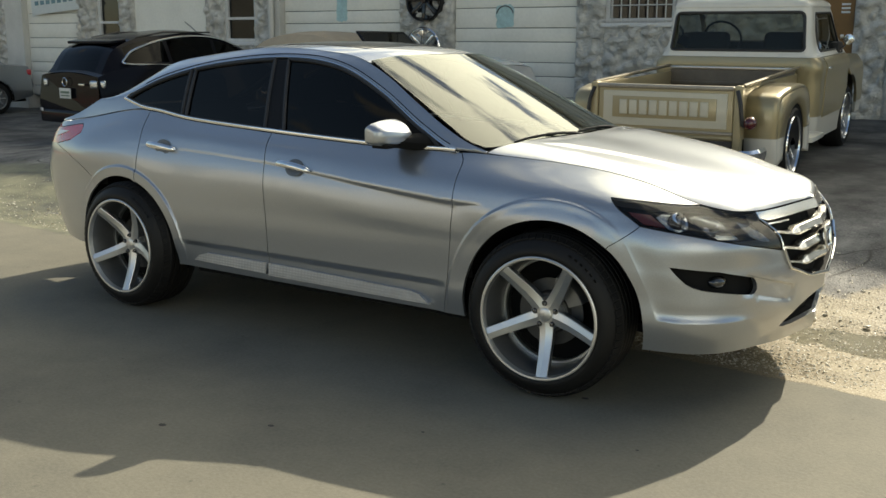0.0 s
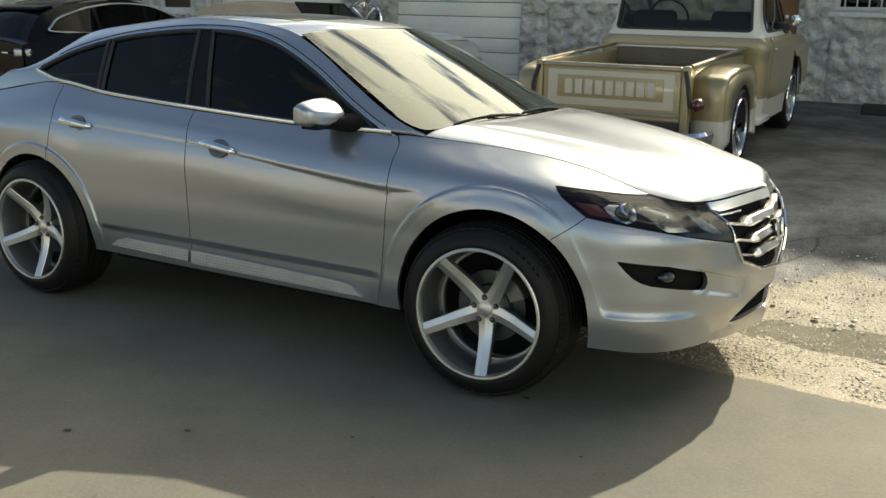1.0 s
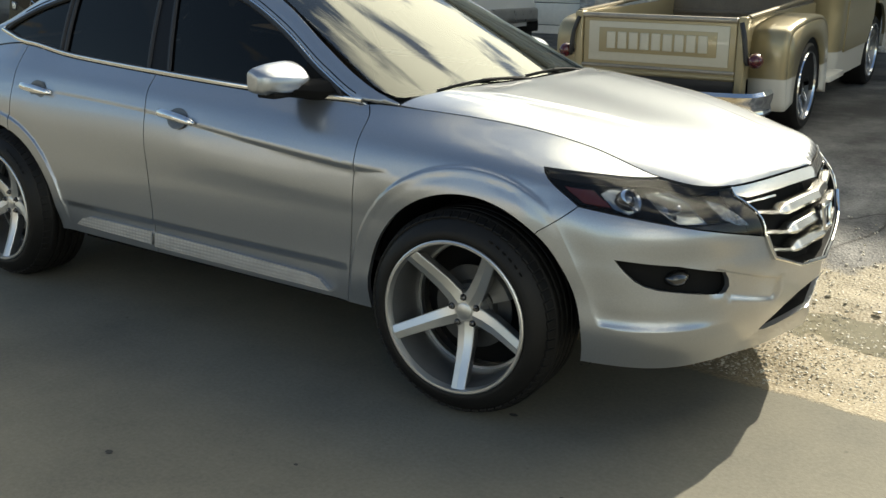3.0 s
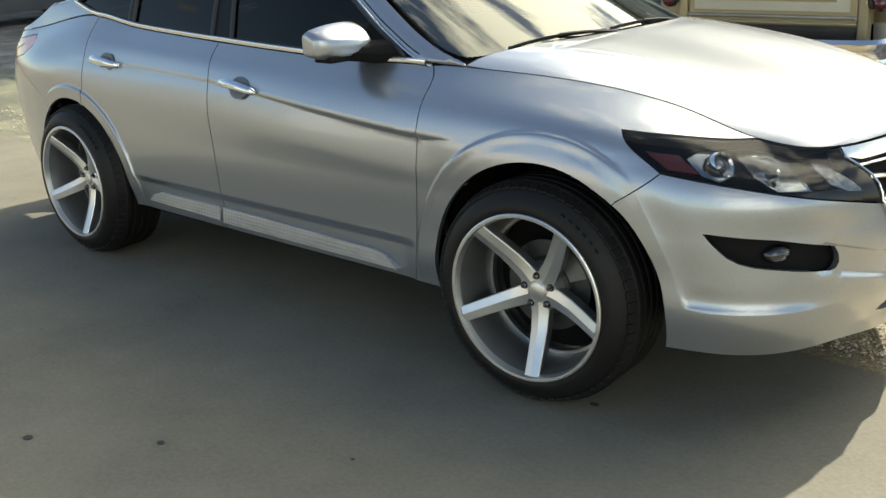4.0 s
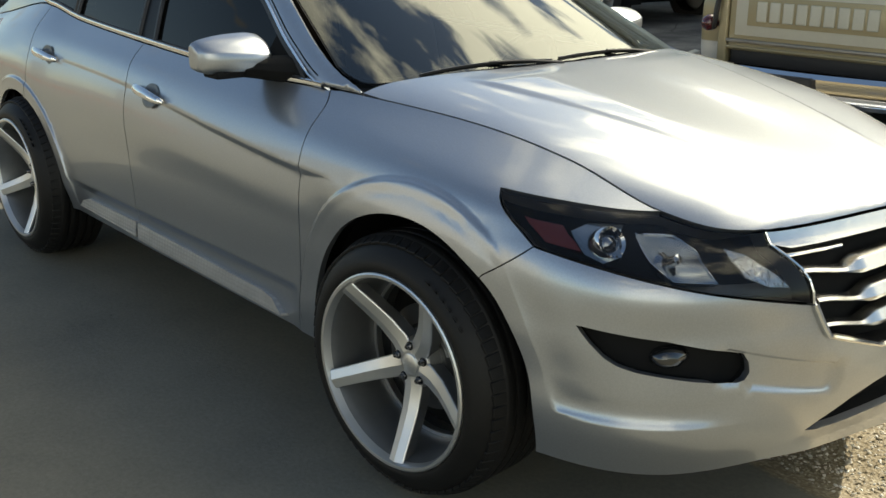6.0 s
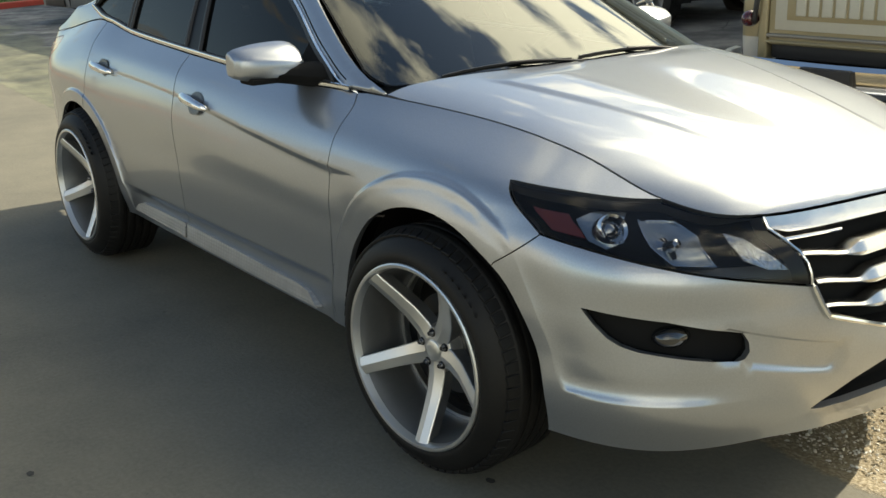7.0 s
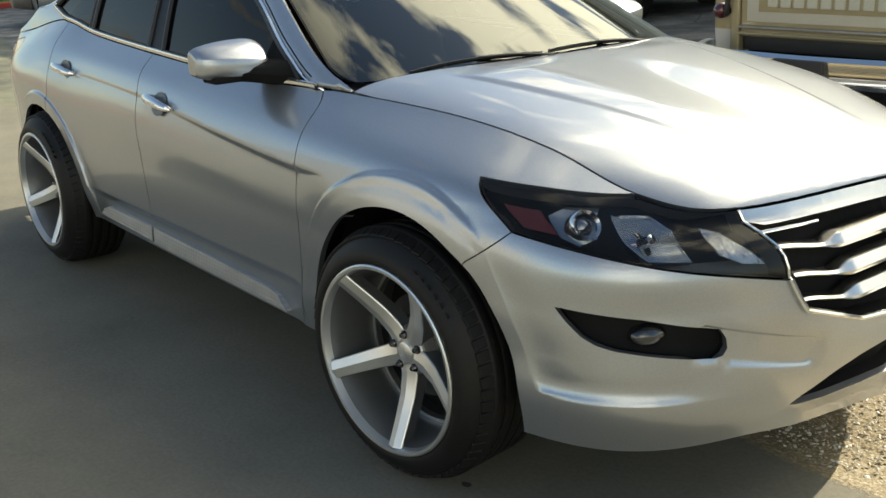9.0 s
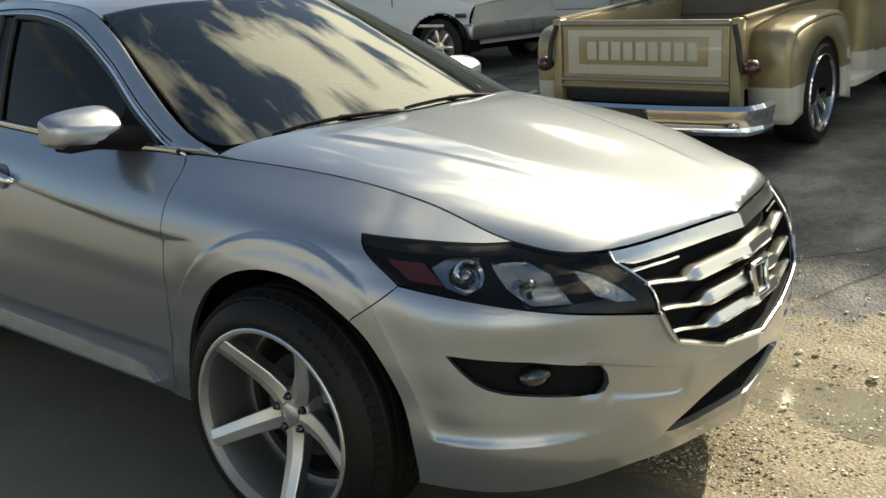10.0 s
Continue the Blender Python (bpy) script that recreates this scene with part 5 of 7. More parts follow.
    asphalt = n.mix(0.35, asphalt, n.ramp(fine, (0.3, (0.05, 0.05, 0.05)), (0.7, (0.29, 0.285, 0.27))))
    # truck and building shade put into the asphalt's colour, past a ragged line
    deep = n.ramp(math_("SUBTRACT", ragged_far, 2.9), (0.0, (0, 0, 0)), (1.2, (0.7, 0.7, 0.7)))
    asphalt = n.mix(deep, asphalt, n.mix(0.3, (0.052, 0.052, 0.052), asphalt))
    damp = n.noise(tc, 1.7, 7.0, 0.66)
    asphalt = n.mix(1.0, asphalt, n.ramp(damp, (0.38, (0.50, 0.50, 0.51)), (0.50, (1.02, 1.01, 1.0)), (0.62, (1.62, 1.60, 1.53))), "MULTIPLY")
    f1 = n.ramp(ragged, (0.0, (0, 0, 0)), (0.03, (1, 1, 1)))
    f2 = n.ramp(math_("SUBTRACT", ragged_far, 1.75), (0.0, (0, 0, 0)), (0.12, (1, 1, 1)))
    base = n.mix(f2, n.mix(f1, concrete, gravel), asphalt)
    # joints and cracks in the concrete
    vor = n.t.nodes.new("ShaderNodeTexVoronoi")
    vor.feature = "DISTANCE_TO_EDGE"
    warp = n.add("VectorMath", Vector=tc)
    warp.operation = "ADD"
    off = n.add("TexNoise", Vector=tc, Scale=0.5, Detail=3.0).outputs["Color"]
    n.link(off, warp.inputs[1])
    n.link(warp.outputs[0], vor.inputs["Vector"])
    vor.inputs["Scale"].default_value = 0.55
    crack = n.ramp(vor.outputs["Distance"], (0.0, (1, 1, 1)), (0.006, (0, 0, 0)))
    base = n.mix(n.mix(f2, (0, 0, 0), crack), base, (0.035, 0.033, 0.03))
    p = n.add("BsdfPrincipled", Base_Color=base, Roughness=n.mix(f1, (0.80, 0.80, 0.80), (0.66, 0.66, 0.66)))
    n.link(n.mix(f2, n.mix(f1, (0.25, 0.25, 0.25), (0.45, 0.45, 0.45)), (0.22, 0.22, 0.22)), p.inputs["Specular IOR Level"])
    h = n.mix(f1, n.mix(0.22, (0, 0, 0), fine), n.mix(0.6, grit, n.mix(0.5, mid, fine)))
    n.link(n.bump(h, 0.55, 0.012), p.inputs["Normal"])
    return n.done(p.outputs[0])


M["ground"] = ground_material()


def build_ground():
    xs = sorted(set([-400, -150, -80, -50, -35] + list(np.round(np.arange(-28, 1.0, 0.4), 3)) + list(np.round(np.arange(1.0, 4.6, 0.05), 3)) + list(np.round(np.arange(4.8, 14, 0.4), 3)) + [20, 40, 80, 150, 400]))
    ys = sorted(set([-400, -150, -60, -30, -20] + list(np.round(np.arange(-14, -0.5, 0.5), 3)) + list(np.round(np.arange(-0.5, 3.2, 0.05), 3)) + list(np.round(np.arange(3.4, 12, 0.3), 3)) + [14, 18, 30, 60, 150, 400]))
    X, Y = np.meshgrid(np.array(xs, float), np.array(ys, float))
    Z = terrain(X.ravel(), Y.ravel())
    verts = []
    for x, y, z in zip(X.ravel(), Y.ravel(), Z):
        past = y + 0.055 * x
        if -30 < x < 14 and past > 0.02 and y < 4:
            k = min(1.0, (past - 0.02) / 0.2) * (1.0 if y < 2.6 else 0.4)
            z += k * (-0.025 + 0.022 * noise.noise((x * 2.1, y * 2.1, 0)) + 0.014 * noise.noise((x * 7, y * 7, 3)))
            z -= 0.034 * math.exp(-((past - 1.02) / 0.17) ** 2) * float(ramp01(np.array([x]), 1.2, 1.9)[0])
        verts.append((x, y, z))
    nx = len(xs)
    faces = [(j * nx + i, j * nx + i + 1, (j + 1) * nx + i + 1, (j + 1) * nx + i) for j in range(len(ys) - 1) for i in range(nx - 1)]
    return tagged(mesh_object("ground", verts, faces, M["ground"]), "sunlit worn concrete, gravel strip and dark asphalt yard with painted shade", "ground", kind="structure")


build_ground()


def stones():
    """Loose stones of the washed-out strip beside the concrete."""
    rng = random.Random(4)
    verts, faces = [], []
    ico = bmesh.new()
    bmesh.ops.create_icosphere(ico, subdivisions=1, radius=1.0)
    iv, ifc = [v.co.copy() for v in ico.verts], [[v.index for v in f.verts] for f in ico.faces]
    ico.free()
    for k in range(15000):
        x = rng.uniform(1.3, 4.4) if k % 4 else rng.uniform(-6.5, -1.8)
        past = abs(rng.gauss(0, 0.55)) if k % 3 else rng.uniform(0, 2.3)
        y = past - 0.055 * x + 0.03
        if y > 2.5:
            continue
        r = 0.0022 + 0.0065 * rng.random() ** 3
        if k % 150 == 0:
            # larger stones line the washed-out channel
            r = rng.uniform(0.010, 0.024)
            y = (1.22 if k % 300 else 0.70) + rng.gauss(0, 0.09) - 0.055 * x
        z = terr(x, y) - 0.012
        q = Euler((rng.uniform(-0.4, 0.4), rng.uniform(-0.4, 0.4), rng.uniform(0, 6))).to_matrix()
        sc = Vector((rng.uniform(0.7, 1.4), rng.uniform(0.7, 1.3), rng.uniform(0.35, 0.6)))
        b = len(verts)
        for v in iv:
            p = q @ Vector((v.x * sc.x, v.y * sc.y, v.z * sc.z)) * (r * rng.uniform(0.8, 1.15))
            verts.append((x + p.x, y + p.y, z + p.z))
        faces += [[b + i for i in f] for f in ifc]
    n = Nodes("loose_stone")
    g = n.add("NewGeometry").outputs["Random Per Island"]
    # stone tones vary; the palest put the gravel's glints into the colour
    base = n.ramp(g, (0.0, (0.34, 0.29, 0.20)), (0.5, (0.50, 0.45, 0.35)), (0.85, (0.68, 0.65, 0.57)), (1.0, (0.30, 0.27, 0.21)))
    p = n.add("BsdfPrincipled", Base_Color=base, Roughness=0.45)
    m = n.done(p.outputs[0])
    return tagged(mesh_object("loose_stones", verts, faces, m, smooth=False), "loose tan and grey gravel stones on bare dirt", "gravel", kind="stuff")


stones()


def puddle(name, cx, cy, rx, ry, z, seed):
    rng = random.Random(seed)
    pts = []
    for k in range(40):
        t = 2 * math.pi * k / 40
        r = 1 + 0.22 * noise.noise((math.cos(t) * 1.6 + seed, math.sin(t) * 1.6, 0)) + 0.06 * noise.noise((math.cos(t) * 6, math.sin(t) * 6, seed))
        pts.append((cx + rx * r * math.cos(t), cy + ry * r * math.sin(t)))
    verts = [(x, y, z) for x, y in pts]
    faces = [tuple(range(40))]
    return tagged(mesh_object(name, verts, faces, M["puddle"], smooth=False), "shallow muddy puddle in the gravel strip", "puddle", kind="structure")


M["puddle"] = grainy("muddy_water", (0.25, 0.23, 0.17), 0.08, vary=0.1, scale=3, bump=0.02, spec=0.5)
puddle("puddle", 3.0, 0.88, 1.7, 0.30, -0.034, 3)
puddle("puddle", -3.7, 0.80, 1.1, 0.34, -0.022, 8)


def oil_spot(x, y, r):
    verts = [(x + r * (1 + 0.3 * noise.noise((k, x, y))) * math.cos(2 * math.pi * k / 14) * 1.4, y + r * (1 + 0.3 * noise.noise((k, y, x))) * math.sin(2 * math.pi * k / 14), 0.0035) for k in range(14)]
    return tagged(mesh_object("stain", verts, [tuple(range(14))], M["dark_stain"], smooth=False), "small dark oil stain on the concrete", "stain", "oil stains", "structure")


M["dark_stain"] = grainy("dark_stain", (0.035, 0.034, 0.03), 0.8)
for x, y, r in ((0.262, -2.165, 0.014), (0.640, -1.918, 0.011), (1.576, -0.886, 0.012), (1.9, -1.9, 0.006), (2.0, -1.3, 0.006), (1.2, -1.62, 0.006)):
    oil_spot(x, y, r)


# ---- the two-tone pickup ----
M["gold"] = car_paint("gold_paint", (0.36, 0.300, 0.175), 0.35, 0.38, 0.04, 0.35)
M["cream"] = grainy("cream_paint", (0.71, 0.68, 0.60), 0.35, vary=0.05, bump=0.0, coat=0.7)
M["panel_cream"] = grainy("panel_cream", (0.52, 0.49, 0.39), 0.4, vary=0.06, bump=0.0, coat=0.4)
M["rail_dark"] = car_paint("bronze_rail", (0.17, 0.14, 0.085), 0.4, 0.4, 0.04, 0.4)
M["bed_dark"] = grainy("bed_paint", (0.13, 0.11, 0.085), 0.6, vary=0.3, scale=5, bump=0.2)
M["red_bulb"] = grainy("red_bulb", (0.08, 0.008, 0.008), 0.2, bump=0.0, coat=1.0)


def truck_wheel(parent, m):
    hub = new("wheel")
    hub.parent = parent
    hub.matrix_local = m
    part("tyre", lathe([(0.245, -0.02), (0.29, -0.03), (0.312, -0.012), (0.32, 0.02), (0.32, 0.17), (0.31, 0.20), (0.245, 0.2)], 56, "y"), M["rubber"], hub, "black tyre")
    part("rim", lathe([(0.248, -0.022), (0.24, -0.026), (0.232, -0.01), (0.222, 0.03), (0.215, 0.12), (0.0001, 0.13)], 48, "y"), M["alloy_grey"], hub)
    for k in range(10):
        t = math.pi * 2 * k / 10
        m2 = Matrix.Rotation(-t, 4, "Y") @ pose(0.135, 0.022, 0, 0, 0, -8)
        part("spoke", box_bm((0.20, 0.02, 0.032), m2, 0.006), M["chrome"], hub, "chrome spoke")
    part("hub_cap", lathe([(0.0001, 0.0), (0.04, 0.004), (0.055, 0.02), (0.06, 0.05)], 24, "y"), M["chrome"], hub, "chrome hub cap")
    part("rim_lip", lathe([(0.25, -0.02), (0.246, -0.03), (0.236, -0.028), (0.232, -0.012)], 48, "y"), M["chrome"], hub, "chrome rim lip")


def build_truck(m):
    """Stepside pickup. Its tail stands at y = 0, its nose points along +y; z = 0 is the ground below it."""
    t = thing("pickup_truck", "gold and cream vintage stepside pickup with chrome bumper", "pickup truck", at=m)
    hw, top, low = 0.608, 0.832, 0.40
    P = lambda *a, **k: part(*a, **k)
    # tailgate with its pressed frames and raised marks
    tg = P("tailgate", box_bm((2 * hw - 0.10, 0.045, top - low - 0.01), (0, 0.025, (top + low) / 2), 0.012, 3), M["gold"], t, "gold tailgate with a cream panel")
    P("tailgate_panel", box_bm((1.024, 0.014, 0.275), (0, 0.0, 0.635), 0.005), M["panel_cream"], tg, "cream painted panel")
    P("name_band", box_bm((0.86, 0.012, 0.172), (0, -0.007, 0.645), 0.004), M["gold"], tg, "gold band")
    for k in range(9):
        x = -0.335 + k * 0.0838
        P("mark", box_bm((0.066, 0.010, 0.118), (x, -0.016, 0.645), 0.008, 3), M["panel_cream"], tg, "plain cream block")
    P("top_moulding", box_bm((2 * hw - 0.09, 0.05, 0.035), (0, 0.01, top - 0.02), 0.014, 3), M["moulding"], tg, "worn bronze moulding")
    P("foot_moulding", box_bm((2 * hw - 0.09, 0.03, 0.022), (0, -0.002, 0.463), 0.008, 3), M["moulding"], tg, "worn bronze moulding")
    P("foot_moulding", box_bm((2 * hw - 0.09, 0.03, 0.016), (0, 0.0, 0.425), 0.006, 3), M["gold"], tg)
    for s in (-1, 1):
        P("post", box_bm((0.062, 0.09, top - low + 0.10), (s * (hw - 0.015), 0.035, (top + low) / 2 - 0.045), 0.014, 3), M["gold"], t, "gold bed post")
        chain = bmesh.new()
        pts = smooth_line([(s * (hw - 0.02), -0.012, 0.80), (s * (hw + 0.012), -0.03, 0.70), (s * (hw + 0.03), -0.03, 0.57), (s * (hw + 0.045), -0.01, 0.535), (s * (hw + 0.055), 0.02, 0.59)], 5)
        sweep([tuple(p) for p in pts], circle(0.017, 6), bm=chain)
        P("tailgate_chain", chain, M["black_plastic"], t, "black covered tailgate chain")
        lamp = lathe([(0.0001, -0.075), (0.025, -0.068), (0.045, -0.045), (0.052, -0.01), (0.048, 0.01)], 24, "y", at=Matrix.Translation((s * (hw + 0.085), 0.02, 0.555)))
        l = P("tail_lamp", lamp, M["red_bulb"], t, "round dark red tail lamp")
        P("lamp_bracket", box_bm((0.10, 0.03, 0.03), (s * (hw + 0.04), 0.05, 0.55), 0.006), M["black_plastic"], l)
        # bed side with rolled rail
        side = bmesh.new()
        box(side, (0.03, 1.84, top - 0.42), (s * (hw - 0.015), 0.97, (top + 0.42) / 2 - 0.01), 0.006)
        P("bed_side", side, M["gold"], t)
        rail = bmesh.new()
        sweep([(s * (hw + 0.005), 0.05, top), (s * (hw + 0.005), 1.89, top + 0.045)], circle(0.024, 10, 0.015), bm=rail)
        P("bed_rail", rail, M["rail_dark"], t, "rolled dark bronze bed rail")
        # rounded rear wing
        wing_verts, wing_faces = [], []
        prof = [(0.20, 0.20), (0.165, 0.40), (0.16, 0.60), (0.18, 0.70), (0.24, 0.755), (0.42, 0.785), (0.75, 0.805), (1.02, 0.80), (1.18, 0.765), (1.30, 0.67), (1.36, 0.52), (1.40, 0.30), (1.41, 0.18)]
        prof = smooth_line([np.array(p) for p in prof], 4)
        cross = [(0.0, 1.0), (0.15, 1.0), (0.205, 0.997), (0.235, 0.985), (0.248, 0.962), (0.250, 0.93)]
        cy, cz = 0.78, 0.27
        n = len(cross)
        for y, z in prof:
            for w, f in cross:
                wing_verts.append((s * (hw + w), cy + (y - cy) * f, cz + (z - cz) * f))
        for i in range(len(prof) - 1):
            for j in range(n - 1):
                wing_faces.append((i * n + j, i * n + j + 1, (i + 1) * n + j + 1, (i + 1) * n + j))
        # outer skin with the wheel opening
        ro = 0.385
        base = len(wing_verts)
        ring = []
        for y, z in prof:
            a = math.atan2(z - cz + 0.02, y - cy)
            ring.append((cy + ro * math.cos(a), max(0.20, cz + ro * math.sin(a))))
        for i, ((y, z), (ry, rz)) in enumerate(zip(prof, ring)):
            f = cross[-1][1]
            wing_verts.append((s * (hw + 0.250), cy + (y - cy) * f, cz + (z - cz) * f))
            wing_verts.append((s * (hw + 0.254), (cy + (y - cy) * f + ry) / 2, (cz + (z - cz) * f + rz) / 2))
            wing_verts.append((s * (hw + 0.256), ry, rz))
            wing_verts.append((s * (hw + 0.231), ry, rz))
        for i in range(len(prof) - 1):
            for j in range(3):
                wing_faces.append((base + i * 4 + j, base + i * 4 + j + 1, base + (i + 1) * 4 + j + 1, base + (i + 1) * 4 + j))
        wing = mesh_object("rear_wing", wing_verts, wing_faces, M["wing_two_tone"], t, "gold rear wing with a cream foot")
        sol = wing.modifiers.new("thickness", "SOLIDIFY")
        sol.thickness = 0.004
        P("wheel_well", lathe([(0.40, -0.30), (0.40, 0.02), (0.1, 0.02)], 18, "x", (-5, 185), at=Matrix.Translation((hw + 0.22, cy, cz)) if s > 0 else Matrix.Translation((-hw, cy, cz))), M["dark"], t)
        P("step", box_bm((0.26, 0.48, 0.05), (s * (hw + 0.15), 1.62, 0.28), 0.015), M["cream"], t, "cream side step")
        for y in (0.78, 3.42):
            truck_wheel(t, pose(s * (hw + (0.225 if y < 2 else 0.165)), y, 0.305, 0, 0, 90 if s > 0 else -90) @ Matrix.Identity(4))
    # bed floor and head board
    for k in range(8):
        P("bed_plank", box_bm((0.142, 1.84, 0.03), (-0.52 + k * 0.1486, 0.97, 0.44), 0.003), M["bed_dark"], t, "dark bed plank")
    P("headboard", box_bm((2 * hw - 0.04, 0.04, 0.42), (0, 1.87, 0.66), 0.008), M["bed_dark"], t)
    P("headboard_rail", box_bm((2 * hw - 0.02, 0.05, 0.028), (0, 1.865, 0.862), 0.010), M["chrome_dull"], t, "bright head board rail")
    for z in (0.60, 0.72):
        P("headboard_rib", box_bm((2 * hw - 0.06, 0.02, 0.03), (0, 1.845, z), 0.008), M["bed_dark"], t)
    # chrome rear bumper in two wings
    bump = bmesh.new()
    line = smooth_line([(-0.79, 0.04, 0.29), (-0.765, -0.11, 0.285), (-0.64, -0.20, 0.28), (0, -0.24, 0.275), (0.64, -0.20, 0.28), (0.765, -0.11, 0.285), (0.79, 0.04, 0.29)], 6)
    sweep([tuple(p) for p in line], [(-0.02, -0.075), (0.012, -0.085), (0.030, -0.06), (0.018, -0.02), (0.030, 0.02), (0.034, 0.06), (0.015, 0.085), (-0.02, 0.08)], bm=bump)
    b = P("rear_bumper", bump, M["chrome"], t, "polished chrome rear bumper")
    P("plate_recess", box_bm((0.31, 0.06, 0.15), (0.0, -0.275, 0.265), 0.01), M["black_plastic"], b, "black plate recess")
    P("chassis", box_bm((0.9, 4.0, 0.14), (0, 2.1, 0.33), 0.02), M["dark"], t)
    P("rear_sill", box_bm((1.1, 0.06, 0.10), (0, 0.06, 0.37), 0.01), M["black_plastic"], t)
    # cab: a rounded shell with openings for the windows
    y0 = 1.95
    w0, r0, deep = 0.76, 0.11, 1.40
    zs = [0.15, 0.20, 0.45, 0.75, 0.93, 0.985, 1.05, 1.39, 1.45]
    ws = [(0.765, 0, 0), (0.77, 0, 0), (0.79, 0, 0), (0.795, 0, 0), (0.785, 0, 0), (0.735, 0.015, 0), (0.705, 0.025, -0.04), (0.655, 0.085, -0.40), (0.642, 0.095, -0.46)]
    corner = r0 * math.pi / 2

    def plan(a):
        """A place on the rounded outline, from the middle of the back round to one side."""
        sign, b = np.sign(a), np.abs(a)
        t = np.clip((b - (w0 - r0)) / corner, 0, 1) * math.pi / 2
        x = np.minimum(b, w0 - r0) + r0 * np.sin(t)
        y = r0 * (1 - np.cos(t)) + np.maximum(0, b - (w0 - r0) - corner)
        return sign * x, y

    def shell(p):
        x, y = plan(p[:, 0])
        v = curve_through(zs, np.array(ws), p[:, 1])
        return np.stack([x * v[:, 0] / w0, y0 + v[:, 1] + y * (deep + v[:, 2] - v[:, 1]) / deep, p[:, 1]], 1)

    end = w0 - r0 + corner + deep - r0
    side_a = lambda y: w0 - r0 + corner + y - r0

    def soft(pts, r=0.05):
        """A polygon with rounded corners."""
        pts = [np.array(p, float) for p in pts]
        out = []
        for k, p in enumerate(pts):
            a, b = pts[k - 1] - p, pts[(k + 1) % len(pts)] - p
            a, b = p + a / np.linalg.norm(a) * r, p + b / np.linalg.norm(b) * r
            out += [(1 - t) ** 2 * a + 2 * t * (1 - t) * p + t * t * b for t in np.linspace(0, 1, 6)]
        return [tuple(q) for q in out]

    cab = t
    back_hole = soft([(-0.690, 1.025), (0.690, 1.025), (0.700, 1.375), (-0.700, 1.375)], 0.06)
    door_hole = {q: soft([(q * side_a(0.27), 1.01), (q * side_a(1.30), 1.01), (q * side_a(1.30), 1.365), (q * side_a(0.25), 1.365)], 0.05) for q in (-1, 1)}
    panel("cab_upper", [(-end, 0.965), (end, 0.965), (end, 1.425), (-end, 1.425)], shell, M["cream"], cab, step=0.045, gap=0.0, rim=0.03, holes=[back_hole, door_hole[-1][::-1], door_hole[1]], label="cream upper cab")
    panel("cab_lower", [(-end, 0.20), (end, 0.20), (end, 0.962), (-end, 0.962)], shell, M["wing_two_tone"], cab, step=0.06, gap=0.0, rim=0.03, label="gold cab body with a cream foot")
    panel("rear_window", back_hole, shell, M["cab_glass"], cab, step=0.09, gap=0.0, rim=0.0, offset=-0.012, label="rounded cab rear window")
    q = shell(np.array(back_hole))
    P("window_seal", sweep([tuple(v) for v in q], circle(0.014, 6), closed=True, up=(0, 1, 0)), M["black_plastic"], cab, "black rubber seal")
    for s in (-1, 1):
        panel("door_window", door_hole[s], shell, M["cab_glass"], cab, step=0.09, gap=0.0, rim=0.0, offset=-0.012)
        P("window_seal", sweep([tuple(v) for v in shell(np.array(door_hole[s]))], circle(0.010, 6), closed=True, up=(1, 0, 0)), M["black_plastic"], cab)
        door = panel("door", [(s * side_a(0.24), 0.40), (s * side_a(1.32), 0.40), (s * side_a(1.32), 0.955), (s * side_a(0.24), 0.955)], shell, M["gold"], cab, step=0.06, gap=0.004, rim=0.02, offset=0.008, label="gold cab door")
        P("door_handle", box_bm((0.03, 0.11, 0.022), (s * 0.81, y0 + 0.36, 0.86), 0.008), M["chrome"], door, "chrome door handle")
        mir = P("door_mirror", lathe([(0.0001, -0.02), (0.045, -0.012), (0.054, 0.0), (0.045, 0.015), (0.0001, 0.025)], 20, "y", at=Matrix.Translation((s * 0.83, 3.05, 1.10))), M["chrome"], cab, "round chrome mirror")
        P("mirror_arm", sweep([(s * 0.73, 3.08, 0.965), (s * 0.78, 3.08, 1.03), (s * 0.83, 3.06, 1.09)], circle(0.008, 6)), M["chrome"], mir)
    roof = bmesh.new()
    ring_a = np.r_[np.linspace(-end, -w0, 8), np.linspace(-w0 + 0.02, w0 - 0.02, 24), np.linspace(w0, end, 8)]
    base_ring = shell(np.stack([ring_a, np.full(len(ring_a), 1.418)], 1))
    base_ring = [Vector(p) for p in base_ring]
    mid = sum(base_ring, Vector()) / len(base_ring)
    rr = []
    for k, dz in ((1.0, 0.0), (1.012, 0.004), (1.012, 0.014), (0.995, 0.034), (0.965, 0.052), (0.91, 0.068), (0.80, 0.080), (0.55, 0.088), (0.25, 0.091)):
        rr.append([roof.verts.new((mid.x + (p.x - mid.x) * k, mid.y + (p.y - mid.y) * k, p.z + dz)) for p in base_ring])
    m_ = len(base_ring)
    for a, c in zip(rr, rr[1:]):
        for i in range(m_):
            roof.faces.new((a[i], a[(i + 1) % m_], c[(i + 1) % m_], c[i]))
    roof.faces.new(rr[-1])
    P("cab_roof", roof, M["cream"], cab, "cream cab roof")
    ws_ = bmesh.new()
    vs = [ws_.verts.new(p) for p in ((-0.68, 3.33, 0.97), (0.68, 3.33, 0.97), (0.63, 2.93, 1.41), (-0.63, 2.93, 1.41))]
    ws_.faces.new(vs[::-1])
    P("windscreen", ws_, M["clear_pane"], cab, smooth=False)
    for x in (-0.38, 0.38):
        P("seat", box_bm((0.42, 0.14, 0.46), pose(x, 2.34, 0.96, -12, 0, 0), 0.069, 5), M["cloth"], cab, "dark bucket seat")
    stw = bmesh.new()
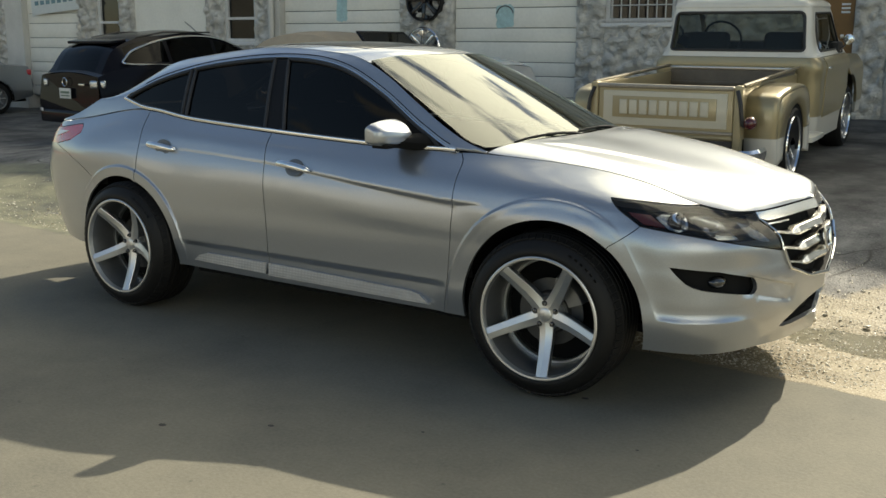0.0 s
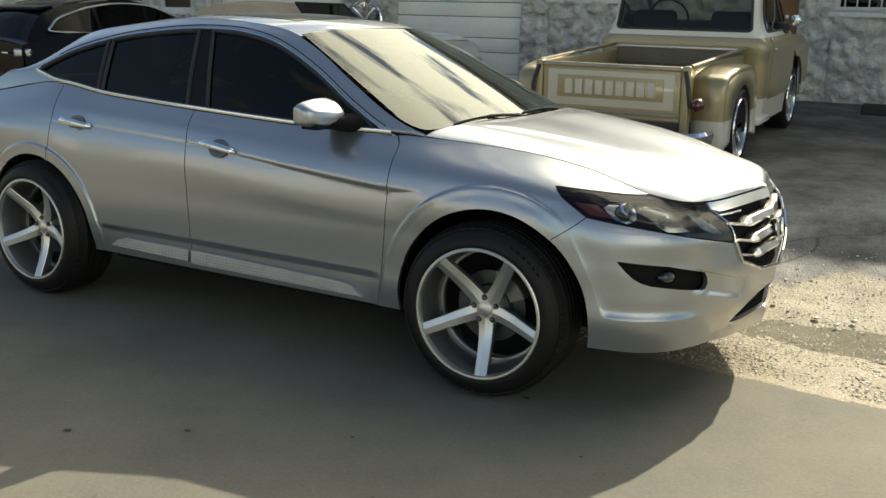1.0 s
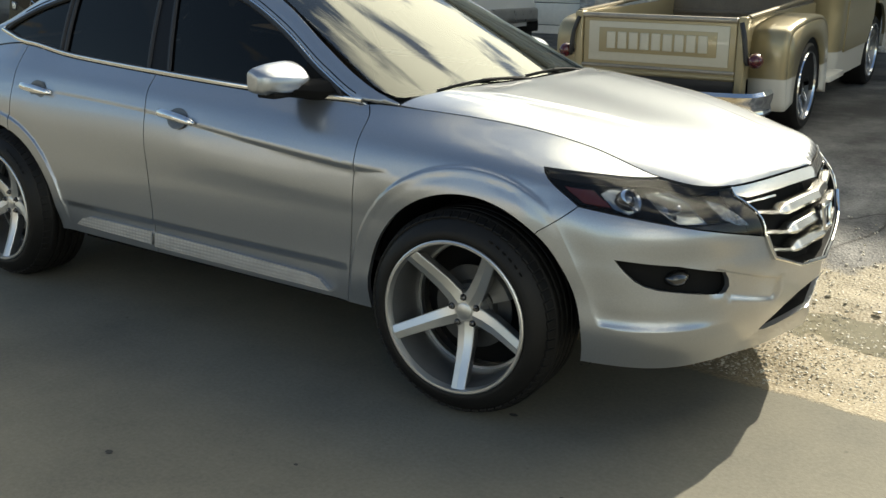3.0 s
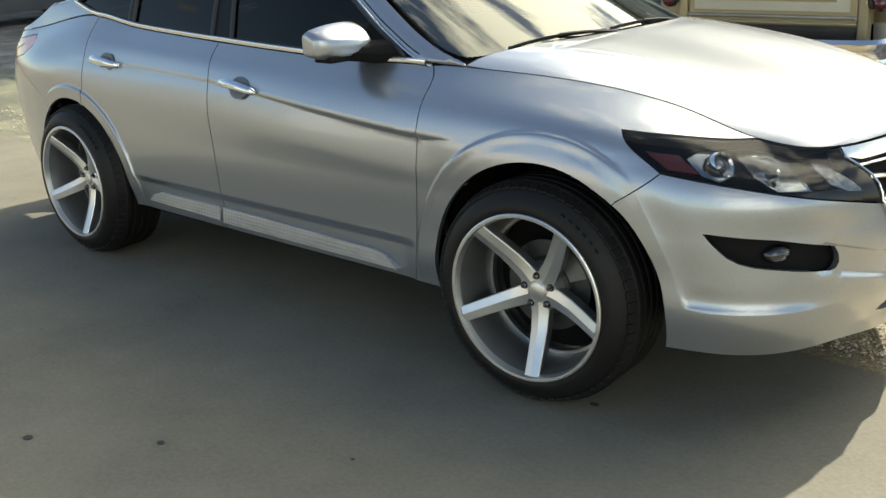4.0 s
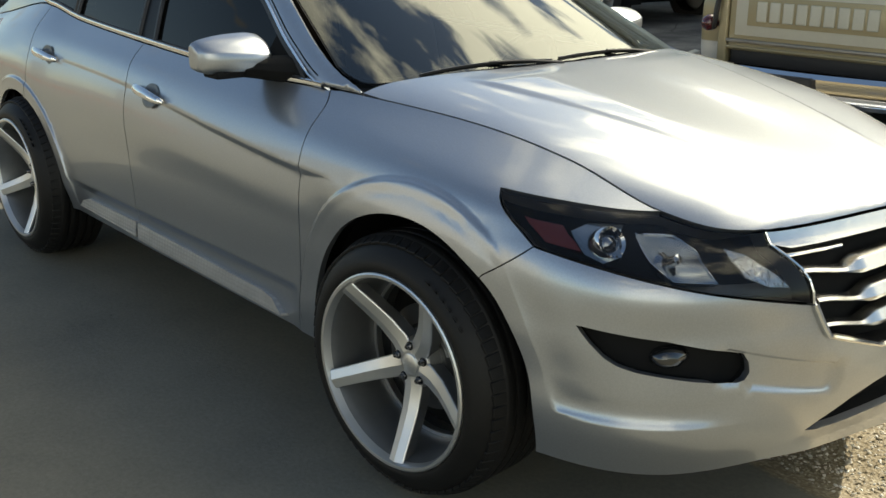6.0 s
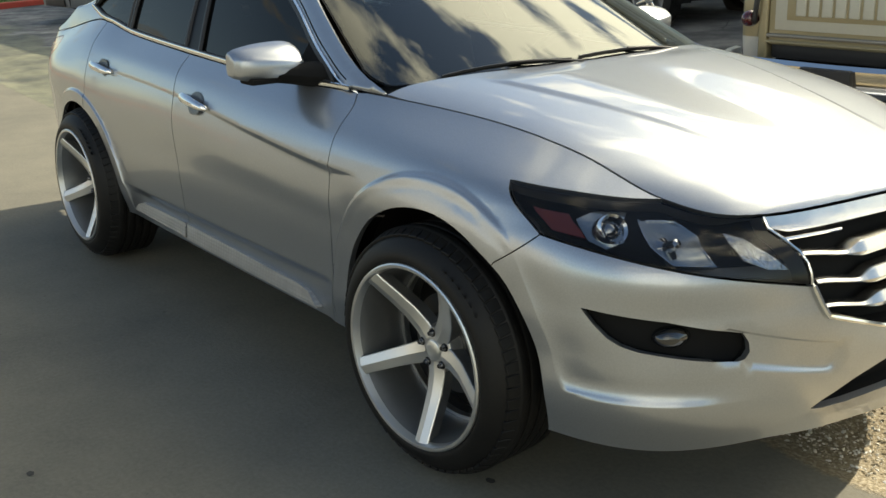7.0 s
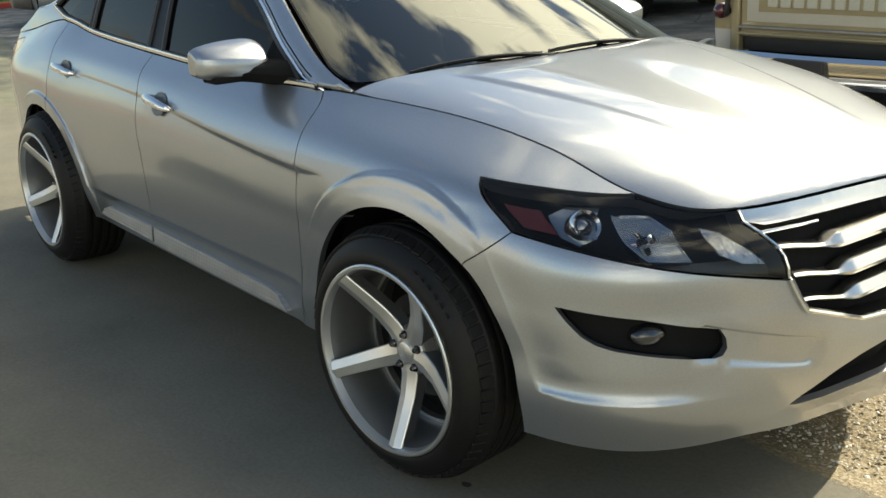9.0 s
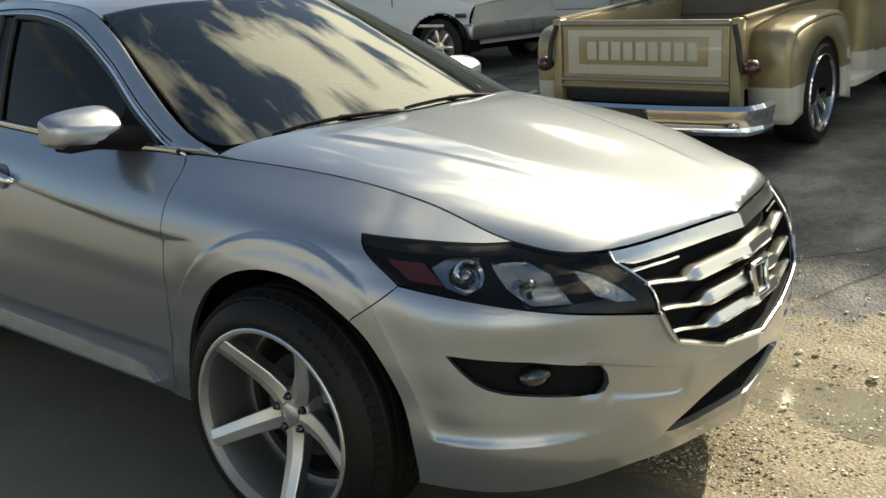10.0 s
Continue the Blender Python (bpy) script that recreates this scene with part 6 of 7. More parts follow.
    wm = pose(-0.36, 2.78, 1.12, -60, 0, 0)
    sweep([wm @ Vector((0.19 * math.cos(a), 0.19 * math.sin(a), 0)) for a in np.linspace(0, 2 * math.pi, 25)[:-1]], circle(0.012, 6), closed=True, up=tuple(wm.to_3x3() @ Vector((0, 0, 1))), bm=stw)
    P("steering_wheel", stw, M["black_plastic"], cab)
    P("dashboard", box_bm((1.5, 0.28, 0.16), (0, 3.12, 1.0), 0.04), M["cloth"], cab)
    # nose: bonnet, and front wings cut round the wheels
    nose = bmesh.new()
    nr = []
    for y, w, z in ((3.34, 0.70, 0.965), (3.7, 0.70, 0.955), (4.2, 0.69, 0.93), (4.42, 0.66, 0.87), (4.46, 0.65, 0.74), (4.46, 0.65, 0.35)):
        nr.append([nose.verts.new(p) for p in ((-w - 0.02, y, z - 0.03), (-w * 0.5, y, z + 0.02), (0, y, z + 0.03), (w * 0.5, y, z + 0.02), (w + 0.02, y, z - 0.03))])
    for a, c in zip(nr, nr[1:]):
        for i in range(4):
            nose.faces.new((a[i], a[i + 1], c[i + 1], c[i]))
    arch = [(3.42 + 0.40 * math.cos(radians(k)), 0.335 + 0.40 * math.sin(radians(k))) for k in range(180, -1, -12)]
    for s in (-1, 1):
        def wing_skin(p):
            z = p[:, 1]
            q = np.hypot(p[:, 0] - 3.42, z - 0.335)
            bulge = 0.806 - 0.10 * ramp01(z, 0.78, 0.97) - 0.02 * (1 - ramp01(z, 0.2, 0.5)) - 0.05 * ramp01(p[:, 0], 4.2, 4.46) + 0.02 * np.exp(-((q - 0.41) / 0.03) ** 2)
            return np.stack([s * bulge, p[:, 0], z], 1)
        panel("front_wing", [(3.36, 0.955), (3.36, 0.735)] + [q for q in arch if q[0] > 3.36 and q[1] > 0.33] + [(3.84, 0.30), (4.46, 0.30), (4.46, 0.86), (4.2, 0.92)], wing_skin, M["wing_two_tone"], t, step=0.05, gap=0.002, rim=0.03, flip=s < 0, label="gold front wing with a cream foot")
    P("bonnet", nose, M["gold"], t, "gold bonnet")
    return t


M["moulding"] = grainy("bronze_moulding", (0.34, 0.31, 0.26), 0.4, 0.7, vary=0.2, bump=0.0)
M["chrome_dull"] = grainy("worn_bright_trim", (0.55, 0.53, 0.50), 0.3, 0.9, vary=0.15, bump=0.0)
M["cab_glass"] = glass("cab_glass", (0.42, 0.44, 0.38), 1.3)
M["clear_pane"] = glass("clear_pane", (0.8, 0.82, 0.8), 1.3)


def two_tone(name, top, low, split):
    """Paint that changes colour at a height above the thing's own foot."""
    n = Nodes(name)
    v = n.add("TexCoord").outputs["Object"]
    z = n.add("SeparateXYZ", Vector=v).outputs["Z"]
    f = n.add("MapRange", Value=z)
    f.inputs["From Min"].default_value, f.inputs["From Max"].default_value = split - 0.004, split + 0.004
    base = n.mix(f.outputs[0], low, top)
    p = n.add("BsdfPrincipled", Base_Color=base, Roughness=0.34, Metallic=n.mix(f.outputs[0], (0, 0, 0), (0.4, 0.4, 0.4)))
    p.inputs["Coat Weight"].default_value = 0.4
    return n.done(p.outputs[0])


M["wing_two_tone"] = two_tone("wing_paint", (0.36, 0.300, 0.175), (0.66, 0.63, 0.56), 0.42)
TRUCK = pose(0.407, 2.918, 0.416, 1.93, 0.22, 2.05)
build_truck(TRUCK)


# ---- other parked cars ----
def facing(verts, faces, way):
    """The faces with only their own points, wound so that they look a given way."""
    used = sorted({i for f in faces for i in f})
    slot = {i: k for k, i in enumerate(used)}
    v = [Vector(verts[i]) for i in used]
    f = [tuple(slot[i] for i in q) for q in faces]
    total = sum(((v[q[1]] - v[q[0]]).cross(v[q[2]] - v[q[0]]) for q in f), Vector())
    return v, f if total.dot(Vector(way)) > 0 else [q[::-1] for q in f]


def build_car(name, label, m, lines, paint, glass_mat, wheels, bits):
    """A parked car from lengthwise lines of (y, half width, z): foot, waist, belt, roof side, roof middle.
    Its tail is at y = 0 and its nose points along +y."""
    t = thing(name, label, "car", at=m)
    ys = np.linspace(0, lines["length"], 200)

    def val(key, y):
        k = lines[key]
        return curve_through([p[0] for p in k], [p[1:] for p in k], np.atleast_1d(y))

    keys = ("foot", "waist", "belt")
    for s in (-1, 1):
        verts, faces = [], []
        nr = 30
        for y in ys:
            f, w, b = (val(k, y)[0] for k in keys)
            for j in range(nr):
                u = j / (nr - 1)
                a = (1 - u) ** 2 * f + 2 * u * (1 - u) * (2 * w - 0.5 * (f + b)) + u * u * b
                verts.append((s * a[0], y, a[1]))
        for i in range(len(ys) - 1):
            for j in range(nr - 1):
                q = [i * nr + j, (i + 1) * nr + j, (i + 1) * nr + j + 1, i * nr + j + 1]
                c = np.mean([verts[k] for k in q], 0)
                if all(math.hypot(c[1] - wy, c[2] - wr * 0.97) > wr + 0.05 for wy, wr in wheels):
                    faces.append(q)
        mesh_object("body_side", verts, faces, paint, t)
    # lid: bonnet, boot and ends between the two belts
    verts, faces = [], []
    for y in ys:
        b = val("belt", y)[0]
        crown = lines.get("crown", 0.05)
        for j in range(9):
            u = -1 + j / 4
            verts.append((u * b[0], y, b[1] + crown * (1 - u * u)))
    for i in range(len(ys) - 1):
        for j in range(8):
            faces.append((i * 9 + j, i * 9 + j + 1, (i + 1) * 9 + j + 1, (i + 1) * 9 + j))
    mesh_object("deck", verts, faces, paint, t)
    for y in (ys[0], ys[-1]):
        f, w, b = (val(k, y)[0] for k in keys)
        d = 1 if y > 0 else -1
        v = [(-f[0], y, f[1]), (f[0], y, f[1]), (w[0], y + d * 0.03, w[1]), (b[0], y, b[1]), (0, y, b[1] + lines.get("crown", 0.05)), (-b[0], y, b[1]), (-w[0], y + d * 0.03, w[1])]
        mesh_object("end_panel", v, [tuple(range(7))], paint, t, smooth=False)
    # cabin
    ra, rb = lines["cabin"]
    yc = np.linspace(ra, rb, 50)
    top_mat = lines.get("roof_mat", paint)
    tops = [val("roof", y)[0] for y in yc]
    bl = [val("belt", y)[0] for y in yc]
    roof_v, roof_f = [], []
    for y, r in zip(yc, tops):
        for j in range(9):
            u = -1 + j / 4
            roof_v.append((u * r[0], y, r[1] + 0.05 * (1 - u * u)))
    glass_front, glass_rear = lines["screens"]
    groups = {"roof": [], "windscreen": [], "rear_window": []}
    for i in range(len(yc) - 1):
        key = "windscreen" if yc[i] > glass_front else "rear_window" if yc[i] < glass_rear else "roof"
        for j in range(8):
            k = key if 0 < j < 7 or key == "roof" else "roof"
            groups[k].append((i * 9 + j, i * 9 + j + 1, (i + 1) * 9 + j + 1, (i + 1) * 9 + j))
    for k, fs in groups.items():
        if fs:
            mesh_object(k, *facing(roof_v, fs, (0, 0, 1)), top_mat if k == "roof" else glass_mat, t)
    wa, wb = lines["windows"]
    for s in (-1, 1):
        v, fg, fb = [], [], []
        for y, r, b in zip(yc, tops, bl):
            for u in (0, 0.10, 0.86, 1.0):
                v.append((s * (b[0] * 0.985 + (r[0] - b[0] * 0.985) * u), y, b[1] + (max(r[1], b[1] + 0.005) - b[1]) * u))
        for i in range(len(yc) - 1):
            for j in range(3):
                q = (i * 4 + j, i * 4 + j + 1, (i + 1) * 4 + j + 1, (i + 1) * 4 + j)
                tall = tops[i][1] - bl[i][1]
                glassy = j == 1 and wa < yc[i] < wb and tall > 0.12 and all(abs(yc[i] - p) > 0.035 for p in lines["pillars"])
                (fg if glassy else fb).append(q)
        if fg:
            runs = [[]]
            for q in fg:
                if runs[-1] and q[0] - runs[-1][-1][0] > 4:
                    runs.append([])
                runs[-1].append(q)
            for run in runs:
                mesh_object("side_window", *facing(v, run, (s, 0, 0)), glass_mat, t)
        mesh_object("cabin_side", *facing(v, fb, (s, 0, 0)), top_mat, t)
    for wy, wr in wheels:
        for s in (-1, 1):
            w = val("waist", wy)[0][0]
            hub = new("wheel")
            hub.parent = t
            hub.matrix_local = pose(s * (w - 0.03), wy, wr, 0, 0, 90 if s > 0 else -90)
            part("tyre", lathe([(wr * 0.66, -0.01), (wr * 0.85, -0.02), (wr * 0.97, 0.0), (wr, 0.03), (wr, 0.17), (wr * 0.9, 0.2), (wr * 0.66, 0.2)], 40, "y"), M["rubber"], hub)
            part("rim", lathe([(wr * 0.68, -0.012), (wr * 0.62, -0.005), (wr * 0.58, 0.05), (0.0001, 0.06)], 32, "y"), M["alloy_grey"], hub)
            for k in range(7):
                part("spoke", box_bm((wr * 0.5, 0.015, 0.035), Matrix.Rotation(-2 * math.pi * k / 7, 4, "Y") @ pose(wr * 0.34, 0.01, 0), 0.005), M["chrome"], hub, "bright spoke")
            part("hub_cap", lathe([(0.0001, -0.004), (wr * 0.2, 0.0), (wr * 0.22, 0.03)], 20, "y"), M["chrome"], hub)
            part("wheel_well", lathe([(wr + 0.06, -0.02), (wr + 0.06, 0.25), (0.05, 0.25)], 20, "y", (-8, 188), at=pose(s * (w - 0.03), wy, wr, 0, 0, 90 if s > 0 else -90)), M["dark"], t)
    w0 = val("foot", lines["length"] / 2)[0]
    part("underbody", box_bm((2 * w0[0] - 0.2, lines["length"] - 0.3, 0.06), (0, lines["length"] / 2, w0[1] + 0.04), 0.01), M["dark"], t)
    part("cabin_fill", box_bm((1.2, (rb - ra) * 0.6, 0.5), (0, (ra + rb) / 2, bl[25][1] - 0.2), 0.1), M["cloth"], t, "dark seats")
    for name2, bm, mat, lab in bits:
        part(name2, bm, mat, t, lab)
    return t


M["black_paint"] = car_paint("black_blue_paint", (0.005, 0.005, 0.008), 0.0, 0.16, 0.0, 0.04)
M["black_paint"].node_tree.nodes["Principled BSDF"].inputs["Specular IOR Level"].default_value = 0.12
M["far_glass"] = glass("far_glass", (0.03, 0.03, 0.032), 1.22)
M["white_paint"] = car_paint("white_paint", (0.76, 0.75, 0.71), 0.0, 0.35)
M["silver_far"] = car_paint("pale_silver_paint", (0.24, 0.26, 0.28), 0.6, 0.35)
M["grey_paint"] = car_paint("grey_paint", (0.16, 0.165, 0.17), 0.5, 0.35)
M["soft_top"] = grainy("tan_canvas", (0.40, 0.33, 0.24), 0.9, vary=0.12, fine=90, bump=0.3)
M["plate"] = grainy("plate_white", (0.62, 0.62, 0.60), 0.4, bump=0.0)
M["plate_bar"] = grainy("plate_mark", (0.10, 0.16, 0.12), 0.5, bump=0.0)

# dark sport utility vehicle, tail towards the road
suv_lines = dict(length=4.65, crown=0.06, cabin=(0.10, 3.35), screens=(2.35, 0.48), windows=(0.45, 3.0), pillars=(1.25, 2.15),
                 foot=[(0, 0.80, 0.34), (0.5, 0.84, 0.27), (2.3, 0.87, 0.25), (4.2, 0.84, 0.26), (4.65, 0.70, 0.30)],
                 waist=[(0, 0.84, 0.62), (0.5, 0.925, 0.66), (2.3, 0.935, 0.66), (4.1, 0.90, 0.64), (4.65, 0.72, 0.58)],
                 belt=[(0, 0.78, 0.98), (0.4, 0.84, 1.10), (2.0, 0.86, 1.09), (3.1, 0.83, 1.06), (4.2, 0.74, 0.92), (4.65, 0.62, 0.72)],
                 roof=[(0.10, 0.72, 1.02), (0.30, 0.68, 1.33), (0.55, 0.65, 1.47), (1.3, 0.64, 1.60), (2.1, 0.62, 1.62), (2.7, 0.66, 1.44), (3.35, 0.72, 1.08)])
bits = [
    ("spoiler", box_bm((1.22, 0.26, 0.045), pose(0, 0.50, 1.50, 9, 0, 0), 0.016, 3), M["black_paint"], "roof spoiler"),
    ("number_plate", box_bm((0.31, 0.012, 0.155), (-0.06, -0.045, 0.72), 0.003), M["plate"], "white number plate"),
    ("plate_mark", box_bm((0.24, 0.006, 0.035), (-0.06, -0.052, 0.735), 0.002), M["plate_bar"], "plain dark bar"),
    ("plate_mark", box_bm((0.24, 0.006, 0.018), (-0.06, -0.052, 0.685), 0.002), M["plate_bar"], "plain dark bar"),
    ("badge", lathe([(0.055, 0), (0.062, -0.006), (0.07, 0)], 24, "y", at=Matrix.Translation((-0.06, -0.045, 0.89))), M["chrome"], "plain chrome ring badge"),
    ("name_strip", box_bm((0.16, 0.006, 0.022), (0.40, -0.042, 0.86), 0.002), M["chrome"], "plain chrome strip"),
    ("tail_lamp", box_bm((0.26, 0.07, 0.12), pose(0.735, 0.03, 0.87, 0, 0, 24), 0.03, 3), M["ribbed_lens"], "clear tail lamp cluster"),
    ("tail_lamp", box_bm((0.26, 0.07, 0.12), pose(-0.735, 0.03, 0.87, 0, 0, -24), 0.03, 3), M["ribbed_lens"], "clear tail lamp cluster"),
    ("reflector", box_bm((0.14, 0.02, 0.05), pose(-0.79, -0.04, 0.45, 0, 0, -15), 0.008), M["white_lens"], "pale bumper reflector"),
    ("reflector", box_bm((0.14, 0.02, 0.05), pose(0.79, -0.04, 0.45, 0, 0, 15), 0.008), M["white_lens"], "pale bumper reflector"),
    ("rear_bumper", box_bm((1.66, 0.16, 0.20), (0, 0.03, 0.36), 0.05, 4), M["black_paint"], "black rear bumper"),
]
for s in (-1, 1):
    ln = smooth_line([(s * 0.842, 0.46, 1.17), (s * 0.80, 0.47, 1.25), (s * 0.745, 0.68, 1.38), (s * 0.675, 1.25, 1.53), (s * 0.650, 1.9, 1.59), (s * 0.68, 2.5, 1.50), (s * 0.80, 3.1, 1.13), (s * 0.852, 2.2, 1.13), (s * 0.852, 1.2, 1.145)], 6, closed=True)
    bits.append(("window_trim", sweep([tuple(p) for p in ln], circle(0.017, 6), closed=True, up=(s, 0, 0.2)), M["chrome"], "chrome trim round the side windows"))
    bits.append(("roof_rail", sweep([(s * 0.60, 0.8, 1.56), (s * 0.61, 1.3, 1.645), (s * 0.60, 2.2, 1.65)], circle(0.014, 6)), M["black_plastic"], "black roof rail"))
bits.append(("aerial", sweep([(0.3, 2.2, 1.64), (0.3, 1.95, 1.82)], circle(0.006, 5)), M["black_plastic"], "short aerial"))
build_car("suv", "black sport utility vehicle with chrome window trim, parked nose-in", pose(-9.84, 4.86, 0.058, 0, 0, -5.6), suv_lines, M["black_paint"], M["far_glass"], ((0.98, 0.36), (3.72, 0.36)), bits)

# long white convertible with a folded tan hood, broadside in front of the doors
conv = dict(length=4.36, crown=0.04, cabin=(0.42, 2.18), screens=(9.0, -9.0), windows=(9.0, 9.0), pillars=(), roof_mat=M["soft_top"],
            foot=[(0, 0.80, 0.36), (0.6, 0.88, 0.28), (2.6, 0.90, 0.26), (4.1, 0.87, 0.28), (4.36, 0.78, 0.34)],
            waist=[(0, 0.86, 0.62), (0.6, 0.94, 0.60), (2.6, 0.96, 0.60), (4.1, 0.93, 0.60), (4.36, 0.84, 0.60)],
            belt=[(0, 0.76, 0.82), (0.8, 0.84, 0.90), (2.0, 0.88, 0.90), (3.4, 0.87, 0.88), (4.15, 0.78, 0.82), (4.36, 0.72, 0.76)],
            roof=[(0.42, 0.72, 0.92), (0.62, 0.70, 1.06), (0.95, 0.66, 1.17), (1.4, 0.64, 1.19), (1.8, 0.66, 1.15), (2.05, 0.70, 1.06), (2.18, 0.74, 0.95)])
bits = [("side_strip", box_bm((0.012, 3.7, 0.035), (s * 0.955, 2.25, 0.555), 0.004), M["chrome_dull"], "bright side strip") for s in (-1, 1)]
bits += [("door_seam", box_bm((0.006, 0.008, 0.5), (s * 0.952, y, 0.62)), M["dark"], "door gap") for s in (-1, 1) for y in (2.05, 3.35)]
bits += [("front_bumper", box_bm((1.75, 0.20, 0.18), (0, 4.33, 0.48), 0.05, 3), M["chrome_dull"], "bright front bumper"),
         ("rear_bumper", box_bm((1.75, 0.20, 0.18), (0, -0.02, 0.48), 0.05, 3), M["chrome_dull"], "bright rear bumper"),
         ("door_mirror", box_bm((0.18, 0.09, 0.11), (0.99, 3.12, 0.96), 0.03, 3), M["white_paint"], "white door mirror"),
         ("marker_lamp", box_bm((0.02, 0.14, 0.045), (0.91, 4.30, 0.66), 0.006), M["gloss_black"], "dark marker lamp"),
         ("screen_frame", sweep([(-0.60, 2.66, 0.92), (-0.52, 2.32, 1.22), (0.56, 2.32, 1.22), (0.64, 2.66, 0.92)], circle(0.022, 6), up=(0, 1, 0.5)), M["gloss_black"], "black windscreen frame"),
         ("windscreen", box_bm((1.10, 0.012, 0.44), pose(0, 2.49, 1.07, 48, 0, 0)), M["far_glass"], "green-tinted windscreen")]
build_car("convertible", "long white convertible with its tan fabric hood folded behind", pose(-7.75, 6.9, 0.48, 0, 0, -90), conv, M["white_paint"], M["far_glass"], ((0.95, 0.32), (4.0, 0.32)), bits)

# silver saloon at the yard's far end, nose towards the street
sal = dict(length=4.7, crown=0.05, cabin=(0.55, 3.55), screens=(2.6, 1.15), windows=(1.0, 3.1), pillars=(2.0,),
           foot=[(0, 0.76, 0.34), (0.6, 0.84, 0.25), (2.3, 0.86, 0.23), (4.2, 0.84, 0.24), (4.7, 0.66, 0.27)],
           waist=[(0, 0.80, 0.60), (0.6, 0.90, 0.60), (2.3, 0.91, 0.60), (4.1, 0.88, 0.58), (4.7, 0.70, 0.50)],
           belt=[(0, 0.70, 0.98), (0.6, 0.78, 1.02), (2.0, 0.82, 0.96), (3.4, 0.80, 0.92), (4.3, 0.68, 0.76), (4.7, 0.56, 0.62)],
           roof=[(0.55, 0.66, 1.05), (1.15, 0.58, 1.36), (1.8, 0.58, 1.44), (2.5, 0.58, 1.40), (3.0, 0.64, 1.18), (3.55, 0.70, 0.94)])


def saloon_bits():
    out = []
    for s in (-1, 1):
        out.append(("tail_lamp", box_bm((0.26, 0.10, 0.12), pose(s * 0.66, 0.0, 0.86, 0, 0, s * 20), 0.03, 3), M["red_lens"], "red tail lamp"))
        out.append(("headlamp", box_bm((0.22, 0.34, 0.12), pose(s * 0.64, 4.45, 0.66, 12, 0, s * 32), 0.04, 3), M["white_lens"], "clear headlamp"))
        out.append(("door_mirror", box_bm((0.17, 0.09, 0.11), (s * 0.94, 3.1, 0.97), 0.03, 3), M["black_plastic"], "dark door mirror"))
    out.append(("front_grille", box_bm((0.95, 0.05, 0.20), (0, 4.72, 0.38), 0.02), M["black_plastic"], "black front grille"))
    out.append(("rear_bumper", box_bm((1.5, 0.14, 0.22), (0, 0.0, 0.46), 0.05, 3), M["grey_paint"], "rear bumper"))
    return out


build_car("saloon", "silver saloon with its tail near the workshop wall", pose(-17.05, 8.55, 0.03, 0, 0, -177), sal, M["silver_far"], M["side_glass"], ((0.95, 0.33), (3.75, 0.33)), saloon_bits())


# ---- the workshop building ----
WALL_Y, WALL_TOP = 9.2, 4.9


def stone_material():
    n = Nodes("rock_faced_render")
    v = n.coords()
    w = n.add("TexNoise", Vector=v, Scale=4.0, Detail=3.0).outputs["Color"]
    add = n.add("VectorMath", Vector=v)
    add.operation = "ADD"
    sc = n.add("VectorMath", Vector=w)
    sc.operation = "SCALE"
    sc.inputs["Scale"].default_value = 0.25
    n.link(sc.outputs[0], add.inputs[1])
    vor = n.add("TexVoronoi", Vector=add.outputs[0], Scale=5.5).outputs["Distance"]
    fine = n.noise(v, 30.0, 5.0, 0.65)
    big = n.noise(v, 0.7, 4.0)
    # crevices darkened in the colour, to deepen the relief's weak shading
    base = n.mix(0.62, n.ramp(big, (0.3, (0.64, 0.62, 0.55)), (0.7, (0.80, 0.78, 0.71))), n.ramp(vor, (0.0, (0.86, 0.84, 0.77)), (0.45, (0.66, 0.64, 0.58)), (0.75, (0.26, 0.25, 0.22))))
    base = n.mix(0.3, base, n.ramp(fine, (0.3, (0.45, 0.44, 0.41)), (0.7, (0.80, 0.79, 0.76))))
    p = n.add("BsdfPrincipled", Base_Color=base, Roughness=0.9)
    n.link(n.bump(n.mix(0.3, vor, fine), 1.0, 0.12), p.inputs["Normal"])
    return n.done(p.outputs[0])


M["stone"] = stone_material()
M["stone_trim"] = grainy("painted_block", (0.58, 0.57, 0.53), 0.85, vary=0.15, scale=2, bump=0.3)
M["shutter"] = grainy("pale_shutter", (0.80, 0.78, 0.70), 0.55, vary=0.10, scale=1.2, fine=25, bump=0.08)
M["grime"] = grainy("grimy_joint", (0.10, 0.10, 0.095), 0.9)
M["frame_white"] = grainy("white_frame", (0.62, 0.62, 0.60), 0.5, bump=0.05)
M["pane"] = glass("window_pane", (0.10, 0.11, 0.11))
M["brown_door"] = grainy("brown_door", (0.19, 0.10, 0.03), 0.6, vary=0.2, scale=1.5, bump=0.1)
M["teal"] = grainy("teal_spray", (0.40, 0.58, 0.58), 0.7, vary=0.2, scale=20, bump=0.0)
M["banner"] = grainy("banner_vinyl", (0.62, 0.66, 0.66), 0.5, vary=0.06, bump=0.0)
M["banner_mark"] = grainy("banner_mark", (0.14, 0.26, 0.30), 0.5, bump=0.0)
M["steel_bar"] = grainy("painted_bar", (0.55, 0.55, 0.53), 0.5, bump=0.0)


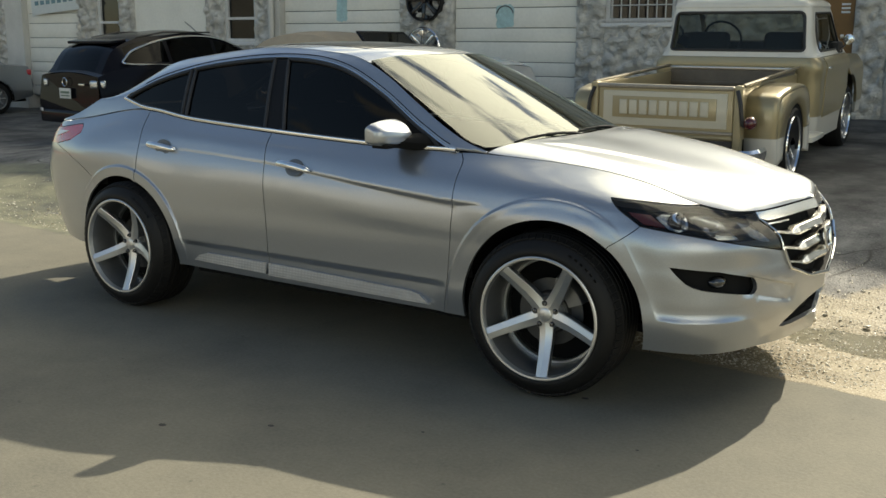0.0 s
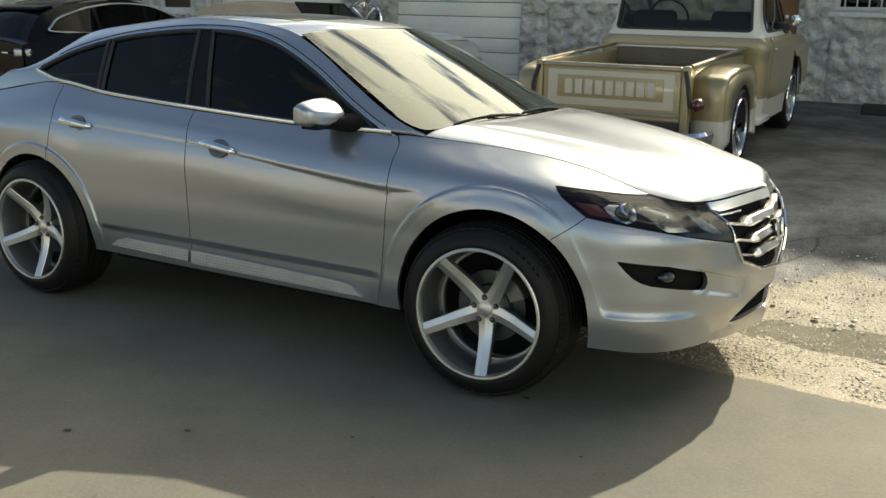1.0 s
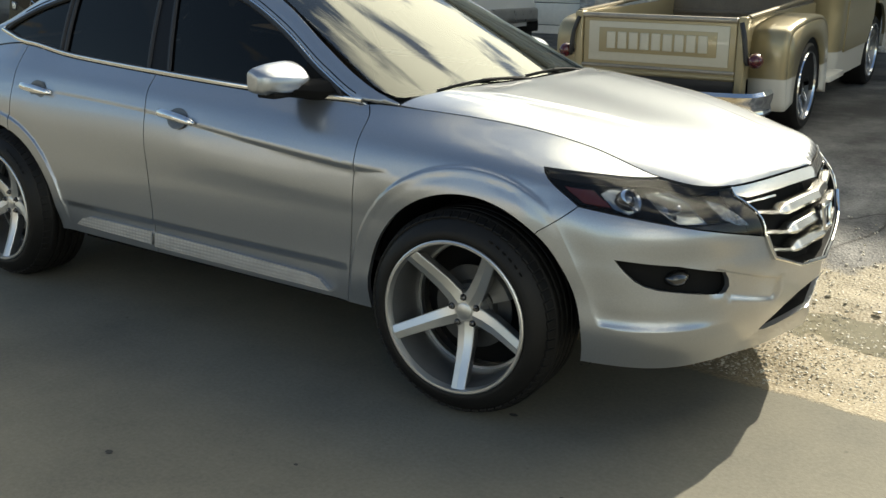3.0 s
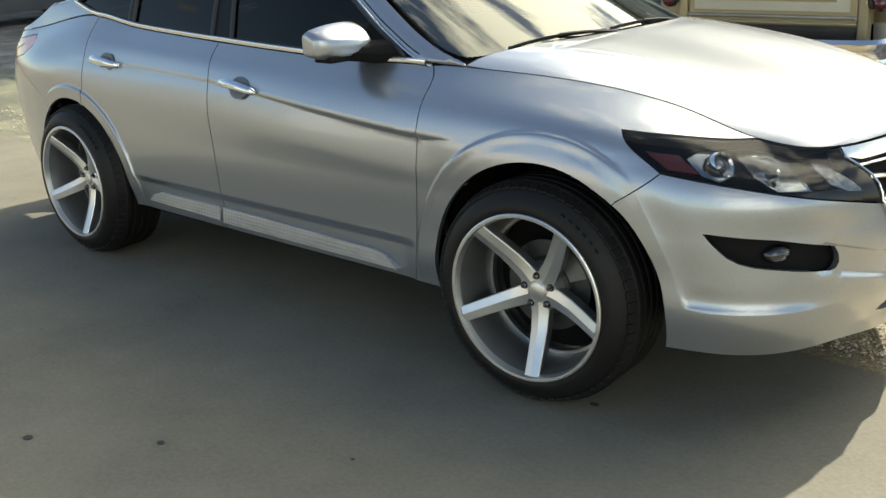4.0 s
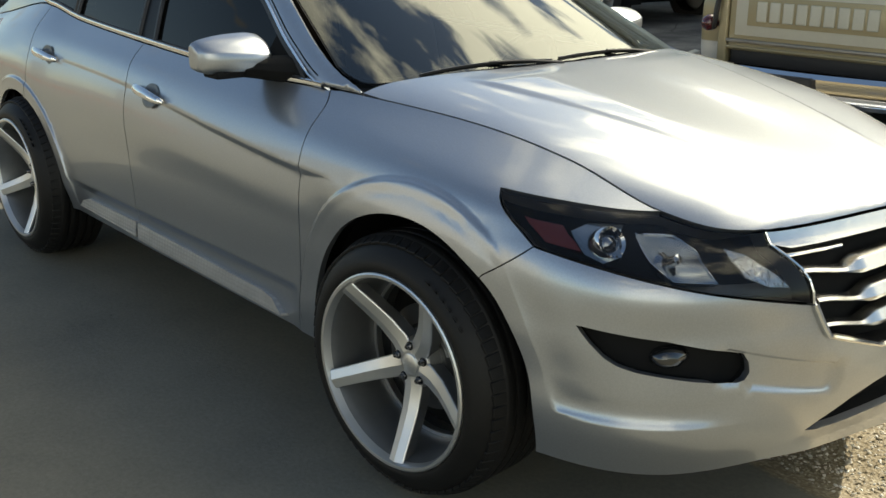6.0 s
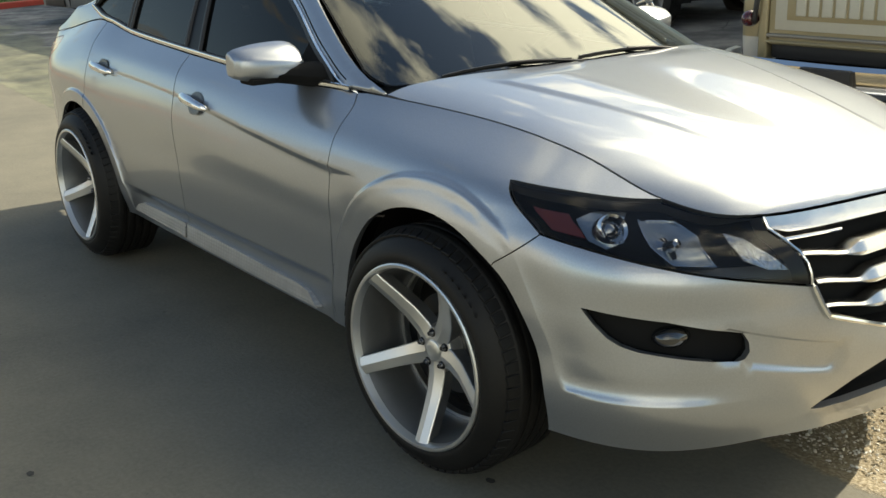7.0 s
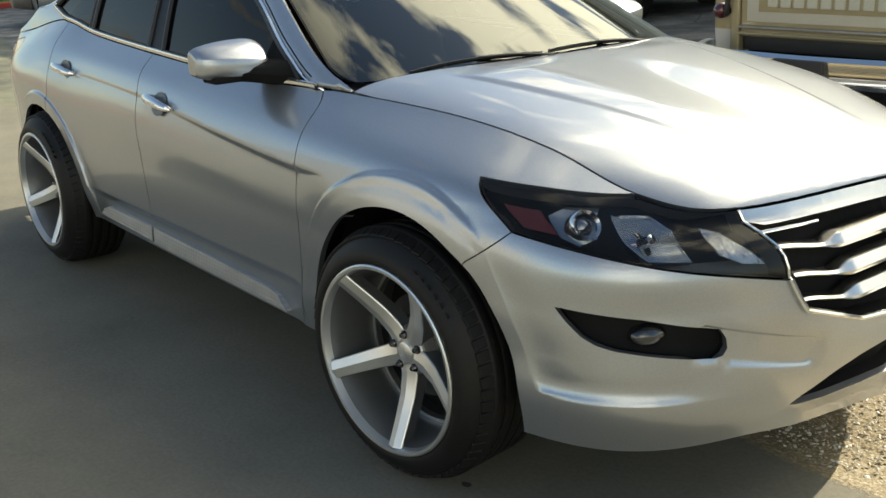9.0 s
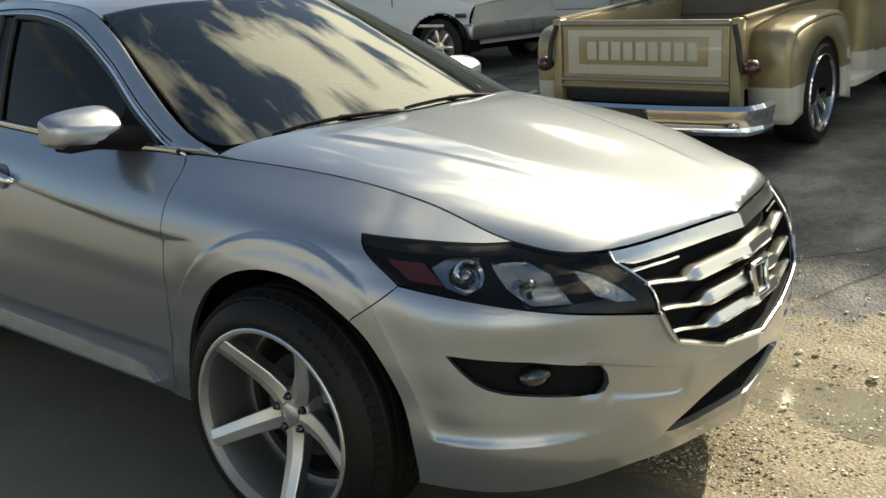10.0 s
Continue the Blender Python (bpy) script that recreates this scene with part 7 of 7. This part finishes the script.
def wall_piece(name, x0, x1, z0, z1, mat, depth=0.3, proud=0.0, rough=0.0):
    """A stretch of wall whose face stands on the wall line, or proud of it."""
    nx, nz = max(1, int((x1 - x0) / 0.035)), max(1, int((z1 - z0) / 0.035))
    if not rough:
        ob = part(name, box_bm((x1 - x0, depth, z1 - z0), ((x0 + x1) / 2, WALL_Y - proud + depth / 2, (z0 + z1) / 2)), mat, smooth=False)
        return tagged(ob, kind="structure")
    verts, faces = [], []
    for j in range(nz + 1):
        for i in range(nx + 1):
            x, z = x0 + (x1 - x0) * i / nx, z0 + (z1 - z0) * j / nz
            e = 0 if i in (0, nx) or j in (0, nz) else 1
            near = noise.voronoi((x * 4.4 + 0.5 * noise.noise((x * 5, z * 5, 1.0)), z * 6.0 + 0.5 * noise.noise((x * 5, z * 5, 7.0)), 0.0))[0]
            h = min(1.0, (near[1] - near[0]) * 2.6) + 0.45 * noise.noise((x * 9, z * 9, 2.0)) + 0.25 * noise.noise((x * 23, z * 23, 4.0))
            verts.append((x, WALL_Y - proud - e * rough * max(0.0, h), z))
    for j in range(nz):
        for i in range(nx):
            a = j * (nx + 1) + i
            faces.append((a, a + 1, a + nx + 2, a + nx + 1))
    b = len(verts)
    verts += [(x0, WALL_Y + depth, z0), (x1, WALL_Y + depth, z0), (x1, WALL_Y + depth, z1), (x0, WALL_Y + depth, z1)]
    c0, c1, c2, c3 = 0, nx, nz * (nx + 1) + nx, nz * (nx + 1)
    faces += [(c1, c0, b, b + 1), (c2, c1, b + 1, b + 2), (c3, c2, b + 2, b + 3), (c0, c3, b + 3, b), (b + 1, b, b + 3, b + 2)]
    return tagged(mesh_object(name, verts, faces, mat), kind="structure")


BASE = -0.2
HEAD = 3.3
tag_wall = lambda ob, words: tagged(ob, words, "wall", kind="structure")
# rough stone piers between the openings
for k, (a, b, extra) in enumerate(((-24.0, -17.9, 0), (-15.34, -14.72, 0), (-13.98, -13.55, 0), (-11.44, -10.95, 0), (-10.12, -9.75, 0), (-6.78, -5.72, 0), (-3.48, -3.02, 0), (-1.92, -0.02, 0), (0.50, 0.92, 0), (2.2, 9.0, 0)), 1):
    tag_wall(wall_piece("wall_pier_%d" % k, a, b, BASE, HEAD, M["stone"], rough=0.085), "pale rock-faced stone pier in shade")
for k, (a, b) in enumerate(((-17.9, -17.25), (-9.75, -9.46)), 1):
    tag_wall(wall_piece("wall_column_%d" % k, a, b, BASE, HEAD, M["stone_trim"], proud=0.06), "smooth grey painted column")
tag_wall(wall_piece("wall_infill_1", -13.55, -11.44, BASE, HEAD, M["shutter"], proud=-0.05), "plain pale wall panel")
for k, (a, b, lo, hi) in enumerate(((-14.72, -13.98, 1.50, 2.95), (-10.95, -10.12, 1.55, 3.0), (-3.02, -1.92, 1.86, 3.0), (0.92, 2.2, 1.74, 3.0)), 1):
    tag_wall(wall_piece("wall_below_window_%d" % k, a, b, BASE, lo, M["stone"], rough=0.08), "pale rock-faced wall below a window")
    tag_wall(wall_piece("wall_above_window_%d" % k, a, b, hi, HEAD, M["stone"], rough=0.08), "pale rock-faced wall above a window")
tag_wall(wall_piece("wall_head", -24.0, 9.0, HEAD, WALL_TOP, M["stone_trim"], depth=0.3), "plain painted wall above the doors")
for x, w in ((-24.15, 0.3), (9.15, 0.3)):
    tag_wall(part("wall_end", box_bm((w, 10.3, WALL_TOP - BASE), (x, WALL_Y + 5.0, (WALL_TOP + BASE) / 2)), M["stone_trim"], smooth=False), "plain painted end wall")
tag_wall(part("wall_back", box_bm((33.6, 0.3, WALL_TOP - BASE), (-7.5, WALL_Y + 10.3, (WALL_TOP + BASE) / 2)), M["stone_trim"], smooth=False), "plain painted back wall")
tagged(part("roof_slab", box_bm((33.9, 10.9, 0.2), (-7.5, WALL_Y + 5.05, WALL_TOP + 0.1)), M["stone_trim"], smooth=False), "flat roof of the workshop", "roof", kind="structure")
tagged(part("indoor_floor", box_bm((33.0, 9.8, 0.1), (-7.5, WALL_Y + 5.1, 0.0)), M["grime"], smooth=False), "dark workshop floor", "floor", kind="structure")


def shutter(x0, x1, z0):
    """A sectional door: panels with ribs between dark joints."""
    d = thing("garage_door", "pale sectional garage door with horizontal ribs", "garage door", "workshop doors")
    d["kind"] = "structure"
    d.location = ((x0 + x1) / 2, WALL_Y + 0.10, z0)
    bm = box_bm((x1 - x0, 0.03, HEAD - z0), (0, 0.04, (HEAD - z0) / 2))
    part("backing", bm, M["grime"], d, smooth=False)
    z, k = 0.0, 0
    while z < HEAD - z0 - 0.05:
        h = 0.315 if k % 2 else 0.215
        h = min(h, HEAD - z0 - z)
        part("panel", box_bm((x1 - x0 - 0.02, 0.04, h - 0.010), (0, 0.0, z + h / 2), 0.008), M["shutter"], d)
        z += h
        k += 1
    return d


for a, b, z0 in ((-17.25, -15.34, 0.35), (-9.46, -6.78, 0.30), (-5.72, -3.48, 0.52)):
    shutter(a, b, z0)


def window(x0, x1, z0, z1, bars):
    w = thing("window", "white-framed workshop window with dark panes" if not bars else "dark window behind a pale steel grille", "window", "workshop windows")
    w["kind"] = "structure"
    w.location = ((x0 + x1) / 2, WALL_Y + 0.08, (z0 + z1) / 2)
    W, H = x1 - x0, z1 - z0
    for s in (-1, 1):
        part("window_frame", box_bm((0.07, 0.08, H), (s * (W / 2 - 0.035), 0, 0), 0.006), M["frame_white"], w)
        part("window_frame", box_bm((W - 0.14, 0.08, 0.07), (0, 0, s * (H / 2 - 0.035)), 0.006), M["frame_white"], w)
    part("window_sill", box_bm((W + 0.08, 0.16, 0.06), (0, -0.06, -H / 2 - 0.03), 0.01), M["frame_white"], w)
    if bars:
        n = max(4, int(W / 0.135))
        for i in range(1, n):
            part("grille_bar", box_bm((0.016, 0.016, H + 0.04), (-W / 2 + W * i / n, -0.11, 0), 0.003), M["steel_bar"], w)
        for j in range(0, 6):
            part("grille_bar", box_bm((W, 0.016, 0.016), (0, -0.125, -H / 2 + 0.04 + j * (H - 0.08) / 5), 0.003), M["steel_bar"], w)
    else:
        part("window_frame", box_bm((W - 0.14, 0.06, 0.05), (0, 0.0, -0.28), 0.005), M["frame_white"], w)
    part("pane", box_bm((W - 0.14, 0.008, H - 0.14), (0, 0.02, 0)), M["pane"], w)


window(-14.72, -13.98, 1.50, 2.95, False)
window(-10.95, -10.12, 1.55, 3.0, False)
window(-3.02, -1.92, 1.86, 3.0, True)
window(0.92, 2.2, 1.74, 3.0, True)

door = thing("door", "plain brown painted workshop door with small pale notices", "door")
door["kind"] = "structure"
door.location = (0.24, WALL_Y + 0.06, 0.72)
part("leaf", box_bm((0.50, 0.05, 2.56), (0, 0, 1.28), 0.006), M["brown_door"], door)
for z in (1.36, 1.31, 1.26):
    part("notice", box_bm((0.11, 0.01, 0.025), (0.14, -0.03, z), 0.002), M["banner"], door, "pale notice strip")
part("door_lock", box_bm((0.04, 0.03, 0.05), (0.12, -0.035, 0.95), 0.006), M["chrome_dull"], door)
part("closer_panel", box_bm((0.52, 0.3, 0.8), (0.24, WALL_Y + 0.16, 0.3)), M["stone_trim"], smooth=False)
tagged(bpy.data.objects["closer_panel"], "plain step below the door", "step", kind="structure")

# show wheels hung on the wall
def show_wheel(x, z, r, mat, words):
    w = thing("display_rim", words, "wheel rim", "rims hung on the wall")
    w.location = (x, WALL_Y - 0.10, z)
    part("rim", lathe([(r, 0.10), (r, -0.03), (r * 0.95, -0.05), (r * 0.90, -0.03), (r * 0.86, 0.05), (0.0001, 0.08)], 40, "y"), mat, w)
    for k in range(8):
        part("spoke", box_bm((r * 0.82, 0.03, 0.055), Matrix.Rotation(-2 * math.pi * k / 8, 4, "Y") @ pose(r * 0.46, -0.01, 0, 0, 0, -6), 0.012, 2), mat, w)
    part("hub", lathe([(0.0001, -0.05), (r * 0.15, -0.045), (r * 0.2, 0.0)], 24, "y"), mat, w)


show_wheel(-6.21, 2.26, 0.36, M["gloss_black"], "gloss black display rim hung on the wall")
show_wheel(-6.23, 1.46, 0.36, M["chrome"], "chrome display rim hung on the wall")

ban = thing("banner", "pale vinyl banner with faded marks over the garage door", "banner")
ban.location = (-16.1, WALL_Y - 0.02, 2.42)
part("sheet", box_bm((1.66, 0.012, 0.50), pose(0, 0, 0, 0, -4, 0), 0.004), M["banner"], ban)
for k in range(7):
    part("mark", box_bm((0.13, 0.006, 0.09), pose(-0.62 + k * 0.2, -0.012, -0.05 + 0.012 * k, 0, -4, 0)), M["banner_mark"], ban, "plain dark block")

spray = bmesh.new()
sweep([(-4.77 + 0.16 * math.cos(a), WALL_Y + 0.066, 1.98 + 0.16 * math.sin(a)) for a in np.linspace(0.3, 2.9, 14)], circle(0.010, 5, 0.004), up=(0, 1, 0), bm=spray)
tagged(part("spray_mark", spray, M["grime"]), "dark painted arc on the garage door", "graffiti")
for x, z, w, h in ((-4.77, 1.98, 0.34, 0.36), (-8.1, 2.14, 0.24, 0.46)):
    rng = random.Random(int(-x * 10))
    outline = [(x + w / 2 * min(1.0, max(-1.0, 1.3 * math.cos(a))) * rng.uniform(0.85, 1.08), WALL_Y + 0.076, z + h / 2 * min(1.0, max(-1.0, 1.3 * math.sin(a))) * rng.uniform(0.88, 1.06)) for a in np.linspace(0, 2 * math.pi, 29)[:-1]]
    tagged(mesh_object("spray_mark", outline, [tuple(range(28))], M["teal"], smooth=False), "faded teal paint patch on the garage door", "graffiti")
pipe = bmesh.new()
sweep([(-9.60, WALL_Y - 0.13, 0.3), (-9.60, WALL_Y - 0.13, 3.6)], circle(0.055, 10), bm=pipe, up=(0, 1, 0))
tagged(part("downpipe", pipe, M["stone_trim"]), "grey painted downpipe on the wall", "pipe")
stop = tagged(part("parking_stop", box_bm((1.9, 0.16, 0.13), (2.5, 8.1, terr(2.5, 8.1) + 0.06), 0.03, 3), M["dark_stain"]), "dark low parking stop by the wall", "parking stop")

# ---- the side street beyond the yard ----
M["grass"] = grainy("grass_soil", (0.07, 0.13, 0.03), 0.95, vary=0.3, scale=2, bump=0.5)
M["red_kerb"] = grainy("red_kerb", (0.42, 0.06, 0.045), 0.7, vary=0.2, scale=2, bump=0.2)
M["yellow"] = grainy("hydrant_yellow", (0.55, 0.40, 0.05), 0.5, bump=0.1)


def kerb_strip():
    """A red kerb with a verge behind it, running askew across the end of the yard."""
    a, d = Vector((-21.35, 3.0, 0)), Vector((-5.0, 8.0, 0)).normalized()
    nrm = Vector((-d.y, d.x, 0)) * 1.0
    ang = math.degrees(math.atan2(d.y, d.x))
    return a, d, nrm, ang


ka, kd, kn, kang = kerb_strip()
k0 = ka + kd * 8.0
tagged(part("kerb", box_bm((44, 0.18, 0.17), pose(k0.x, k0.y, 0.06, 0, 0, kang), 0.03, 3), M["red_kerb"]), "red painted kerb along the side street", "kerb", kind="structure")
g0 = k0 + kn * 1.6
tagged(part("verge", box_bm((44, 3.0, 0.16), pose(g0.x, g0.y, 0.06, 0, 0, kang), 0.02), M["grass"]), "strip of mown green grass behind the kerb", "verge", kind="structure")
p0 = k0 + kn * 4.2
tagged(part("pavement", box_bm((44, 1.8, 0.16), pose(p0.x, p0.y, 0.062, 0, 0, kang), 0.02), grainy("path_concrete", (0.36, 0.34, 0.29), 0.85, bump=0.2)), "pale concrete path", "pavement", kind="structure")


def blades():
    rng = random.Random(7)
    verts, faces = [], []
    for k in range(9000):
        p = ka + kd * rng.uniform(-8, 14) + kn * rng.uniform(0.15, 3.0)
        h, a = rng.uniform(0.05, 0.13), rng.uniform(0, 6.3)
        w = Vector((math.cos(a), math.sin(a), 0)) * 0.012
        lean = Vector((rng.uniform(-0.04, 0.04), rng.uniform(-0.04, 0.04), h))
        b = len(verts)
        base = Vector((p.x, p.y, 0.13))
        verts.extend([base - w, base + w, base + lean])
        faces.append((b, b + 1, b + 2))
    return tagged(mesh_object("grass", verts, faces, M["grass"], smooth=False), "short green grass on the verge", "grass", kind="stuff")


blades()
hyd = thing("fire_hydrant", "yellow fire hydrant standing on the grass verge", "hydrant")
hp = ka + kd * 1.2 + kn * 0.9
hyd.location = (hp.x, hp.y, 0.14)
part("barrel", lathe([(0.17, 0.0), (0.17, 0.05), (0.11, 0.06), (0.11, 0.46), (0.14, 0.48), (0.14, 0.52), (0.12, 0.56), (0.07, 0.63), (0.03, 0.66), (0.03, 0.70), (0.0001, 0.70)], 20, "z"), M["yellow"], hyd)
for s in (-1, 1):
    part("outlet", lathe([(0.06, 0.08), (0.06, 0.17), (0.0001, 0.17)], 14, "x", at=Matrix.Translation((0, 0, 0.38)) @ Matrix.Diagonal((s, 1, 1, 1))), M["yellow"], hyd)


# ---- unseen walls across the street, added to close the place behind the camera ----
# pale wall that bounces sun onto the workshop front and car side
M["far_wall"] = grainy("sunlit_render", (0.35, 0.34, 0.32), 0.9, vary=0.12, scale=0.6, fine=8, bump=0.2)
tagged(part("wall_south", box_bm((25, 0.4, 6.0), (-13.5, -24, 2.95)), M["far_wall"], smooth=False), "unseen pale rendered wall added to bounce sunlight", "wall", kind="structure")
# dark wall that dims what the wing and doors mirror
M["dim_wall"] = grainy("dim_render", (0.13, 0.13, 0.12), 0.9, vary=0.2, scale=0.4, fine=6, bump=0.2)
tagged(part("wall_southwest", box_bm((24, 0.4, 6.6), (-38, -24, 3.25)), M["dim_wall"], smooth=False), "unseen dark rendered wall added to dim reflections", "wall", kind="structure")
